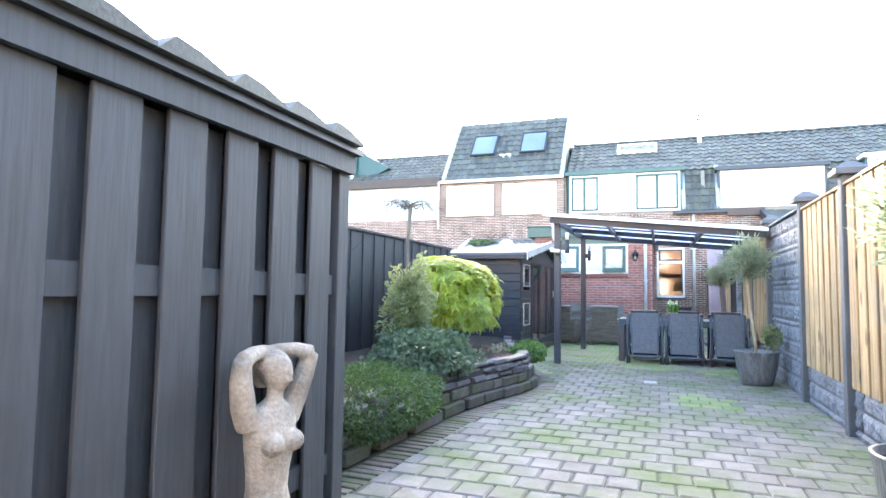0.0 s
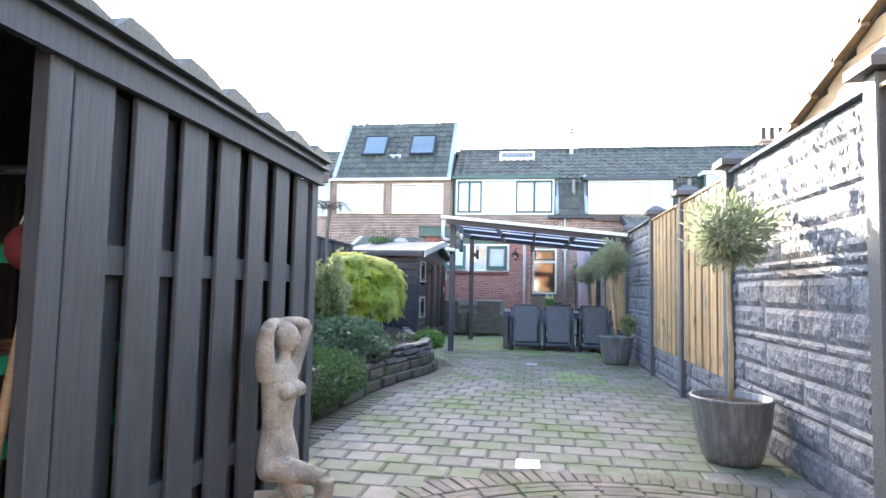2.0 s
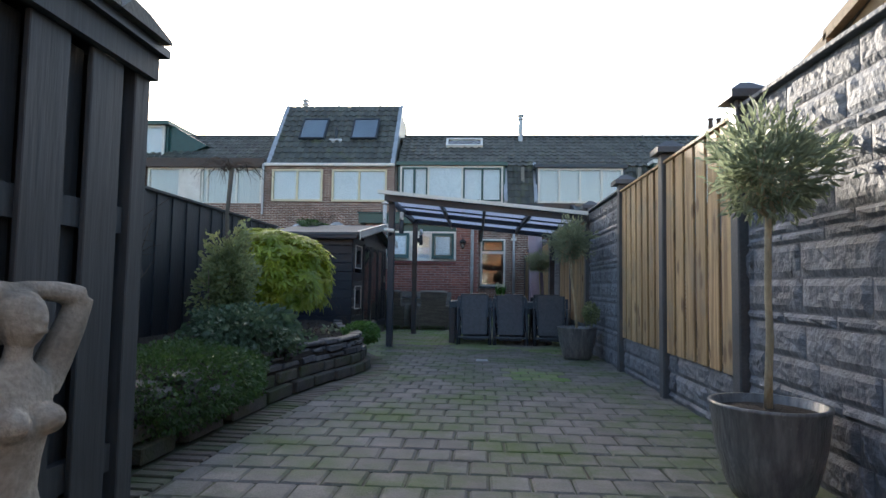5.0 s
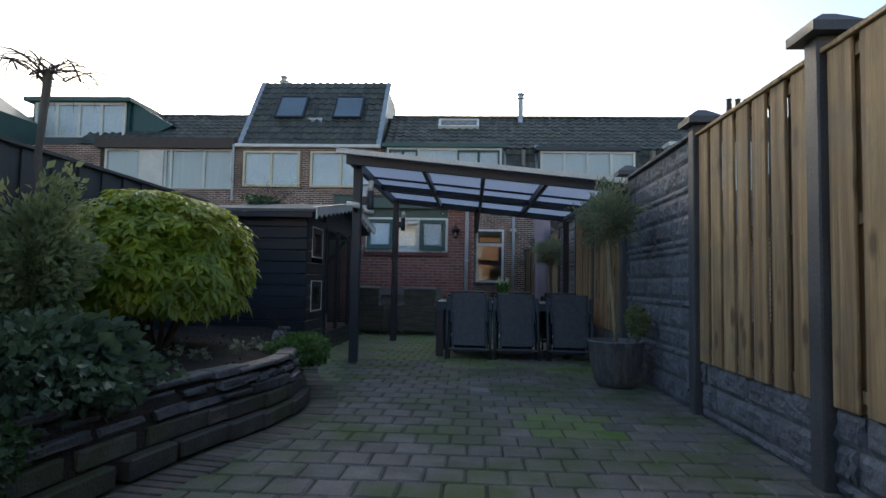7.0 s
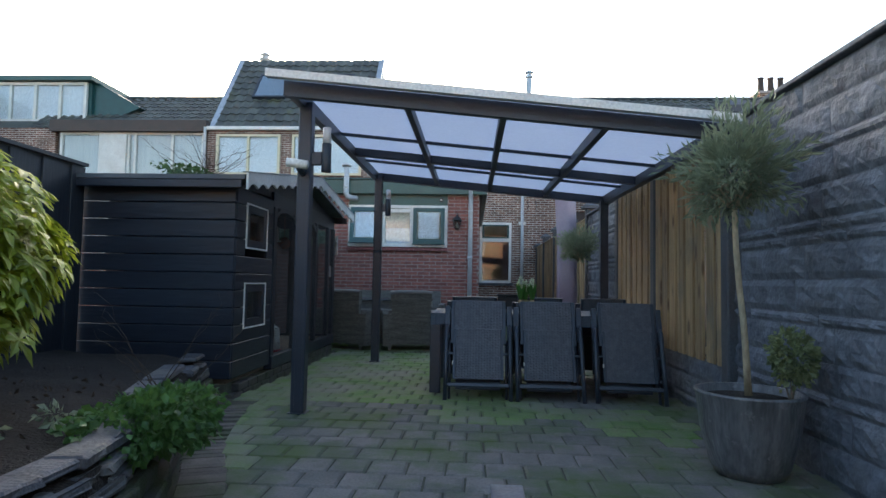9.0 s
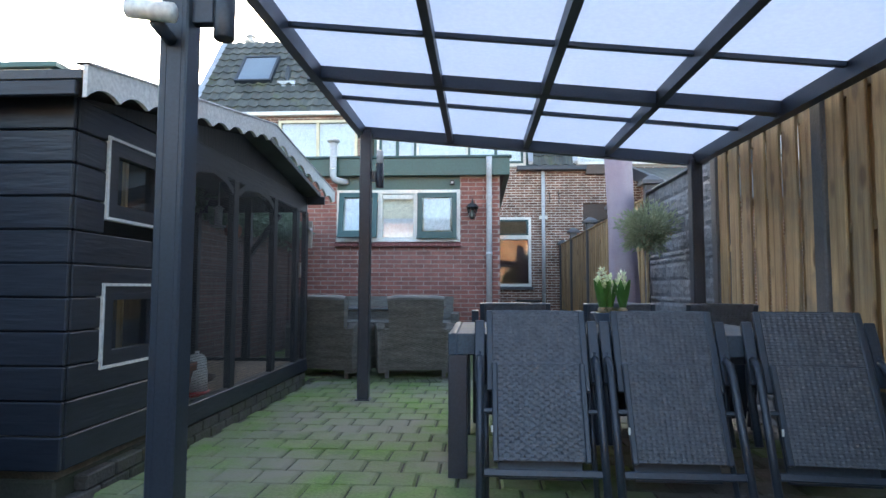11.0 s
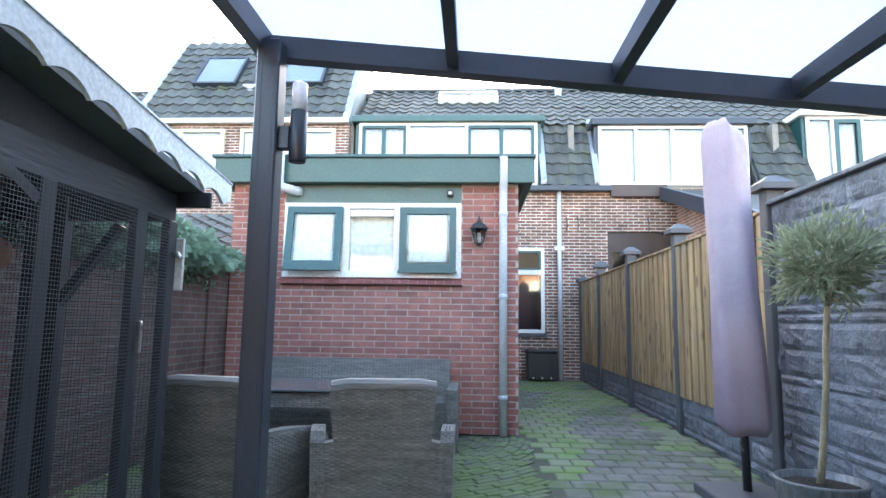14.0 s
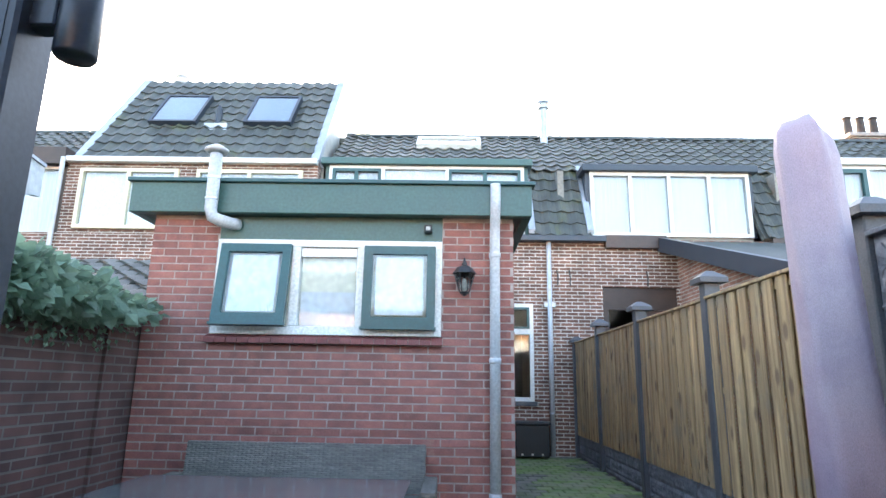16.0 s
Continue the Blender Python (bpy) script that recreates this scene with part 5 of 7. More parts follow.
course("kerb_stone", 0.0, 0.095, 0.0, 0.12, 0.4, 0.006, M_stone, 1)
course("kerb_stone", 0.097, 0.19, 0.05, 0.12, 0.4, 0.008, M_stone, 2)
course("slate", 0.195, 0.258, 0.06, 0.13, 0.3, 0.02, M_slate, 3, 0.04)
course("slate", 0.262, 0.32, 0.085, 0.13, 0.22, 0.022, M_slate, 4, 0.08)
course("coping_stone", 0.325, 0.372, 0.1, 0.12, 0.46, 0.01, M_slate, 6, 0.1)
for i, (x, y) in enumerate(((-1.45, 6.4), (-1.38, 6.85), (-1.72, 6.6), (-1.35, 7.15))):
    sg = thing("seedling", (x, y, 0.35), "small silvery green seedling in the dark soil of the bed", "plant", "seedlings in the bed")
    limbs("stem", sg, (x, y, 0.34), [(x, y + 0.01, 0.42)], 0.003, i)
    leaf_cloud("foliage", sg, M_leaf_o, (x, y, 0.395), (0.055, 0.055, 0.03), 46, 0.04, 60 + i, "oval", hollow=0.2)
leaf_cloud("litter", bed, M_litter, (-1.9, 6.6, 0.385), (0.8, 2.2, 0.012), 420, 0.028, 33, "oval", hollow=0.0, lumps=0.0)["kind"] = "stuff"

yb = thing("shrub", (-1.9, 6.8, 0.3), "dense yellow-green evergreen shrub in the raised bed", "shrub")
limbs("stem", yb, (-1.95, 6.8, 0.3), [(-1.95 + 0.45 * math.cos(a), 6.8 + 0.45 * math.sin(a), 0.95) for a in (0.3, 1.2, 2.2, 3.1, 4.4, 5.4)], 0.025, 4)


def rosettes(name, parent, mat_, centre, radii, count, size, seed, cut=-0.35):
    """A dome of leaf clusters: each a whorl of drooping leaves."""
    rnd = random.Random(seed)
    verts, faces = [], []
    for _ in range(count):
        d = Vector((rnd.gauss(0, 1), rnd.gauss(0, 1), rnd.gauss(0, 1))).normalized()
        if d.z < cut:
            d.z = cut + rnd.uniform(0, 0.1)
        r = (1.0 + 0.16 * noise.noise(d * 2.3 + Vector((seed, 0, 0)))) * (1 - 0.4 * rnd.random() ** 2.2)
        c = Vector([centre[i] + d[i] * radii[i] * r for i in range(3)])
        axis = (d * 0.8 + Vector((0, 0, 0.75)) + Vector((rnd.uniform(-0.3, 0.3), rnd.uniform(-0.3, 0.3), 0))).normalized()
        s1 = axis.orthogonal().normalized()
        s2 = axis.cross(s1)
        a0 = rnd.uniform(0, 6.28)
        for k in range(6):
            a = a0 + k * math.tau / 6 + rnd.uniform(-0.2, 0.2)
            out = s1 * math.cos(a) + s2 * math.sin(a)
            side = axis.cross(out)
            s = size * rnd.uniform(0.7, 1.2)
            w = 0.2 * s
            drop = -axis * 0.12 * s - Vector((0, 0, 0.08 * s))
            b = len(verts)
            verts += [c, c + out * s * 0.55 + side * w, c + out * s + drop, c + out * s * 0.55 - side * w, c + out * s * 0.5 - axis * 0.04 * s]
            faces += [(b, b + 1, b + 4), (b + 1, b + 2, b + 4), (b, b + 4, b + 3), (b + 4, b + 2, b + 3)]
    me = bpy.data.meshes.new(name)
    me.from_pydata([tuple(v) for v in verts], [], faces)
    me.materials.append(mat_)
    ob = new(name, me)
    ob.parent = parent
    me.transform(Matrix.Translation(-parent.location))
    return ob


rosettes("crown", yb, M_leaf_y, (-1.98, 6.85, 0.95), (0.62, 0.75, 0.54), 3000, 0.085, 21, cut=-0.55)
vb = thing("shrub", (-2.0, 5.6, 0.3), "variegated narrow-leaved upright shrub in the raised bed", "shrub")
limbs("stem", vb, (-2.0, 5.6, 0.3), [(-2.0 + 0.25 * math.cos(a), 5.6 + 0.25 * math.sin(a), 1.0) for a in (0.3, 1.6, 3.1, 4.6)], 0.018, 5)
leaf_cloud("crown", vb, M_leaf_v, (-1.95, 5.62, 0.86), (0.22, 0.26, 0.48), 4200, 0.055, 22, "oval", hollow=0.25, droop=-0.1, lumps=0.34)
gb = thing("shrub", (-1.6, 5.1, 0.3), "low grey-green shrub spilling over the slate edge", "shrub")
limbs("stem", gb, (-1.6, 5.1, 0.3), [(-1.6 + 0.3 * math.cos(a), 5.1 + 0.35 * math.sin(a), 0.5) for a in (0.3, 1.6, 3.1, 4.6)], 0.01, 5)
leaf_cloud("foliage", gb, M_leaf_g, (-1.6, 5.15, 0.47), (0.42, 0.5, 0.24), 5200, 0.045, 23, "broad", hollow=0.3, lumps=0.25)
leaf_cloud("broad_leaves", gb, M_leaf_g, (-1.5, 5.25, 0.5), (0.25, 0.25, 0.16), 220, 0.1, 24, "broad", hollow=0.5)
hg = thing("hedge", (-1.6, 3.9, 0.0), "low clipped dark green box hedge beside the paving", "hedge")
leaf_cloud("foliage", hg, M_leaf_d, (-1.6, 3.95, 0.27), (0.5, 1.02, 0.24), 19000, 0.025, 25, "broad", hollow=0.6, lumps=0.07)
limbs("stem", hg, (-1.72, 3.75, 0.0), [(-1.72 + 0.2 * math.cos(a), 3.75 + 0.7 * math.sin(a), 0.3) for a in (0.3, 1.6, 3.1, 4.6)], 0.012, 5)
tc_ = thing("shrub", (-1.08, 7.55, 0.3), "small trailing green cushion plant over the kerb", "shrub")
leaf_cloud("foliage", tc_, M_leaf_c, (-1.1, 7.4, 0.33), (0.2, 0.42, 0.13), 3200, 0.035, 26, "broad", hollow=0.2)
limbs("stem", tc_, (-1.15, 7.5, 0.28), [(-1.05, 7.3, 0.36), (-1.1, 7.7, 0.36)], 0.006, 5)
bx = thing("shrub", (1.68, 7.95, 0.36), "small variegated box shrub in the grey pot", "shrub")
limbs("stem", bx, (1.68, 7.95, 0.36), [(1.68, 7.93, 0.6), (1.62, 7.98, 0.55), (1.73, 7.95, 0.55)], 0.006, 5)
leaf_cloud("foliage", bx, M_leaf_v, (1.68, 7.93, 0.58), (0.1, 0.1, 0.14), 700, 0.03, 27, "broad", hollow=0.2)
iv = thing("ivy", (-2.85, 14.6, 1.5), "green ivy hanging over the brick garden wall", "ivy")
leaf_cloud("foliage", iv, M_leaf_i, (-2.76, 14.05, 1.71), (0.26, 1.75, 0.16), 6200, 0.1, 28, "broad", hollow=0.35, lumps=0.25)
leaf_cloud("trailing_growth", iv, M_leaf_i, (-2.74, 15.1, 1.62), (0.1, 0.8, 0.16), 700, 0.045, 29, "broad", hollow=0.1, lumps=0.5)["kind"] = "stuff"
limbs("stem", iv, (-2.87, 14.6, 1.76), [(-2.84, 13.6, 1.85), (-2.84, 15.6, 1.85), (-2.8, 14.9, 1.6)], 0.012, 5)


def twiggy(name, parent, base, count, seed, spread, hgt, radius=0.005, weep=0.0):
    rnd = random.Random(seed)
    bm = bmesh.new()
    for _ in range(count):
        p = Vector(base) + Vector((rnd.uniform(-1, 1), rnd.uniform(-1, 1), 0)) * spread * 0.3
        a = rnd.uniform(0, 6.28)
        d = Vector((math.cos(a), math.sin(a), 0))
        pts = [p]
        up = hgt * rnd.uniform(0.6, 1.0)
        for k in range(1, 8):
            u = k / 7
            pts.append(p + d * spread * u * rnd.uniform(0.85, 1.1) + Vector((0, 0, up * (u * (1 - weep) + weep * math.sin(u * 2.6) * 0.6 - weep * u * 0.9))))
        tube(bm, pts, [radius * (1 - 0.85 * k / 7) for k in range(8)], 4, caps=False)
        for q in (3, 5):
            b = pts[q]
            e = b + (d + Vector((rnd.uniform(-1, 1), rnd.uniform(-1, 1), rnd.uniform(0, 0.6) - weep))).normalized() * spread * 0.35
            tube(bm, [b, b.lerp(e, 0.5) + Vector((0, 0, 0.02)), e], [radius * 0.4, radius * 0.3, radius * 0.1], 3, caps=False)
    return part(name, bm, M_twig, parent, kind="stuff")


wt = thing("tree", (-2.0, 5.68, 0.3), "bare grafted weeping tree with arching twigs in front of the fence", "tree")
bm = bmesh.new()
tube(bm, [(-2.02, 5.68, 0.3), (-2.0, 5.7, 0.9), (-2.03, 5.68, 1.5), (-2.0, 5.68, 1.95)], [0.024, 0.02, 0.018, 0.022], 10)
part("trunk", bm, M_bark, wt, smooth=True)
twiggy("branchwork", wt, (-2.0, 5.68, 1.93), 26, 31, 0.36, 0.42, 0.006, weep=0.8)
bb = thing("shrub", (-2.5, 4.3, 0.3), "bare multi-stemmed shrub against the dark fence", "shrub")
twiggy("branchwork", bb, (-2.5, 4.3, 0.3), 22, 32, 0.55, 1.35, 0.009)
rb_ = thing("climber", (-2.87, 11.2, 1.76), "bare climber twigs and leaves on top of the garden wall", "climber")
twiggy("branchwork", rb_, (-2.75, 11.2, 1.97), 22, 34, 0.5, 0.42, 0.005)
twiggy("branchwork", rb_, (-2.8, 12.0, 1.88), 14, 35, 0.5, 0.3, 0.004)
leaf_cloud("leaves", rb_, M_leaf_d, (-2.8, 11.3, 1.99), (0.2, 0.9, 0.07), 900, 0.05, 36, "broad", hollow=0.0)
sp = thing("shrub", (-1.75, 5.95, 0.3), "thin bare twigs of a dormant shrub in the bed", "shrub")
twiggy("branchwork", sp, (-1.35, 7.9, 0.33), 7, 37, 0.3, 0.55, 0.003)



# ---- dining set under the pergola ----
table = thing("dining_table", (0.62, 10.5, 0), "anthracite aluminium garden dining table under the pergola", "table")
TX0, TX1, TY0, TY1, TZ = -0.188, 1.47, 10.07, 11.06, 0.645
for k in range(6):
    y = TY0 + 0.035 + k * (TY1 - TY0 - 0.07) / 6
    boxes("tabletop_slat", [(TX0 + 0.042, y + 0.001, TZ - 0.02, TX1 - 0.042, y + (TY1 - TY0 - 0.07) / 6 - 0.001, TZ - 0.001)], M_table, table, bevel=0.002)
boxes("frame", [(TX0, TY0, TZ - 0.1, TX0 + 0.04, TY1, TZ), (TX1 - 0.04, TY0, TZ - 0.1, TX1, TY1, TZ), (TX0 + 0.04, TY0, TZ - 0.1, TX1 - 0.04, TY0 + 0.03, TZ), (TX0 + 0.04, TY1 - 0.03, TZ - 0.1, TX1 - 0.04, TY1, TZ)], M_rim, table, bevel=0.004)
for x in (TX0, TX1 - 0.09):
    for y in (TY0, TY1 - 0.09):
        boxes("leg", [(x, y, gz(y), x + 0.09, y + 0.09, TZ - 0.1)], M_alu, table, bevel=0.004)


def weave_sheet(bm, o, u, v, nu, nv, relief=0.006):
    """A woven face: strands over and under, on the sheet spanned by u and v from o."""
    o, u, v = Vector(o), Vector(u), Vector(v)
    n = u.cross(v).normalized()
    for j in range(nv):
        for i in range(nu):
            a, b = i / nu, (i + 1) / nu
            c, d = (j + 0.06) / nv, (j + 0.94) / nv
            over = (i + j) % 2
            h = relief if over else relief * 0.25
            m_ = (a + b) / 2
            q = [o + u * s + v * t + n * k for s, t, k in ((a, c, 0), (m_, c, h * 0.7), (b, c, 0), (b, (c + d) / 2, h * 0.4), (b, d, 0), (m_, d, h * 0.7), (a, d, 0), (a, (c + d) / 2, h * 0.4), (m_, (c + d) / 2, h))]
            vs = [bm.verts.new(p) for p in q]
            for k in range(8):
                bm.faces.new((vs[8], vs[k], vs[(k + 1) % 8]))


def garden_chair(label, lean):
    """A folded high-backed chair leaning forward, its back to -y; origin on the ground under its back legs."""
    t = thing("garden_chair", (0, 0, 0), label, "chair", "garden chairs round the table")
    w = 0.21

    def at(x, s, off=0.0):
        return (x, 0.02 + s * math.sin(lean) + off * math.cos(lean), s * math.cos(lean) - off * math.sin(lean))

    def bar(name, x, s0, s1, hw, off, hd):
        bm = bmesh.new()
        box(bm, x - hw, off - hd, s0, x + hw, off + hd, s1, m=Matrix.Translation((0, 0.02, 0)) @ Matrix.Rotation(-lean, 4, "X"), bevel=0.004)
        return part(name, bm, M_alu, t)
    for sx in (-1, 1):
        bm = bmesh.new()
        X = sx * (w + 0.048)
        tube(bm, [at(X, -0.005, -0.02), at(X, 0.3, -0.03), at(X, 0.52, -0.035), at(X, 0.575, -0.025), at(X, 0.605, 0.005), at(X, 0.6, 0.06), at(X, 0.5, 0.1), at(X, 0.25, 0.1)], 0.0175, 10)
        part("leg_and_arm", bm, M_alu, t, smooth=True)
        bar("arm_post", X, 0.5, 0.79, 0.023, 0.022, 0.014)
        bar("slot", X, 0.6, 0.64, 0.005, 0.0075, 0.001)
        bm = bmesh.new()
        tube(bm, [at(sx * (w + 0.02), 0.02, 0.07), at(sx * (w + 0.02), 0.5, 0.05)], 0.012, 6)
        part("front_leg", bm, M_alu, t, smooth=True)
        bar("upper_rail", sx * (w + 0.002), 0.46, 0.835, 0.015, 0.012, 0.014)
        bar("lower_rail", sx * (w - 0.018), 0.16, 0.58, 0.012, -0.02, 0.013)
        bar("hinge", sx * (w + 0.018), 0.36, 0.38, 0.026, -0.022, 0.008)
    bm = bmesh.new()
    tg = at(-w + 0.004, 0.29, -0.04)
    box(bm, tg[0] - 0.004, tg[1] - 0.003, tg[2] - 0.014, tg[0] + 0.004, tg[1] + 0.003, tg[2] + 0.014)
    part("label_tag", bm, M_white, t)
    bm = bmesh.new()
    box(bm, -w - 0.035, -0.012, 0.11, w + 0.035, 0.012, 0.142, m=Matrix.Translation((0, -0.002, 0)) @ Matrix.Rotation(-lean, 4, "X"), bevel=0.005)
    part("crossbar", bm, M_alu, t)
    for nm, s0, s1, nu, nv, off, hw in (("lower_back", 0.165, 0.575, 16, 30, -0.024, w - 0.03), ("headrest", 0.5, 0.83, 16, 24, 0.004, w - 0.013)):
        bm = bmesh.new()
        o, u, v = Vector(at(-hw, s0, off)), Vector((2 * hw, 0, 0)), Vector(at(0, s1)) - Vector(at(0, s0))
        weave_sheet(bm, o, u, v, nu, nv, 0.0048)
        inn = Vector((0, math.cos(lean), -math.sin(lean))) * 0.012
        vs = [bm.verts.new(p + inn * 0.3) for p in (o, o + v, o + u + v, o + u)]
        bm.faces.new(vs)
        weave_sheet(bm, o + u + inn, -u, v, nu, nv, 0.0035)
        tube(bm, [o + v + inn * 0.5, o + v + u * 0.5 + inn * 0.5 + Vector((0, 0, 0.002)), o + v + u + inn * 0.5], 0.008, 6)
        part(nm, bm, M_wicker_d, t)
    bar("seat", 0, 0.1, 0.46, w - 0.03, 0.07, 0.01)
    return t


proto = garden_chair("folded anthracite garden chair with woven high back, leaning on the table", 0.38)
for x, y, rz in ((0.79, 9.72, 0), (1.41, 9.72, -5)):
    copy_thing(proto, pose(x, y, gz(y), 0, 0, rz))
far_side = garden_chair("folded anthracite garden chair standing on the house side of the table", 0.22)
for x, y, rz in ((0.855, 11.34, 180), (1.48, 11.32, 183)):
    copy_thing(far_side, pose(x, y, gz(y), 0, 0, rz))
far_side.matrix_basis = pose(0.19, 11.33, gz(11.33), 0, 0, 180)
proto.matrix_basis = pose(0.218, 9.72, gz(9.72))

# hyacinths in a bowl
hy = thing("potted_hyacinth", (0.645, 10.4, TZ), "three white hyacinths with mossy bulbs in a blue-grey bowl", "potted plant")
bm = bmesh.new()
lathe(bm, [(0.05, 0), (0.072, 0.028), (0.09, 0.08), (0.104, 0.086), (0.104, 0.091), (0.085, 0.086), (0.01, 0.08)], (0.645, 10.4, TZ), 28)
part("bowl", bm, M_bowl, hy, smooth=True)
hm = leaf_cloud("moss", hy, M_mossy, (0.645, 10.4, TZ + 0.088), (0.078, 0.078, 0.02), 500, 0.02, 71, "narrow", hollow=0.2)
rnd = random.Random(9)
for x, y, hgt in ((0.6, 10.4, 0.15), (0.645, 10.43, 0.11), (0.7, 10.38, 0.12)):
    bm = bmesh.new()
    bmesh.ops.create_uvsphere(bm, u_segments=10, v_segments=8, radius=0.024, matrix=Matrix.Translation((x, y, TZ + 0.1)))
    part("bulb", bm, M_bulb, hy, smooth=True)
    bm = bmesh.new()
    tube(bm, [(x, y, TZ + 0.11), (x, y, TZ + 0.1 + hgt)], 0.006, 6)
    part("stem", bm, M_leaf_h, hy)
    for k in range(6):
        a = k * 1.05 + rnd.uniform(0, 0.4)
        bm = bmesh.new()
        d = Vector((math.cos(a), math.sin(a), 0))
        s = Vector((-d.y, d.x, 0))
        prev = None
        for q, (r, z, w) in enumerate(((0.01, 0.1, 0.008), (0.024, 0.17, 0.018), (0.036, 0.22, 0.017), (0.046, 0.262, 0.001))):
            c = Vector((x, y, TZ + z)) + d * r
            cur = [bm.verts.new(c - s * w), bm.verts.new(c + d * 0.003), bm.verts.new(c + s * w)]
            if prev:
                bm.faces.new((prev[0], prev[1], cur[1], cur[0]))
                bm.faces.new((prev[1], prev[2], cur[2], cur[1]))
            prev = cur
        part("leaf", bm, M_leaf_h, hy)
    leaf_cloud("flower", hy, M_petal, (x, y, TZ + 0.12 + hgt), (0.015, 0.015, 0.052), 120, 0.024, 80 + int(x * 100), "oval", droop=0.1, hollow=0.5)


# ---- rattan lounge set ----
def woven_box(name, parent, x0, y0, z0, x1, y1, z1, cell=0.032, mat_=None, m=None, label=""):
    """A cushioned box of rattan: woven faces all round."""
    bm = bmesh.new()
    e = 0.004
    for o, u, v in (((x0, y0, z0), (x1 - x0, 0, 0), (0, 0, z1 - z0)), ((x1, y1, z0), (x0 - x1, 0, 0), (0, 0, z1 - z0)),
                    ((x1, y0, z0), (0, y1 - y0, 0), (0, 0, z1 - z0)), ((x0, y1, z0), (0, y0 - y1, 0), (0, 0, z1 - z0)), ((x0, y0, z1), (x1 - x0, 0, 0), (0, y1 - y0, 0))):
        nu, nv = max(1, round(Vector(u).length / cell)), max(1, round(Vector(v).length / (cell * 0.45)))
        weave_sheet(bm, o, u, v, nu, nv, 0.005)
    box(bm, x0 + e, y0 + e, z0, x1 - e, y1 - e, z1 - e)
    if m is not None:
        bm.transform(m)
    return part(name, bm, mat_ or M_wicker, parent, label)


def armchair(label):
    t = thing("armchair", (0, 0, 0), label, "armchair", "rattan armchairs")
    # one woven back from the feet up, shouldered where the arms meet it, and leaning out
    lean = 0.13

    def back(x, z, off=0.0):
        return Vector((x, 0.1 - (z - 0.06) * lean + off, z))
    bm = bmesh.new()
    prof = ((0.08, 0.3), (0.3, 0.312), (0.49, 0.32), (0.5, 0.268), (0.64, 0.278), (0.79, 0.292))
    for (za, wa), (zb, wb) in zip(prof, prof[1:]):
        nv = max(1, round((zb - za) / 0.011))
        if zb - za < 0.03:
            vs = [bm.verts.new(back(x, z)) for x, z in ((-wa, za), (wa, za), (wb, zb), (-wb, zb))]
            bm.faces.new(vs)
            continue
        for front in (0, 1):
            off = 0.085 * front
            for r in range(nv):
                z0, z1 = za + (zb - za) * r / nv, za + (zb - za) * (r + 1) / nv
                w0 = wa + (wb - wa) * r / nv
                nu = 22
                zm = (z0 + z1) / 2
                for c_ in range(nu):
                    a, b = -w0 + 2 * w0 * c_ / nu, -w0 + 2 * w0 * (c_ + 1) / nu
                    h = (0.006 if (c_ + r) % 2 else 0.001) * (1 if front else -1)
                    q = [bm.verts.new(back(x_, z_, off + k_)) for x_, z_, k_ in ((a, z0, 0), (b, z0, 0), (b, z1, 0), (a, z1, 0), (a, zm, h * 0.4), ((a + b) / 2, zm, h), (b, zm, h * 0.4))]
                    bm.faces.new((q[0], q[1], q[6], q[5], q[4]))
                    bm.faces.new((q[4], q[5], q[6], q[2], q[3]))
    for sx in (-1, 1):
        for (za, wa), (zb, wb) in zip(prof, prof[1:]):
            vs = [bm.verts.new(back(sx * w_, z_, o_)) for w_, z_, o_ in ((wa, za, 0), (wb, zb, 0), (wb, zb, 0.085), (wa, za, 0.085))]
            bm.faces.new(vs)
    tube(bm, [back(-0.285, 0.782, 0.042), back(-0.2, 0.795, 0.042), back(0.2, 0.795, 0.042), back(0.285, 0.782, 0.042)], 0.046, 10)
    part("backrest", bm, M_wicker, t)
    woven_box("base", t, -0.3, 0.1, 0.1, 0.3, 0.6, 0.38)
    for sx in (-1, 1):
        bm = bmesh.new()
        # the arm splays outwards and rounds down to the ground in front
        inner = [(0.02, 0.06), (0.02, 0.5), (0.06, 0.555), (0.3, 0.545), (0.5, 0.52), (0.6, 0.48), (0.655, 0.4), (0.66, 0.28), (0.63, 0.06)]

        def side(y_, z_, o_):
            return (sx * (0.295 + 0.11 * y_ + 0.03 * z_ + o_), y_, z_)
        for o_ in (0.0, 0.075):
            fan = [bm.verts.new(side(y_, z_, o_)) for y_, z_ in inner]
            bm.faces.new(fan if (o_ > 0) == (sx < 0) else fan[::-1])
        for (ya, za), (yb, zb) in zip(inner, inner[1:] + inner[:1]):
            weave_sheet(bm, side(ya, za, 0.0), Vector(side(ya, za, 0.075)) - Vector(side(ya, za, 0.0)), Vector(side(yb, zb, 0.0)) - Vector(side(ya, za, 0.0)), 4, max(1, round(math.hypot(yb - ya, zb - za) / 0.014)), 0.004 * (-sx))
        for r in range(34):
            z_ = 0.07 + r * 0.0135
            y1_ = 0.63 if z_ < 0.4 else 0.63 - (z_ - 0.4) * 1.0
            n_ = 20
            for c_ in range(n_):
                a, b = 0.03 + (y1_ - 0.03) * c_ / n_, 0.03 + (y1_ - 0.03) * (c_ + 1) / n_
                h = 0.006 if (c_ + r) % 2 else 0.001
                q = [bm.verts.new(side(y_, zz, 0.0755 + k_)) for y_, zz, k_ in ((a, z_, 0), (b, z_, 0), (b, z_ + 0.0125, 0), (a, z_ + 0.0125, 0), ((a + b) / 2, z_ + 0.006, h))]
                for k in range(4):
                    bm.faces.new((q[k], q[(k + 1) % 4], q[4]))
        part("armrest", bm, M_wicker, t)
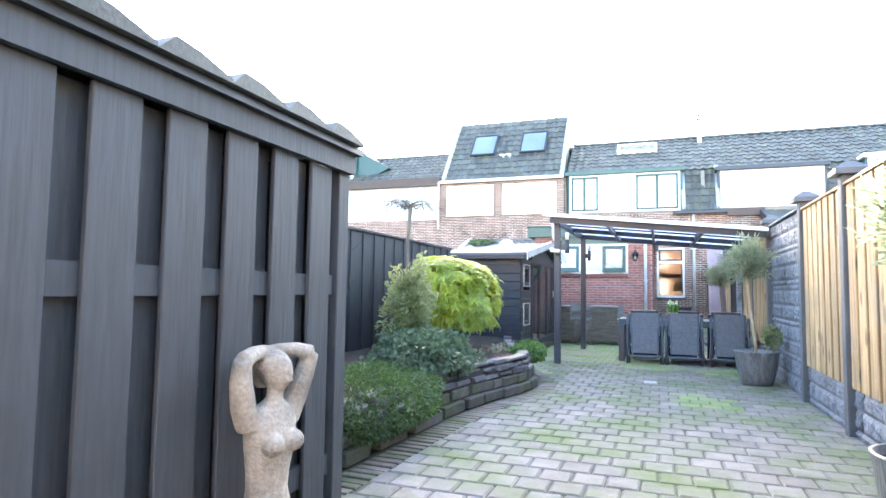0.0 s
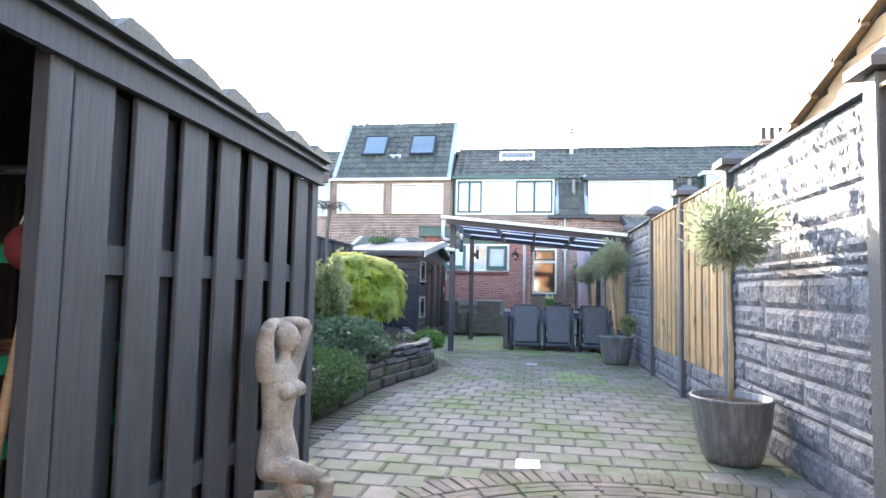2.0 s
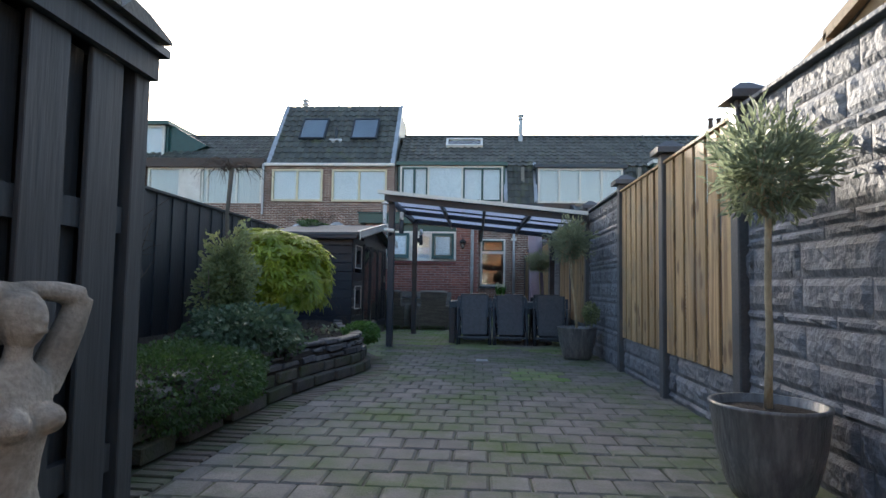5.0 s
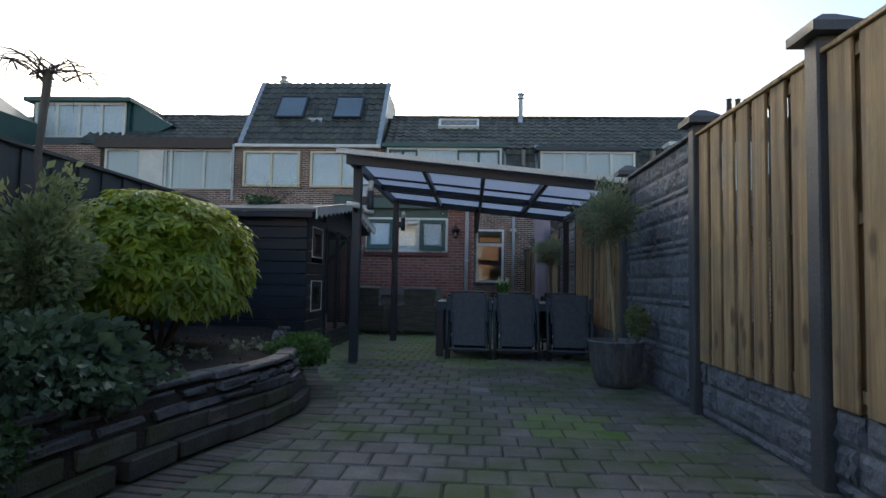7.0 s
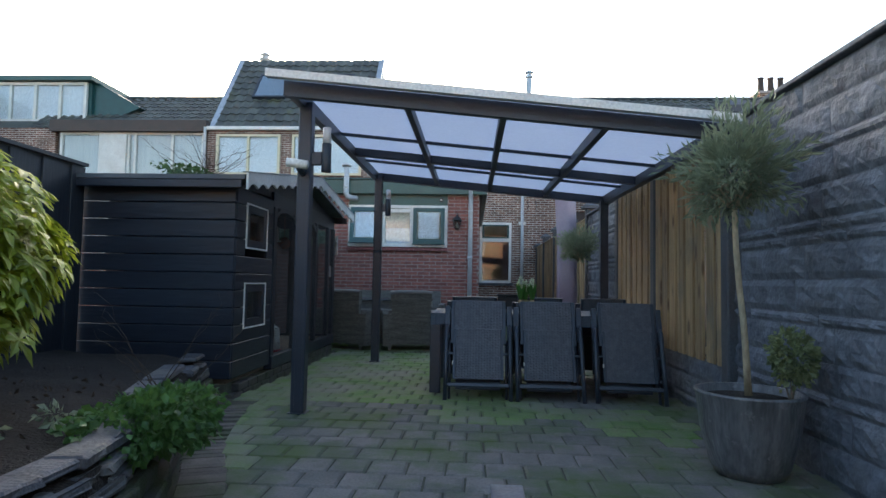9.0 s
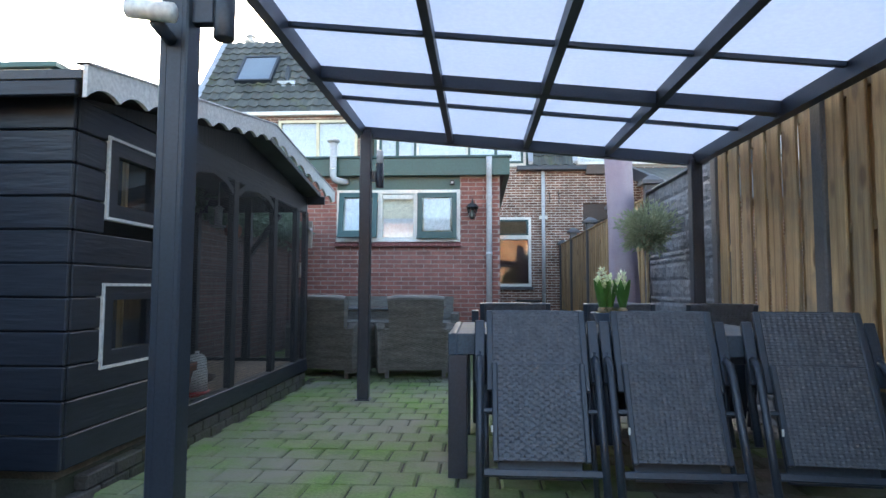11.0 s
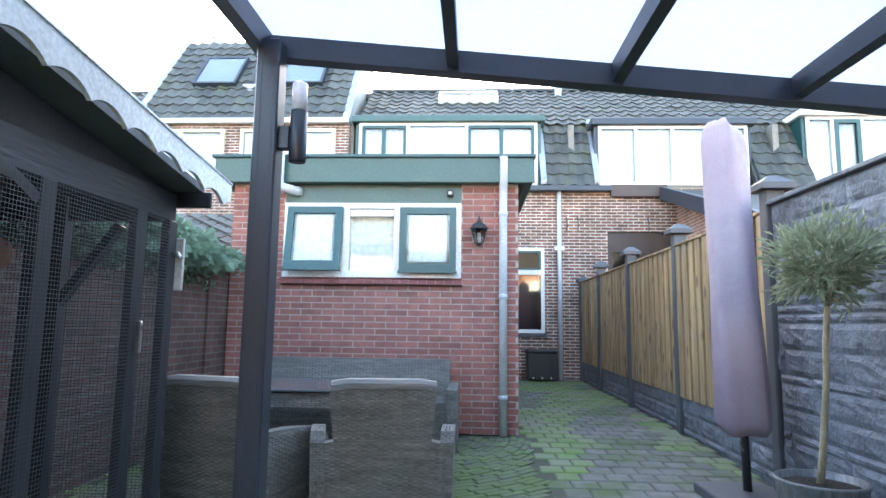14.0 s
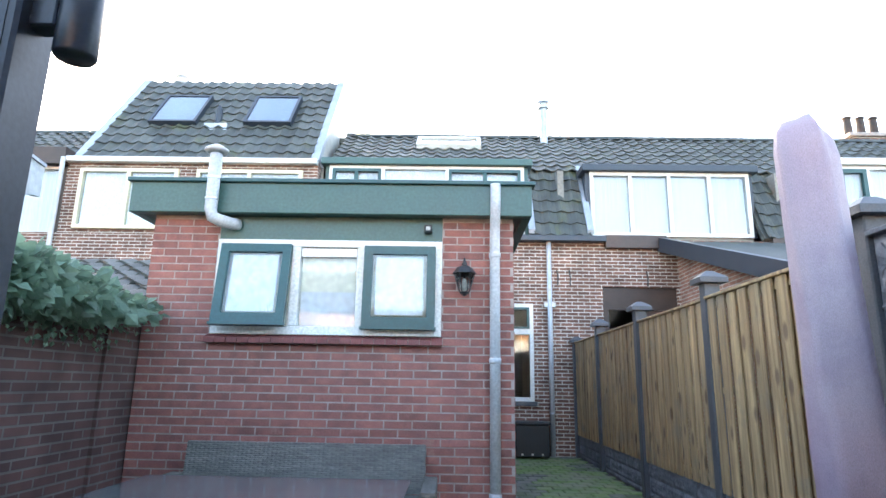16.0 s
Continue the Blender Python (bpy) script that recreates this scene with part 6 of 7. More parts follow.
        for y in (0.02, 0.58):
            boxes("foot", [(sx * 0.29 - 0.02, y + 0.05, 0, sx * 0.29 + 0.02, y + 0.09, 0.105)], M_wicker, t)
    woven_box("seat", t, -0.29, 0.1, 0.381, 0.29, 0.61, 0.41)
    return t


ac = armchair("grey-brown woven rattan armchair with its back to the pergola")
copy_thing(ac, pose(-0.68, 13.22, gz(13.3), 0, 0, 7))
ac.matrix_basis = pose(-1.68, 13.2, gz(13.3), 0, 0, -13)
sofa = thing("sofa", (-1.3, 15.6, 0), "grey-brown woven rattan garden bench against the brick annexe", "sofa")
mm = Matrix.Translation((0, 15.85, 0.4)) @ Matrix.Rotation(radians(-7), 4, "X") @ Matrix.Translation((0, -15.85, -0.4))
woven_box("backrest", sofa, -2.2, 15.8, 0.4, -0.42, 15.88, 0.74, m=mm)
woven_box("base", sofa, -2.22, 15.25, 0.02, -0.42, 15.8, 0.4)
for x in (-2.3, -0.42):
    woven_box("armrest", sofa, x, 15.2, -0.017, x + 0.09, 15.86, 0.52)
rt = thing("coffee_table", (-1.25, 14.6, 0), "high rattan garden table with a grey glass top", "table")
woven_box("apron", rt, -2.02, 14.1, 0.5, -0.5, 14.95, 0.6)
boxes("top", [(-2.05, 14.07, 0.61, -0.47, 14.98, 0.628)], M_gtop, rt, bevel=0.004)
for x in (-1.98, -0.62):
    for y in (14.14, 14.82):
        boxes("leg", [(x, y, gz(y), x + 0.08, y + 0.08, 0.5)], M_wicker, rt, bevel=0.006)

# ---- fixtures on the posts and walls ----
for x, y, z, lab in ((-0.875, 12.12, 1.7, "cylindrical wall lamp with an opal top on the rear pergola post"), (-0.87, 9.08, 1.66, "cylindrical wall lamp with an opal top on the front pergola post")):
    lp = thing("wall_lamp", (x, y, z), lab, "lamp", "pergola lamps")
    bm = bmesh.new()
    lathe(bm, [(0.03, 0), (0.033, 0.005), (0.033, 0.2), (0.03, 0.203)], (x, y, z), 20)
    part("body", bm, M_alu, lp, smooth=True)
    bm = bmesh.new()
    lathe(bm, [(0.029, 0.203), (0.029, 0.312), (0.02, 0.318)], (x, y, z), 20)
    part("diffuser", bm, M_opal, lp, smooth=True)
    boxes("bracket", [(x - 0.105, y - 0.02, z + 0.05, x - 0.03, y + 0.02, z + 0.14)], M_alu, lp, bevel=0.003)
sc = thing("security_camera", (-1.02, 8.95, 1.6), "white bullet security camera on the front pergola post", "camera")
bm = bmesh.new()
tube(bm, [(-1.1, 8.93, 1.7), (-0.96, 8.93, 1.68)], 0.03, 14)
part("housing", bm, M_white, sc, smooth=True)
bm = bmesh.new()
tube(bm, [(-1.02, 9.03, 1.64), (-1.02, 8.94, 1.66)], 0.02, 12)
part("mount", bm, M_alu, sc, smooth=True)
lt = thing("wall_lantern", (-0.14, 15.93, 1.85), "black lantern wall lamp on the red brick annexe", "lamp")
bm = bmesh.new()
lathe(bm, [(0.012, 0.03), (0.035, 0.05), (0.04, 0.06)], (-0.14, 15.93, 1.85), 6)
lathe(bm, [(0.1, 0.21), (0.06, 0.26), (0.02, 0.28), (0.02, 0.295), (0.004, 0.33)], (-0.14, 15.93, 1.85), 6)
for k in range(6):
    a = math.tau * k / 6
    tube(bm, [(-0.14 + 0.04 * math.cos(a), 15.93 + 0.04 * math.sin(a), 1.91), (-0.14 + 0.085 * math.cos(a), 15.93 + 0.085 * math.sin(a), 2.065)], 0.005, 4)
part("frame", bm, M_black, lt)
bm = bmesh.new()
lathe(bm, [(0.037, 0.06), (0.08, 0.21)], (-0.14, 15.93, 1.85), 6)
part("glass", bm, M_glass, lt)
bm = bmesh.new()
tube(bm, [(-0.14, 16.015, 2.0), (-0.14, 15.99, 2.2), (-0.14, 15.95, 2.19), (-0.14, 15.93, 2.15)], 0.008, 6)
part("arm", bm, M_black, lt)
bm = bmesh.new()
lathe(bm, [(0.018, 0.07), (0.025, 0.12), (0.015, 0.17)], (-0.14, 15.93, 1.85), 10)
part("bulb", bm, M_offwhite, lt, smooth=True)
fl = thing("floodlight", (-0.44, 15.98, 2.41), "small black wall floodlight under the green fascia", "lamp")
boxes("housing", [(-0.475, 15.95, 2.41, -0.41, 16.02, 2.475)], M_black, fl, bevel=0.006)
boxes("lens", [(-0.46, 15.945, 2.425, -0.425, 15.949, 2.455)], M_offwhite, fl)


def downpipe(x, y, z0, pts, r, label, collars=()):
    t = thing("downpipe", (x, y, z0), label, "pipe", "downpipes")
    bm = bmesh.new()
    tube(bm, pts, r, 14)
    part("pipe", bm, M_pvc, t, smooth=True)
    for c in collars:
        bm = bmesh.new()
        lathe(bm, [(r + 0.001, 0), (r + 0.006, 0.004), (r + 0.006, 0.04), (r + 0.001, 0.044)], (x, y, c), 14)
        part("collar", bm, M_pvc, t, smooth=True)
    return t


downpipe(0.107, 15.955, 0, [(0.107, 15.865, 2.8), (0.107, 15.865, 2.62), (0.107, 15.88, 2.56), (0.107, 15.94, 2.47), (0.107, 15.955, 2.4), (0.107, 15.955, 0.0)], 0.042, "grey downpipe on the red brick annexe", (2.2, 1.35, 0.35))
downpipe(1.56, 21.98, 0, [(1.56, 21.98, 3.85), (1.56, 21.98, 0)], 0.045, "pale grey downpipe on the brown brick house", (2.9, 1.9, 0.7))
vp = thing("flue", (-2.21, 15.83, 2.4), "white-grey flue pipe with a conical cap in front of the fascia", "flue")
bm = bmesh.new()
tube(bm, [(-2.05, 16.02, 2.47), (-2.08, 15.96, 2.46), (-2.14, 15.85, 2.46), (-2.19, 15.82, 2.48), (-2.21, 15.82, 2.54), (-2.21, 15.82, 3.02)], 0.05, 16)
part("pipe", bm, M_pvc, vp, smooth=True)
bm = bmesh.new()
lathe(bm, [(0.055, 0), (0.095, 0.01), (0.095, 0.03), (0.05, 0.06), (0.02, 0.075)], (-2.21, 15.82, 3.03), 16)
part("cap", bm, M_pvc, vp, smooth=True)
for z in (2.62, 2.8):
    bm = bmesh.new()
    lathe(bm, [(0.051, 0), (0.055, 0.004), (0.055, 0.02), (0.051, 0.024)], (-2.21, 15.82, z), 16)
    part("clamp", bm, M_steel, vp)
bm = bmesh.new()
x = BX0 - 0.02
sill = thing("window_sill", (-1.26, 16, 1.49), "dark red brick sill laid on edge under the white window", "sill")
n = 21
for i in range(n):
    a = BX0 - 0.03 + (BX1 - BX0 + 0.045) * i / n
    b = BX0 - 0.03 + (BX1 - BX0 + 0.045) * (i + 1) / n
    bm = bmesh.new()
    prism(bm, [(15.955, 1.485), (15.955, 1.525), (16.02, 1.552), (16.02, 1.485)], "x", a + 0.003, b - 0.003)
    part("brick", bm, M_sillb, sill)
boxes("bed", [(BX0, 15.975, 1.487, BX1, 16.02, 1.53)], M_mortar, sill)
sb = thing("storage_box", (1.15, 21.75, 0), "black plastic storage box by the brick wall", "box")
boxes("body", [(0.87, 21.6, 0.03, 1.44, 21.95, 0.55)], M_black, sb, bevel=0.015)
boxes("lid", [(0.85, 21.58, 0.552, 1.46, 21.97, 0.6)], M_black, sb, bevel=0.012)
for x in (0.98, 1.15, 1.32):
    bm = bmesh.new()
    tube(bm, [(x, 21.59, 0.07), (x, 21.6, 0.07)], 0.02, 12)
    part("foot_cap", bm, M_offwhite, sb)
boxes("vent_grate", [(0.5, 21.93, 0.0, 0.85, 22.04, 0.01)], M_alu, None, kind="structure", label="grey metal drain grate")
an = thing("wall_anchors", (1.7, 22.0, 3.0), "black wrought iron wall anchors on brown brick", "wall anchor")
for x, z in ((1.72, 3.15), (1.95, 3.15), (3.38, 3.15)):
    bm = bmesh.new()
    tube(bm, [(x, 22.03, z - 0.14), (x + 0.01, 22.02, z), (x - 0.01, 22.03, z + 0.14)], 0.012, 6)
    part("anchor", bm, M_black, an)
pb = boxes("pipe_bracket", [(1.46, 21.95, 2.6, 1.66, 22.045, 2.68)], M_white, None)
tagged(pb, "white bracket box on the rear downpipe", "box")

# closed parasol in its cover
pr = thing("parasol", (1.6, 14.1, 0), "closed parasol in a faded purple cover beside the fence", "parasol")
bm = bmesh.new()
prof = [(0.13, 0.39), (0.17, 0.46), (0.165, 0.9), (0.15, 1.4), (0.148, 2.0), (0.145, 2.35), (0.13, 2.45), (0.09, 2.51), (0.03, 2.525)]
sides = 28
rings = []
for r, z in prof:
    ring = []
    for k in range(sides):
        a = math.tau * k / sides
        rr = r * (1 + 0.09 * math.sin(5 * a + z * 1.3) + 0.05 * math.sin(9 * a + 2.0 + z * 3))
        lean_ = (z - 0.4) * -0.035
        ring.append(bm.verts.new((1.625 + lean_ + rr * math.cos(a), 14.1 + rr * 0.85 * math.sin(a), z + 0.03 * (math.cos(a) < 0) * (z > 2.3) + 0.012 * math.sin(3 * a))))
    rings.append(ring)
for a, b in zip(rings, rings[1:]):
    for k in range(sides):
        bm.faces.new((a[k], a[(k + 1) % sides], b[(k + 1) % sides], b[k]))
bm.faces.new(rings[0][::-1])
bm.faces.new(rings[-1])
part("cover", bm, M_purple, pr, smooth=True)
bm = bmesh.new()
tube(bm, [(1.62, 14.1, 0.02), (1.61, 14.1, 0.5)], 0.028, 12)
part("pole", bm, M_black, pr, smooth=True)
boxes("base", [(1.35, 13.87, gz(14.1), 1.83, 14.33, 0.03)], M_post, pr, bevel=0.01)
bm = bmesh.new()
tube(bm, [(1.58, 14.05, 0.45), (1.55, 14.02, 0.34), (1.56, 14.0, 0.3)], 0.004, 5)
part("cord", bm, M_bark, pr)

# satellite dish on the aviary roof
sd = thing("satellite_dish", (-2.6, 13.2, 1.77), "grey satellite dish on the garden wall", "dish")
bm = bmesh.new()
lathe(bm, [(0.02, 0.0), (0.12, 0.02), (0.2, 0.06), (0.21, 0.065), (0.12, 0.03), (0.02, 0.01)], (0, 0, 0), 20)
bm.transform(Matrix.Translation((-2.85, 13.2, 2.05)) @ Matrix.Rotation(radians(70), 4, "X"))
part("bowl", bm, M_pvc, sd, smooth=True)
bm = bmesh.new()
tube(bm, [(-2.87, 13.25, 1.77), (-2.87, 13.25, 2.05)], 0.02, 8)
part("mast", bm, M_pvc, sd)

# ---- statue ----
bm = bmesh.new()


def blob(bm, pts, sides=16):
    """Stacked ovals: (x, y, z, half width along x, half width along y)."""
    rings = [[bm.verts.new((x + a * math.cos(math.tau * k / sides), y + b * math.sin(math.tau * k / sides), z)) for k in range(sides)] for x, y, z, a, b in pts]
    for p, q in zip(rings, rings[1:]):
        for k in range(sides):
            bm.faces.new((p[k], p[(k + 1) % sides], q[(k + 1) % sides], q[k]))
    bm.faces.new(rings[0][::-1])
    bm.faces.new(rings[-1])


blob(bm, [(0.0, 0, 0.2, 0.075, 0.08), (0.0, 0, 0.26, 0.085, 0.1), (0.0, 0, 0.32, 0.08, 0.098), (-0.005, 0, 0.38, 0.068, 0.085), (-0.01, 0, 0.44, 0.058, 0.074), (-0.008, 0, 0.5, 0.06, 0.078),
          (-0.005, 0, 0.57, 0.068, 0.09), (-0.005, 0, 0.63, 0.066, 0.1), (-0.008, 0, 0.68, 0.055, 0.1), (0.0, 0, 0.71, 0.04, 0.06), (0.01, 0, 0.73, 0.027, 0.03), (0.018, 0, 0.78, 0.026, 0.028)])
for sy in (-1, 1):
    bmesh.ops.create_uvsphere(bm, u_segments=14, v_segments=10, radius=0.036, matrix=Matrix.Translation((0.05, sy * 0.045, 0.595)) @ Matrix.Diagonal((1.15, 1, 1, 1)))
    tube(bm, [(-0.012, sy * 0.085, 0.65), (-0.006, sy * 0.118, 0.72), (0.008, sy * 0.145, 0.8), (0.024, sy * 0.158, 0.872)], [0.042, 0.04, 0.035, 0.028], 12)
    tube(bm, [(0.024, sy * 0.156, 0.868), (0.006, sy * 0.1, 0.882), (-0.012, sy * 0.04, 0.886), (-0.02, -sy * 0.04, 0.882)], [0.029, 0.026, 0.022, 0.018], 12)
bmesh.ops.create_uvsphere(bm, u_segments=18, v_segments=14, radius=0.055, matrix=Matrix.Translation((0.018, 0, 0.82)) @ Matrix.Diagonal((1.0, 0.8, 1.22, 1)))
bmesh.ops.create_uvsphere(bm, u_segments=16, v_segments=12, radius=0.06, matrix=Matrix.Translation((-0.005, 0, 0.84)) @ Matrix.Diagonal((1.0, 0.92, 0.85, 1)))
blob(bm, [(0.068, 0, 0.79, 0.012, 0.02), (0.072, 0, 0.798, 0.01, 0.014), (0.068, 0, 0.802, 0.01, 0.014)], 8)
blob(bm, [(0.072, 0, 0.81, 0.014, 0.01), (0.076, 0, 0.818, 0.01, 0.007), (0.068, 0, 0.84, 0.007, 0.006)], 8)
tube(bm, [(-0.03, 0, 0.86), (-0.05, 0.0, 0.82), (-0.045, 0.0, 0.76)], [0.045, 0.04, 0.02], 10)
tube(bm, [(0.0, -0.05, 0.27), (0.12, -0.06, 0.265), (0.24, -0.06, 0.25)], [0.066, 0.056, 0.042], 14)
tube(bm, [(0.24, -0.06, 0.255), (0.235, -0.06, 0.15), (0.21, -0.06, 0.03)], [0.042, 0.036, 0.026], 12)
tube(bm, [(0.2, -0.06, 0.02), (0.26, -0.06, 0.02), (0.3, -0.06, 0.015)], [0.028, 0.024, 0.014], 10)
tube(bm, [(0.0, 0.05, 0.24), (0.04, 0.055, 0.13), (0.07, 0.055, 0.06)], [0.062, 0.05, 0.04], 12)
tube(bm, [(0.07, 0.055, 0.05), (-0.06, 0.055, 0.045), (-0.18, 0.055, 0.035)], [0.042, 0.038, 0.022], 12)
box(bm, -0.2, -0.13, -0.03, 0.34, 0.13, 0.03)
bm.transform(Matrix.Diagonal((1.08, 0.98, 1, 1)))
bm.transform(Matrix.Rotation(radians(-9), 4, "Z") @ Matrix.Scale(1.04, 4))
for v in bm.verts:
    v.co.z -= 0.09
    if v.co.z < 0.2:
        v.co.z = -0.03 + (v.co.z + 0.122) * 0.714
me = bpy.data.meshes.new("statue")
bm.to_mesh(me)
bm.free()
me.materials.append(M_statue)
st = tagged(new("statue", me), "weathered cast stone statue of a kneeling nude with raised arms", "statue")
st.location = (-0.81, 1.77, 0.03)
rm = st.modifiers.new("join", "REMESH")
rm.mode, rm.voxel_size, rm.use_smooth_shade = "VOXEL", 0.0065, True
sm = st.modifiers.new("smooth", "SMOOTH")
sm.factor, sm.iterations = 0.5, 4

# ---- shed contents, seen through its open end ----
rk = thing("shelf_rack", (-1.55, 1.1, 0), "green metal shelf rack with clutter in the shed", "shelf")
for z in (0.5, 0.76, 1.1):
    boxes("shelf", [(-1.95, 0.75, z, -1.3, 1.5, z + 0.012)], M_wood, rk)
    boxes("shelf_beam", [(-1.3, 0.72, z - 0.02, -1.275, 1.52, z + 0.035), (-1.95, 0.7, z - 0.02, -1.3, 0.72, z + 0.035)], M_greenm, rk)
for x, y in ((-1.3, 0.72), (-1.3, 1.5), (-1.95, 0.72), (-1.95, 1.5)):
    boxes("upright", [(x - 0.015, y - 0.015, 0, x + 0.015, y + 0.015, 1.45)], M_black, rk)
br = thing("broom", (-1.2, 0.6, 0), "wooden broom handle leaning inside the shed", "broom")
bm = bmesh.new()
tube(bm, [(-1.18, 0.62, 0.02), (-1.12, 0.66, 0.75), (-1.07, 0.7, 1.28)], 0.014, 8)
part("handle", bm, M_tan, br, smooth=True)
boxes("head", [(-1.32, 0.58, 0.0, -1.05, 0.66, 0.08)], M_brownp, br, bevel=0.01)
bg = thing("bag", (-1.25, 0.95, 0.95), "dark red bag hanging inside the shed", "bag")
bm = bmesh.new()
bmesh.ops.create_uvsphere(bm, u_segments=14, v_segments=10, radius=0.1, matrix=Matrix.Translation((-1.25, 0.85, 1.13)) @ Matrix.Diagonal((0.6, 1, 0.8, 1)))
part("body", bm, M_redd, bg, smooth=True)
bm = bmesh.new()
tube(bm, [(-1.25, 0.79, 1.2), (-1.25, 0.85, 1.32), (-1.25, 0.91, 1.2)], 0.004, 5)
part("strap", bm, M_offwhite, bg)
rl = thing("pipe_roll", (-1.3, 1.0, 1.45), "grey metal bar across the shed opening", "bar")
bm = bmesh.new()
tube(bm, [(-1.6, 0.75, 1.36), (-1.0, 0.75, 1.36)], 0.014, 8)
part("bar", bm, M_steel, rl)

# metal ground spots
for x, y, m_ in ((0.3, 2.8, M_steel), (0.33, 7.66, M_galv)):
    g = thing("ground_plate", (x, y, 0), "small grey metal plate set between the pavers", "ground plate", "ground plates")
    boxes("plate", [(x - 0.072, y - 0.09, -0.02, x + 0.072, y + 0.09, 0.006)], m_, g, bevel=0.003)



# ---- paving, piece by piece ----
patio = tagged(new("pavement"), "grey-brown concrete paver patio with mossy joints", kind="structure")
PW, PD = 0.19, 0.2075
FX0, FX1 = -2.8, 1.8


def paver_mesh(name, w, d, mat_, seed):
    rnd = random.Random(seed)
    bm = bmesh.new()
    z0, z1 = -0.06, 0.0
    j = [(rnd.uniform(-0.003, 0.003), rnd.uniform(-0.003, 0.003)) for _ in range(4)]
    lo = [bm.verts.new((sx * w / 2, sy * d / 2, z0)) for sx, sy in ((-1, -1), (1, -1), (1, 1), (-1, 1))]
    mid = [bm.verts.new((sx * w / 2 + jx, sy * d / 2 + jy, z1 - 0.009)) for (sx, sy), (jx, jy) in zip(((-1, -1), (1, -1), (1, 1), (-1, 1)), j)]
    top = [bm.verts.new((sx * (w / 2 - 0.011) + jx, sy * (d / 2 - 0.011) + jy, z1)) for (sx, sy), (jx, jy) in zip(((-1, -1), (1, -1), (1, 1), (-1, 1)), j)]
    for a, b in ((lo, mid), (mid, top)):
        for k in range(4):
            bm.faces.new((a[k], a[(k + 1) % 4], b[(k + 1) % 4], b[k]))
    bm.faces.new(top)
    me = bpy.data.meshes.new(name)
    bm.to_mesh(me)
    bm.free()
    me.materials.append(mat_)
    return me


pv = [paver_mesh("paver", PW - 0.009, PD - 0.009, M_paver, s) for s in range(5)]
pvm = [paver_mesh("paver", PW - 0.009, PD - 0.009, M_moss, s) for s in range(5)]
def in_fan_a(x, y):
    return (x - 0.9) ** 2 + (y - 1.0) ** 2 < 1.75 ** 2 and y < 2.75


def in_fan_b(x, y):
    return -1.72 < x < 0.35 and 12.95 < y < 15.95 and (x + 1.2) ** 2 + (y - 15.95) ** 2 < 2.9 ** 2


OUTLINE = sorted((along(k / 100)[0].y, along(k / 100)[0].x) for k in range(101))


def edge_at(y):
    """Where the bed's kerb runs at y."""
    return float(np.interp(y, [p[0] for p in OUTLINE], [p[1] for p in OUTLINE]))


rnd = random.Random(8)
joined_v, joined_f = ([], []), ([], [])
count = 0
row = 0
y = 2.887 - 24 * PD
while y < 22.0:
    x = FX0 - (row % 2) * PW / 2
    while x < fx(y) - 0.05:
        cx = x + PW / 2
        edge = edge_at(y + PD / 2) if 2.4 < y < 9.5 else -9
        inbed = cx + PW / 2 < edge + 0.25
        cut = not inbed and cx - PW / 2 < edge + 0.245
        if in_fan_a(cx, y + PD / 2) or in_fan_b(cx, y + PD / 2):
            x += PW
            continue
        inshed = cx < -1.0 and y < 2.6
        ann = -2.8 < cx < 0.3 and y > 15.95
        av = cx < -1.75 and 9.4 < y < 12.9
        if not (inbed or inshed or ann or av):
            green = 0.35 * noise.noise(Vector((cx * 1.1, y * 0.7, 3))) + 0.3 * (y > 9.5) * (cx < 0.3) + 0.15 * (y > 15.5) + 0.12 * (6 < y <= 9.5) + 0.1 * (y > 9.5) - 0.12 - 0.1 * (y < 6) > 0.08
            me = (pvm if green else pv)[rnd.randrange(5)]
            gi = 1 if green else 0
            dz, tx, ty = rnd.uniform(-0.003, 0.002), rnd.uniform(-0.006, 0.006), rnd.uniform(-0.006, 0.006)
            if 5.4 < y < 9.6 and -1.1 < cx and count < 300 and not cut:
                count += 1
                o = shared("paver", me, patio, (cx, y + PD / 2, dz + gz(y)), (tx, ty, rnd.uniform(-0.01, 0.01)))
            else:
                mm = Matrix.Translation((cx, y + PD / 2, dz + gz(y))) @ Euler((tx, ty, rnd.uniform(-0.01, 0.01))).to_matrix().to_4x4()
                b = len(joined_v[gi])
                placed = [mm @ v.co for v in me.vertices]
                if cut:
                    for p in placed:
                        p.x = max(p.x, edge_at(p.y) + 0.226)
                joined_v[gi].extend([tuple(p) for p in placed])
                joined_f[gi].extend([tuple(b + i for i in p.vertices) for p in me.polygons])
        x += PW
    y += PD
    row += 1
for gi, (m_, lab) in enumerate(((M_paver_i, "grey-brown concrete pavers with mossy joints"), (M_moss, "pavers green with algae"))):
    me = bpy.data.meshes.new("pavers")
    me.from_pydata(joined_v[gi], [], joined_f[gi])
    me.materials.append(m_)
    tagged(new("pavers", me), lab, kind="stuff").parent = patio
# clinkers: a fan at the near end, a border along the bed and a fan before the annexe
vc, fc = [], []


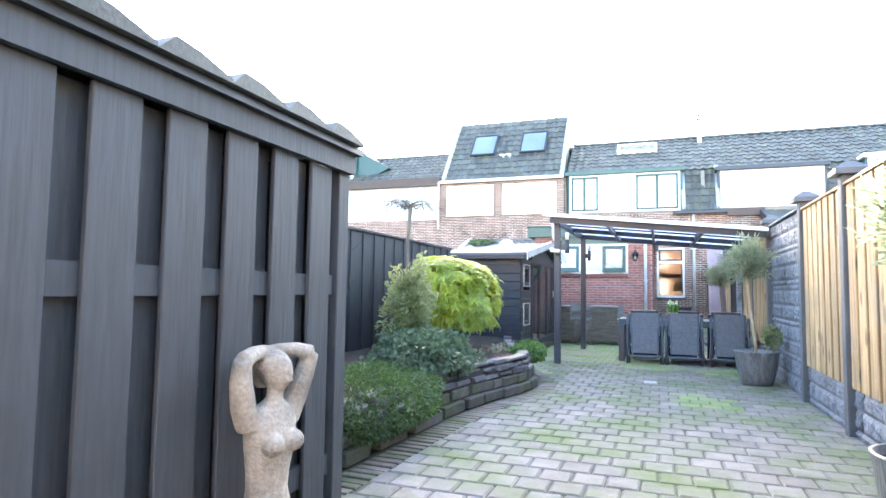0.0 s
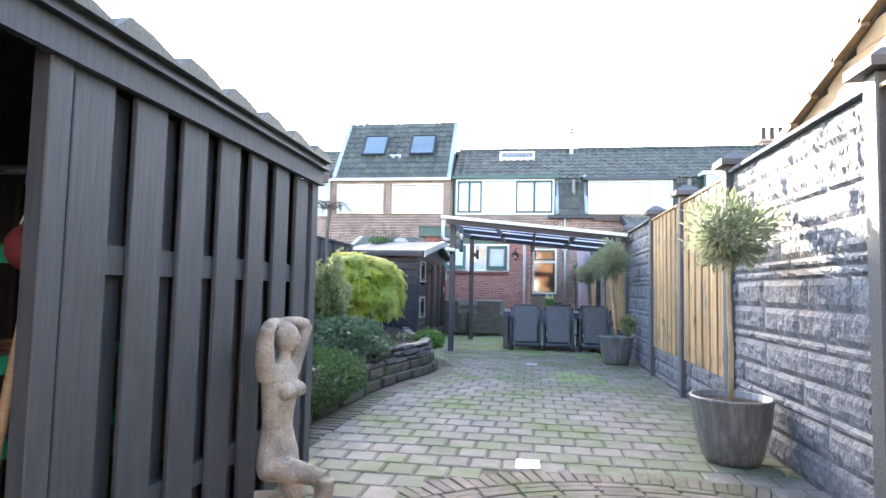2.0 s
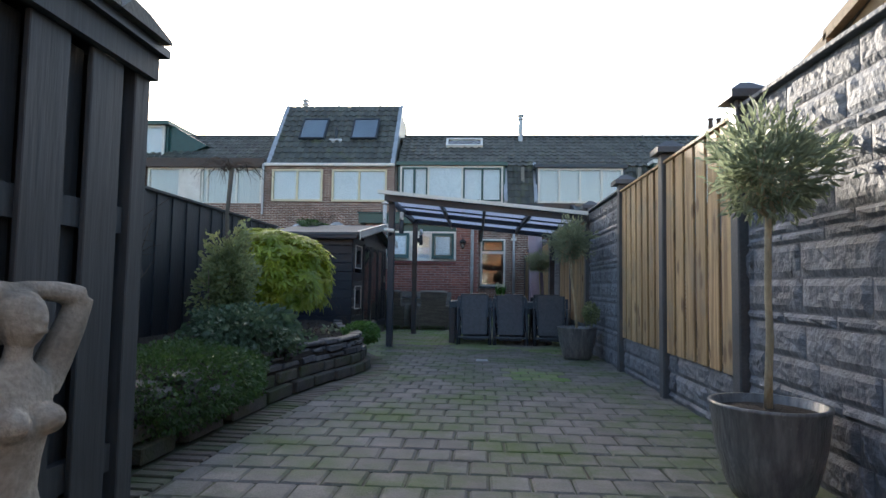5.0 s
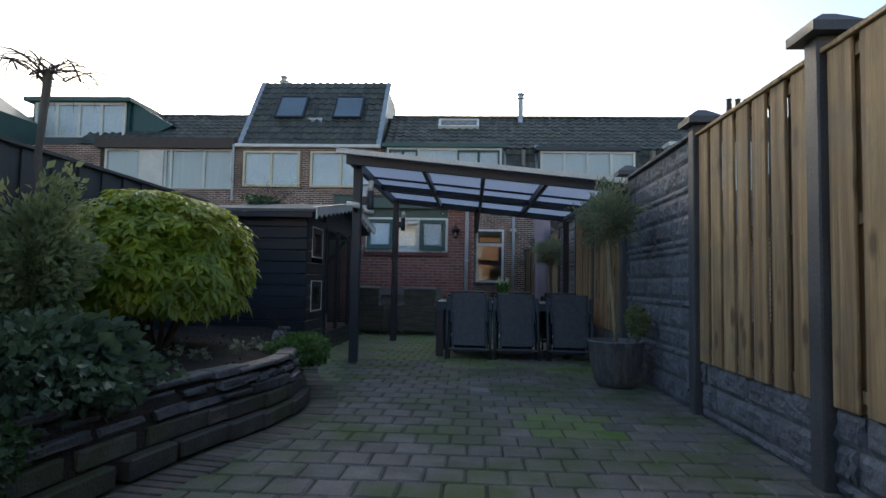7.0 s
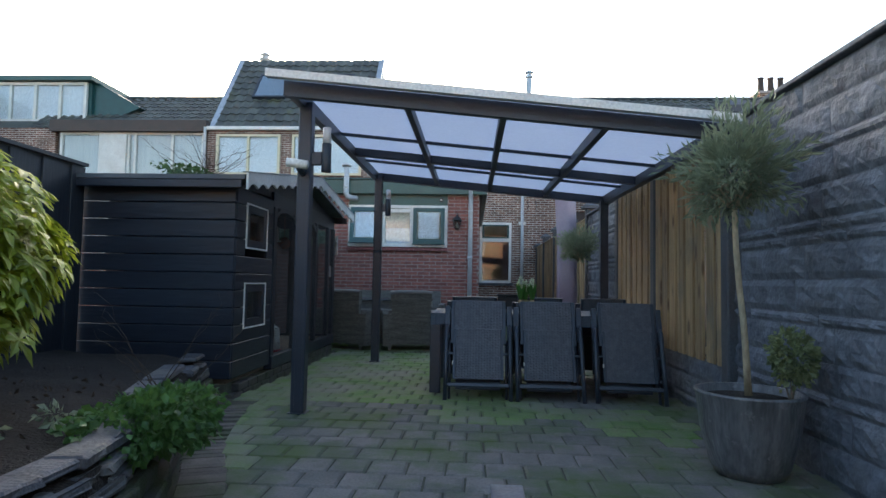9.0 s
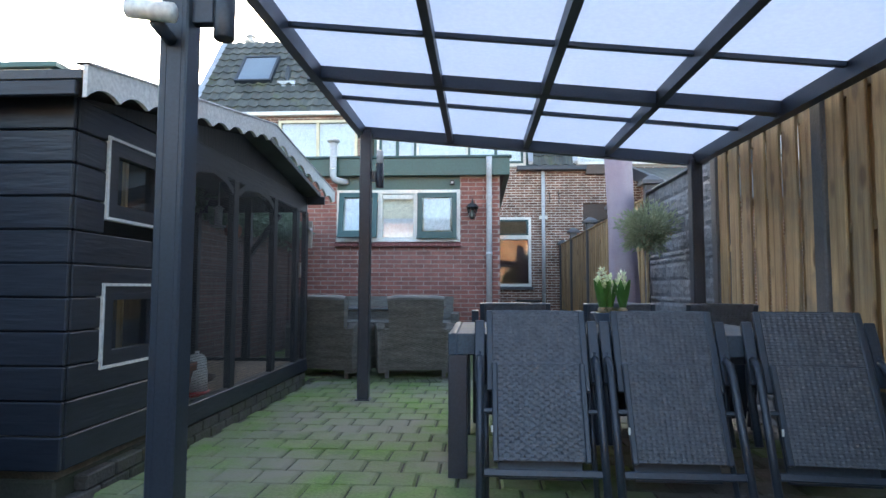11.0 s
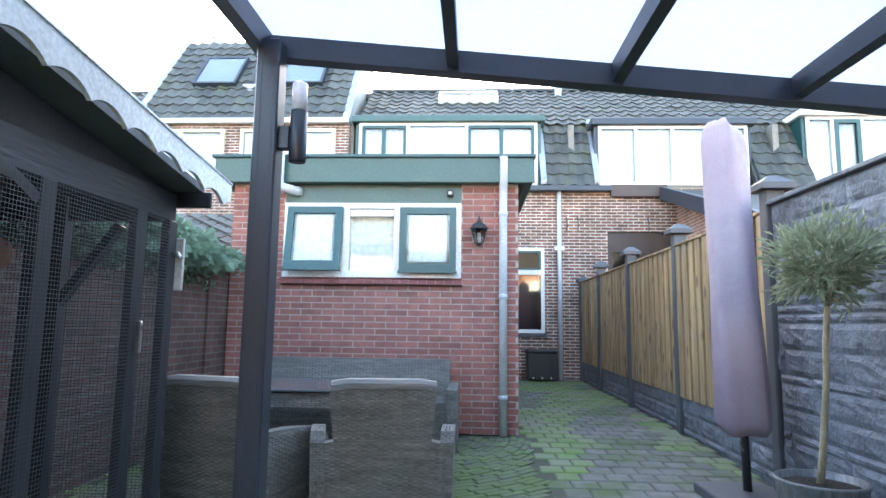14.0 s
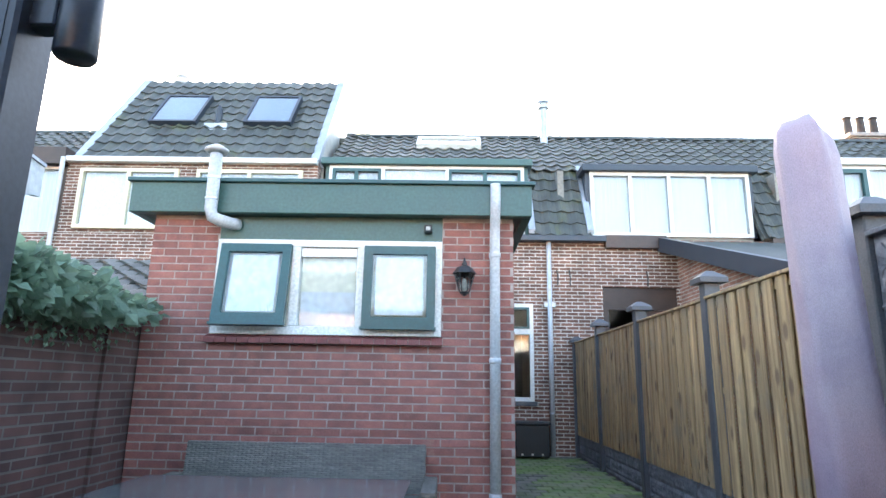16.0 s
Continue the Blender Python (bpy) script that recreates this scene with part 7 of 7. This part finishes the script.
def clinker(cx, cy, a, l=0.2, w=0.062):
    c, s_ = math.cos(a), math.sin(a)
    dz = rnd.uniform(-0.004, 0.002)
    b = len(vc)
    for k, (hw, z) in enumerate(((1.0, -0.05), (1.0, -0.006), (0.88, 0.0))):
        for sx, sy in ((-1, -1), (1, -1), (1, 1), (-1, 1)):
            x_, y_ = sx * (l / 2 - (1 - hw) * 0.05), sy * w / 2 * hw
            vc.append((cx + x_ * c - y_ * s_, cy + x_ * s_ + y_ * c, z + dz + gz(cy)))
    for r_ in (0, 4):
        for k in range(4):
            fc.append((b + r_ + k, b + r_ + (k + 1) % 4, b + r_ + 4 + (k + 1) % 4, b + r_ + 4 + k))
    fc.append((b + 8, b + 9, b + 10, b + 11))


r_ = 1.69
while r_ > 0.2:
    n = int(math.tau * r_ / (0.068 if r_ > 1.55 else 0.21))
    for k in range(n):
        a = math.tau * k / n + (r_ * 7 % 1)
        x, y = 0.9 + r_ * math.cos(a), 1.0 + r_ * math.sin(a)
        if y < 2.72 and -0.9 < x < fx(y) - 0.06 and y > -1.0:
            clinker(x, y, a if r_ > 1.55 else a + math.pi / 2)
    r_ -= 0.14 if r_ > 1.6 else 0.068
near = (list(vc), list(fc))
vc.clear()
fc.clear()
r_ = 2.84
while r_ > 0.1:
    n = int(math.tau * r_ / (0.068 if r_ > 2.75 else 0.21))
    for k in range(n):
        a = math.tau * k / n + (r_ * 7 % 1)
        x, y = -1.2 + r_ * math.cos(a), 15.95 + r_ * math.sin(a)
        if -1.7 < x < 0.33 and 13.0 < y < 15.93:
            clinker(x, y, a if r_ > 2.75 else a + math.pi / 2)
    r_ -= 0.14 if r_ > 2.75 else 0.068
me = bpy.data.meshes.new("clinkers")
me.from_pydata(vc, [], fc)
me.materials.append(M_clinker_g)
tagged(new("clinkers", me), "small mossy green clinkers laid in a fan before the annexe", kind="stuff").parent = patio
vc[:], fc[:] = near
n = int(length / 0.068)
for k in range(n):
    pt, d = along((k + 0.5) / n)
    nrm = Vector((-d.y, d.x))
    q = pt - nrm * 0.12
    clinker(q.x, q.y, math.atan2(nrm.y, nrm.x), 0.21)
me = bpy.data.meshes.new("clinkers")
me.from_pydata(vc, [], fc)
me.materials.append(M_clinker)
tagged(new("clinkers", me), "small brown clinkers laid in fans and as a border", kind="stuff").parent = patio
bm = bmesh.new()
ys = [-2.5] + [8.9 + 0.25 * k for k in range(29)] + [22.05]
for a, b in zip(ys, ys[1:]):
    vs = [bm.verts.new((x, y, z + (gz(y) if z > -0.1 else 0))) for x in (-2.9, 2.0) for y in (a, b) for z in (-0.15, -0.012)]
    for f in ((0, 1, 3, 2), (4, 6, 7, 5), (0, 4, 5, 1), (2, 3, 7, 6), (0, 2, 6, 4), (1, 5, 7, 3)):
        bm.faces.new([vs[i] for i in f])
bmesh.ops.remove_doubles(bm, verts=bm.verts[:], dist=0.0001)
structure(part("paving_bed", bm, M_patio), "sandy mossy joints between the pavers")

# ---- brick face of the annexe ----
BL, BC = 0.2225, 0.0645
bm = bmesh.new()
box(bm, -BL / 2 + 0.006, 0, 0.006, BL / 2 - 0.006, 0.1, BC - 0.006)
bme = bpy.data.meshes.new("brick")
bm.to_mesh(bme)
bm.free()
bme.materials.append(M_brick)
vj, fj = [], []
cand = []
for r in range(int(AZ / BC)):
    z = r * BC
    x = AX0 + (BL / 2 if r % 2 else 0) - BL / 2
    while x < AX1 - 0.01:
        a, b = max(x, AX0), min(x + BL, AX1)
        x += BL
        zz = z + BC / 2
        if BZ0 - 0.07 < zz < AZ:
            if a < BX0 < b:
                b = BX0
            elif a < BX1 < b:
                a = BX1
            elif a >= BX0 and b <= BX1:
                continue
        if b - a > 0.03:
            cand.append((a, b, z))
cand.sort(key=lambda c: abs(c[2] - 1.5) + abs((c[0] + c[1]) / 2 + 0.9) * 0.4)
rnd = random.Random(2)
for i, (a, b, z) in enumerate(cand):
    d = rnd.uniform(-0.002, 0.003)
    if i < 300:
        shared("brick", bme, annexe, ((a + b) / 2, AY + d, z), scale=((b - a - 0.01) / (BL - 0.01), 0.07, 1))
    else:
        mm = Matrix.Translation(((a + b) / 2, AY + d, z)) @ Matrix.Diagonal(((b - a - 0.01) / (BL - 0.01), 0.07, 1, 1))
        n = len(vj)
        vj += [tuple(mm @ v.co - annexe.location) for v in bme.vertices]
        fj += [tuple(n + q for q in p.vertices) for p in bme.polygons]
for r in range(int(AZ / BC)):
    y = AY + (0.11 if r % 2 else 0.0)
    while y < FY - 0.01:
        e = min(y + BL, FY)
        mm = Matrix.Translation((AX1, (y + e) / 2, r * BC)) @ Matrix.Rotation(radians(90), 4, "Z") @ Matrix.Diagonal(((e - y - 0.01) / (BL - 0.01), 0.07, 1, 1))
        n = len(vj)
        vj += [tuple(mm @ v.co - annexe.location) for v in bme.vertices]
        fj += [tuple(n + q for q in p.vertices) for p in bme.polygons]
        y += BL
me = bpy.data.meshes.new("bricks")
me.from_pydata(vj, [], fj)
me.materials.append(M_brick_i)
o = new("bricks", me)
o.parent = annexe
tagged(o, kind="stuff")
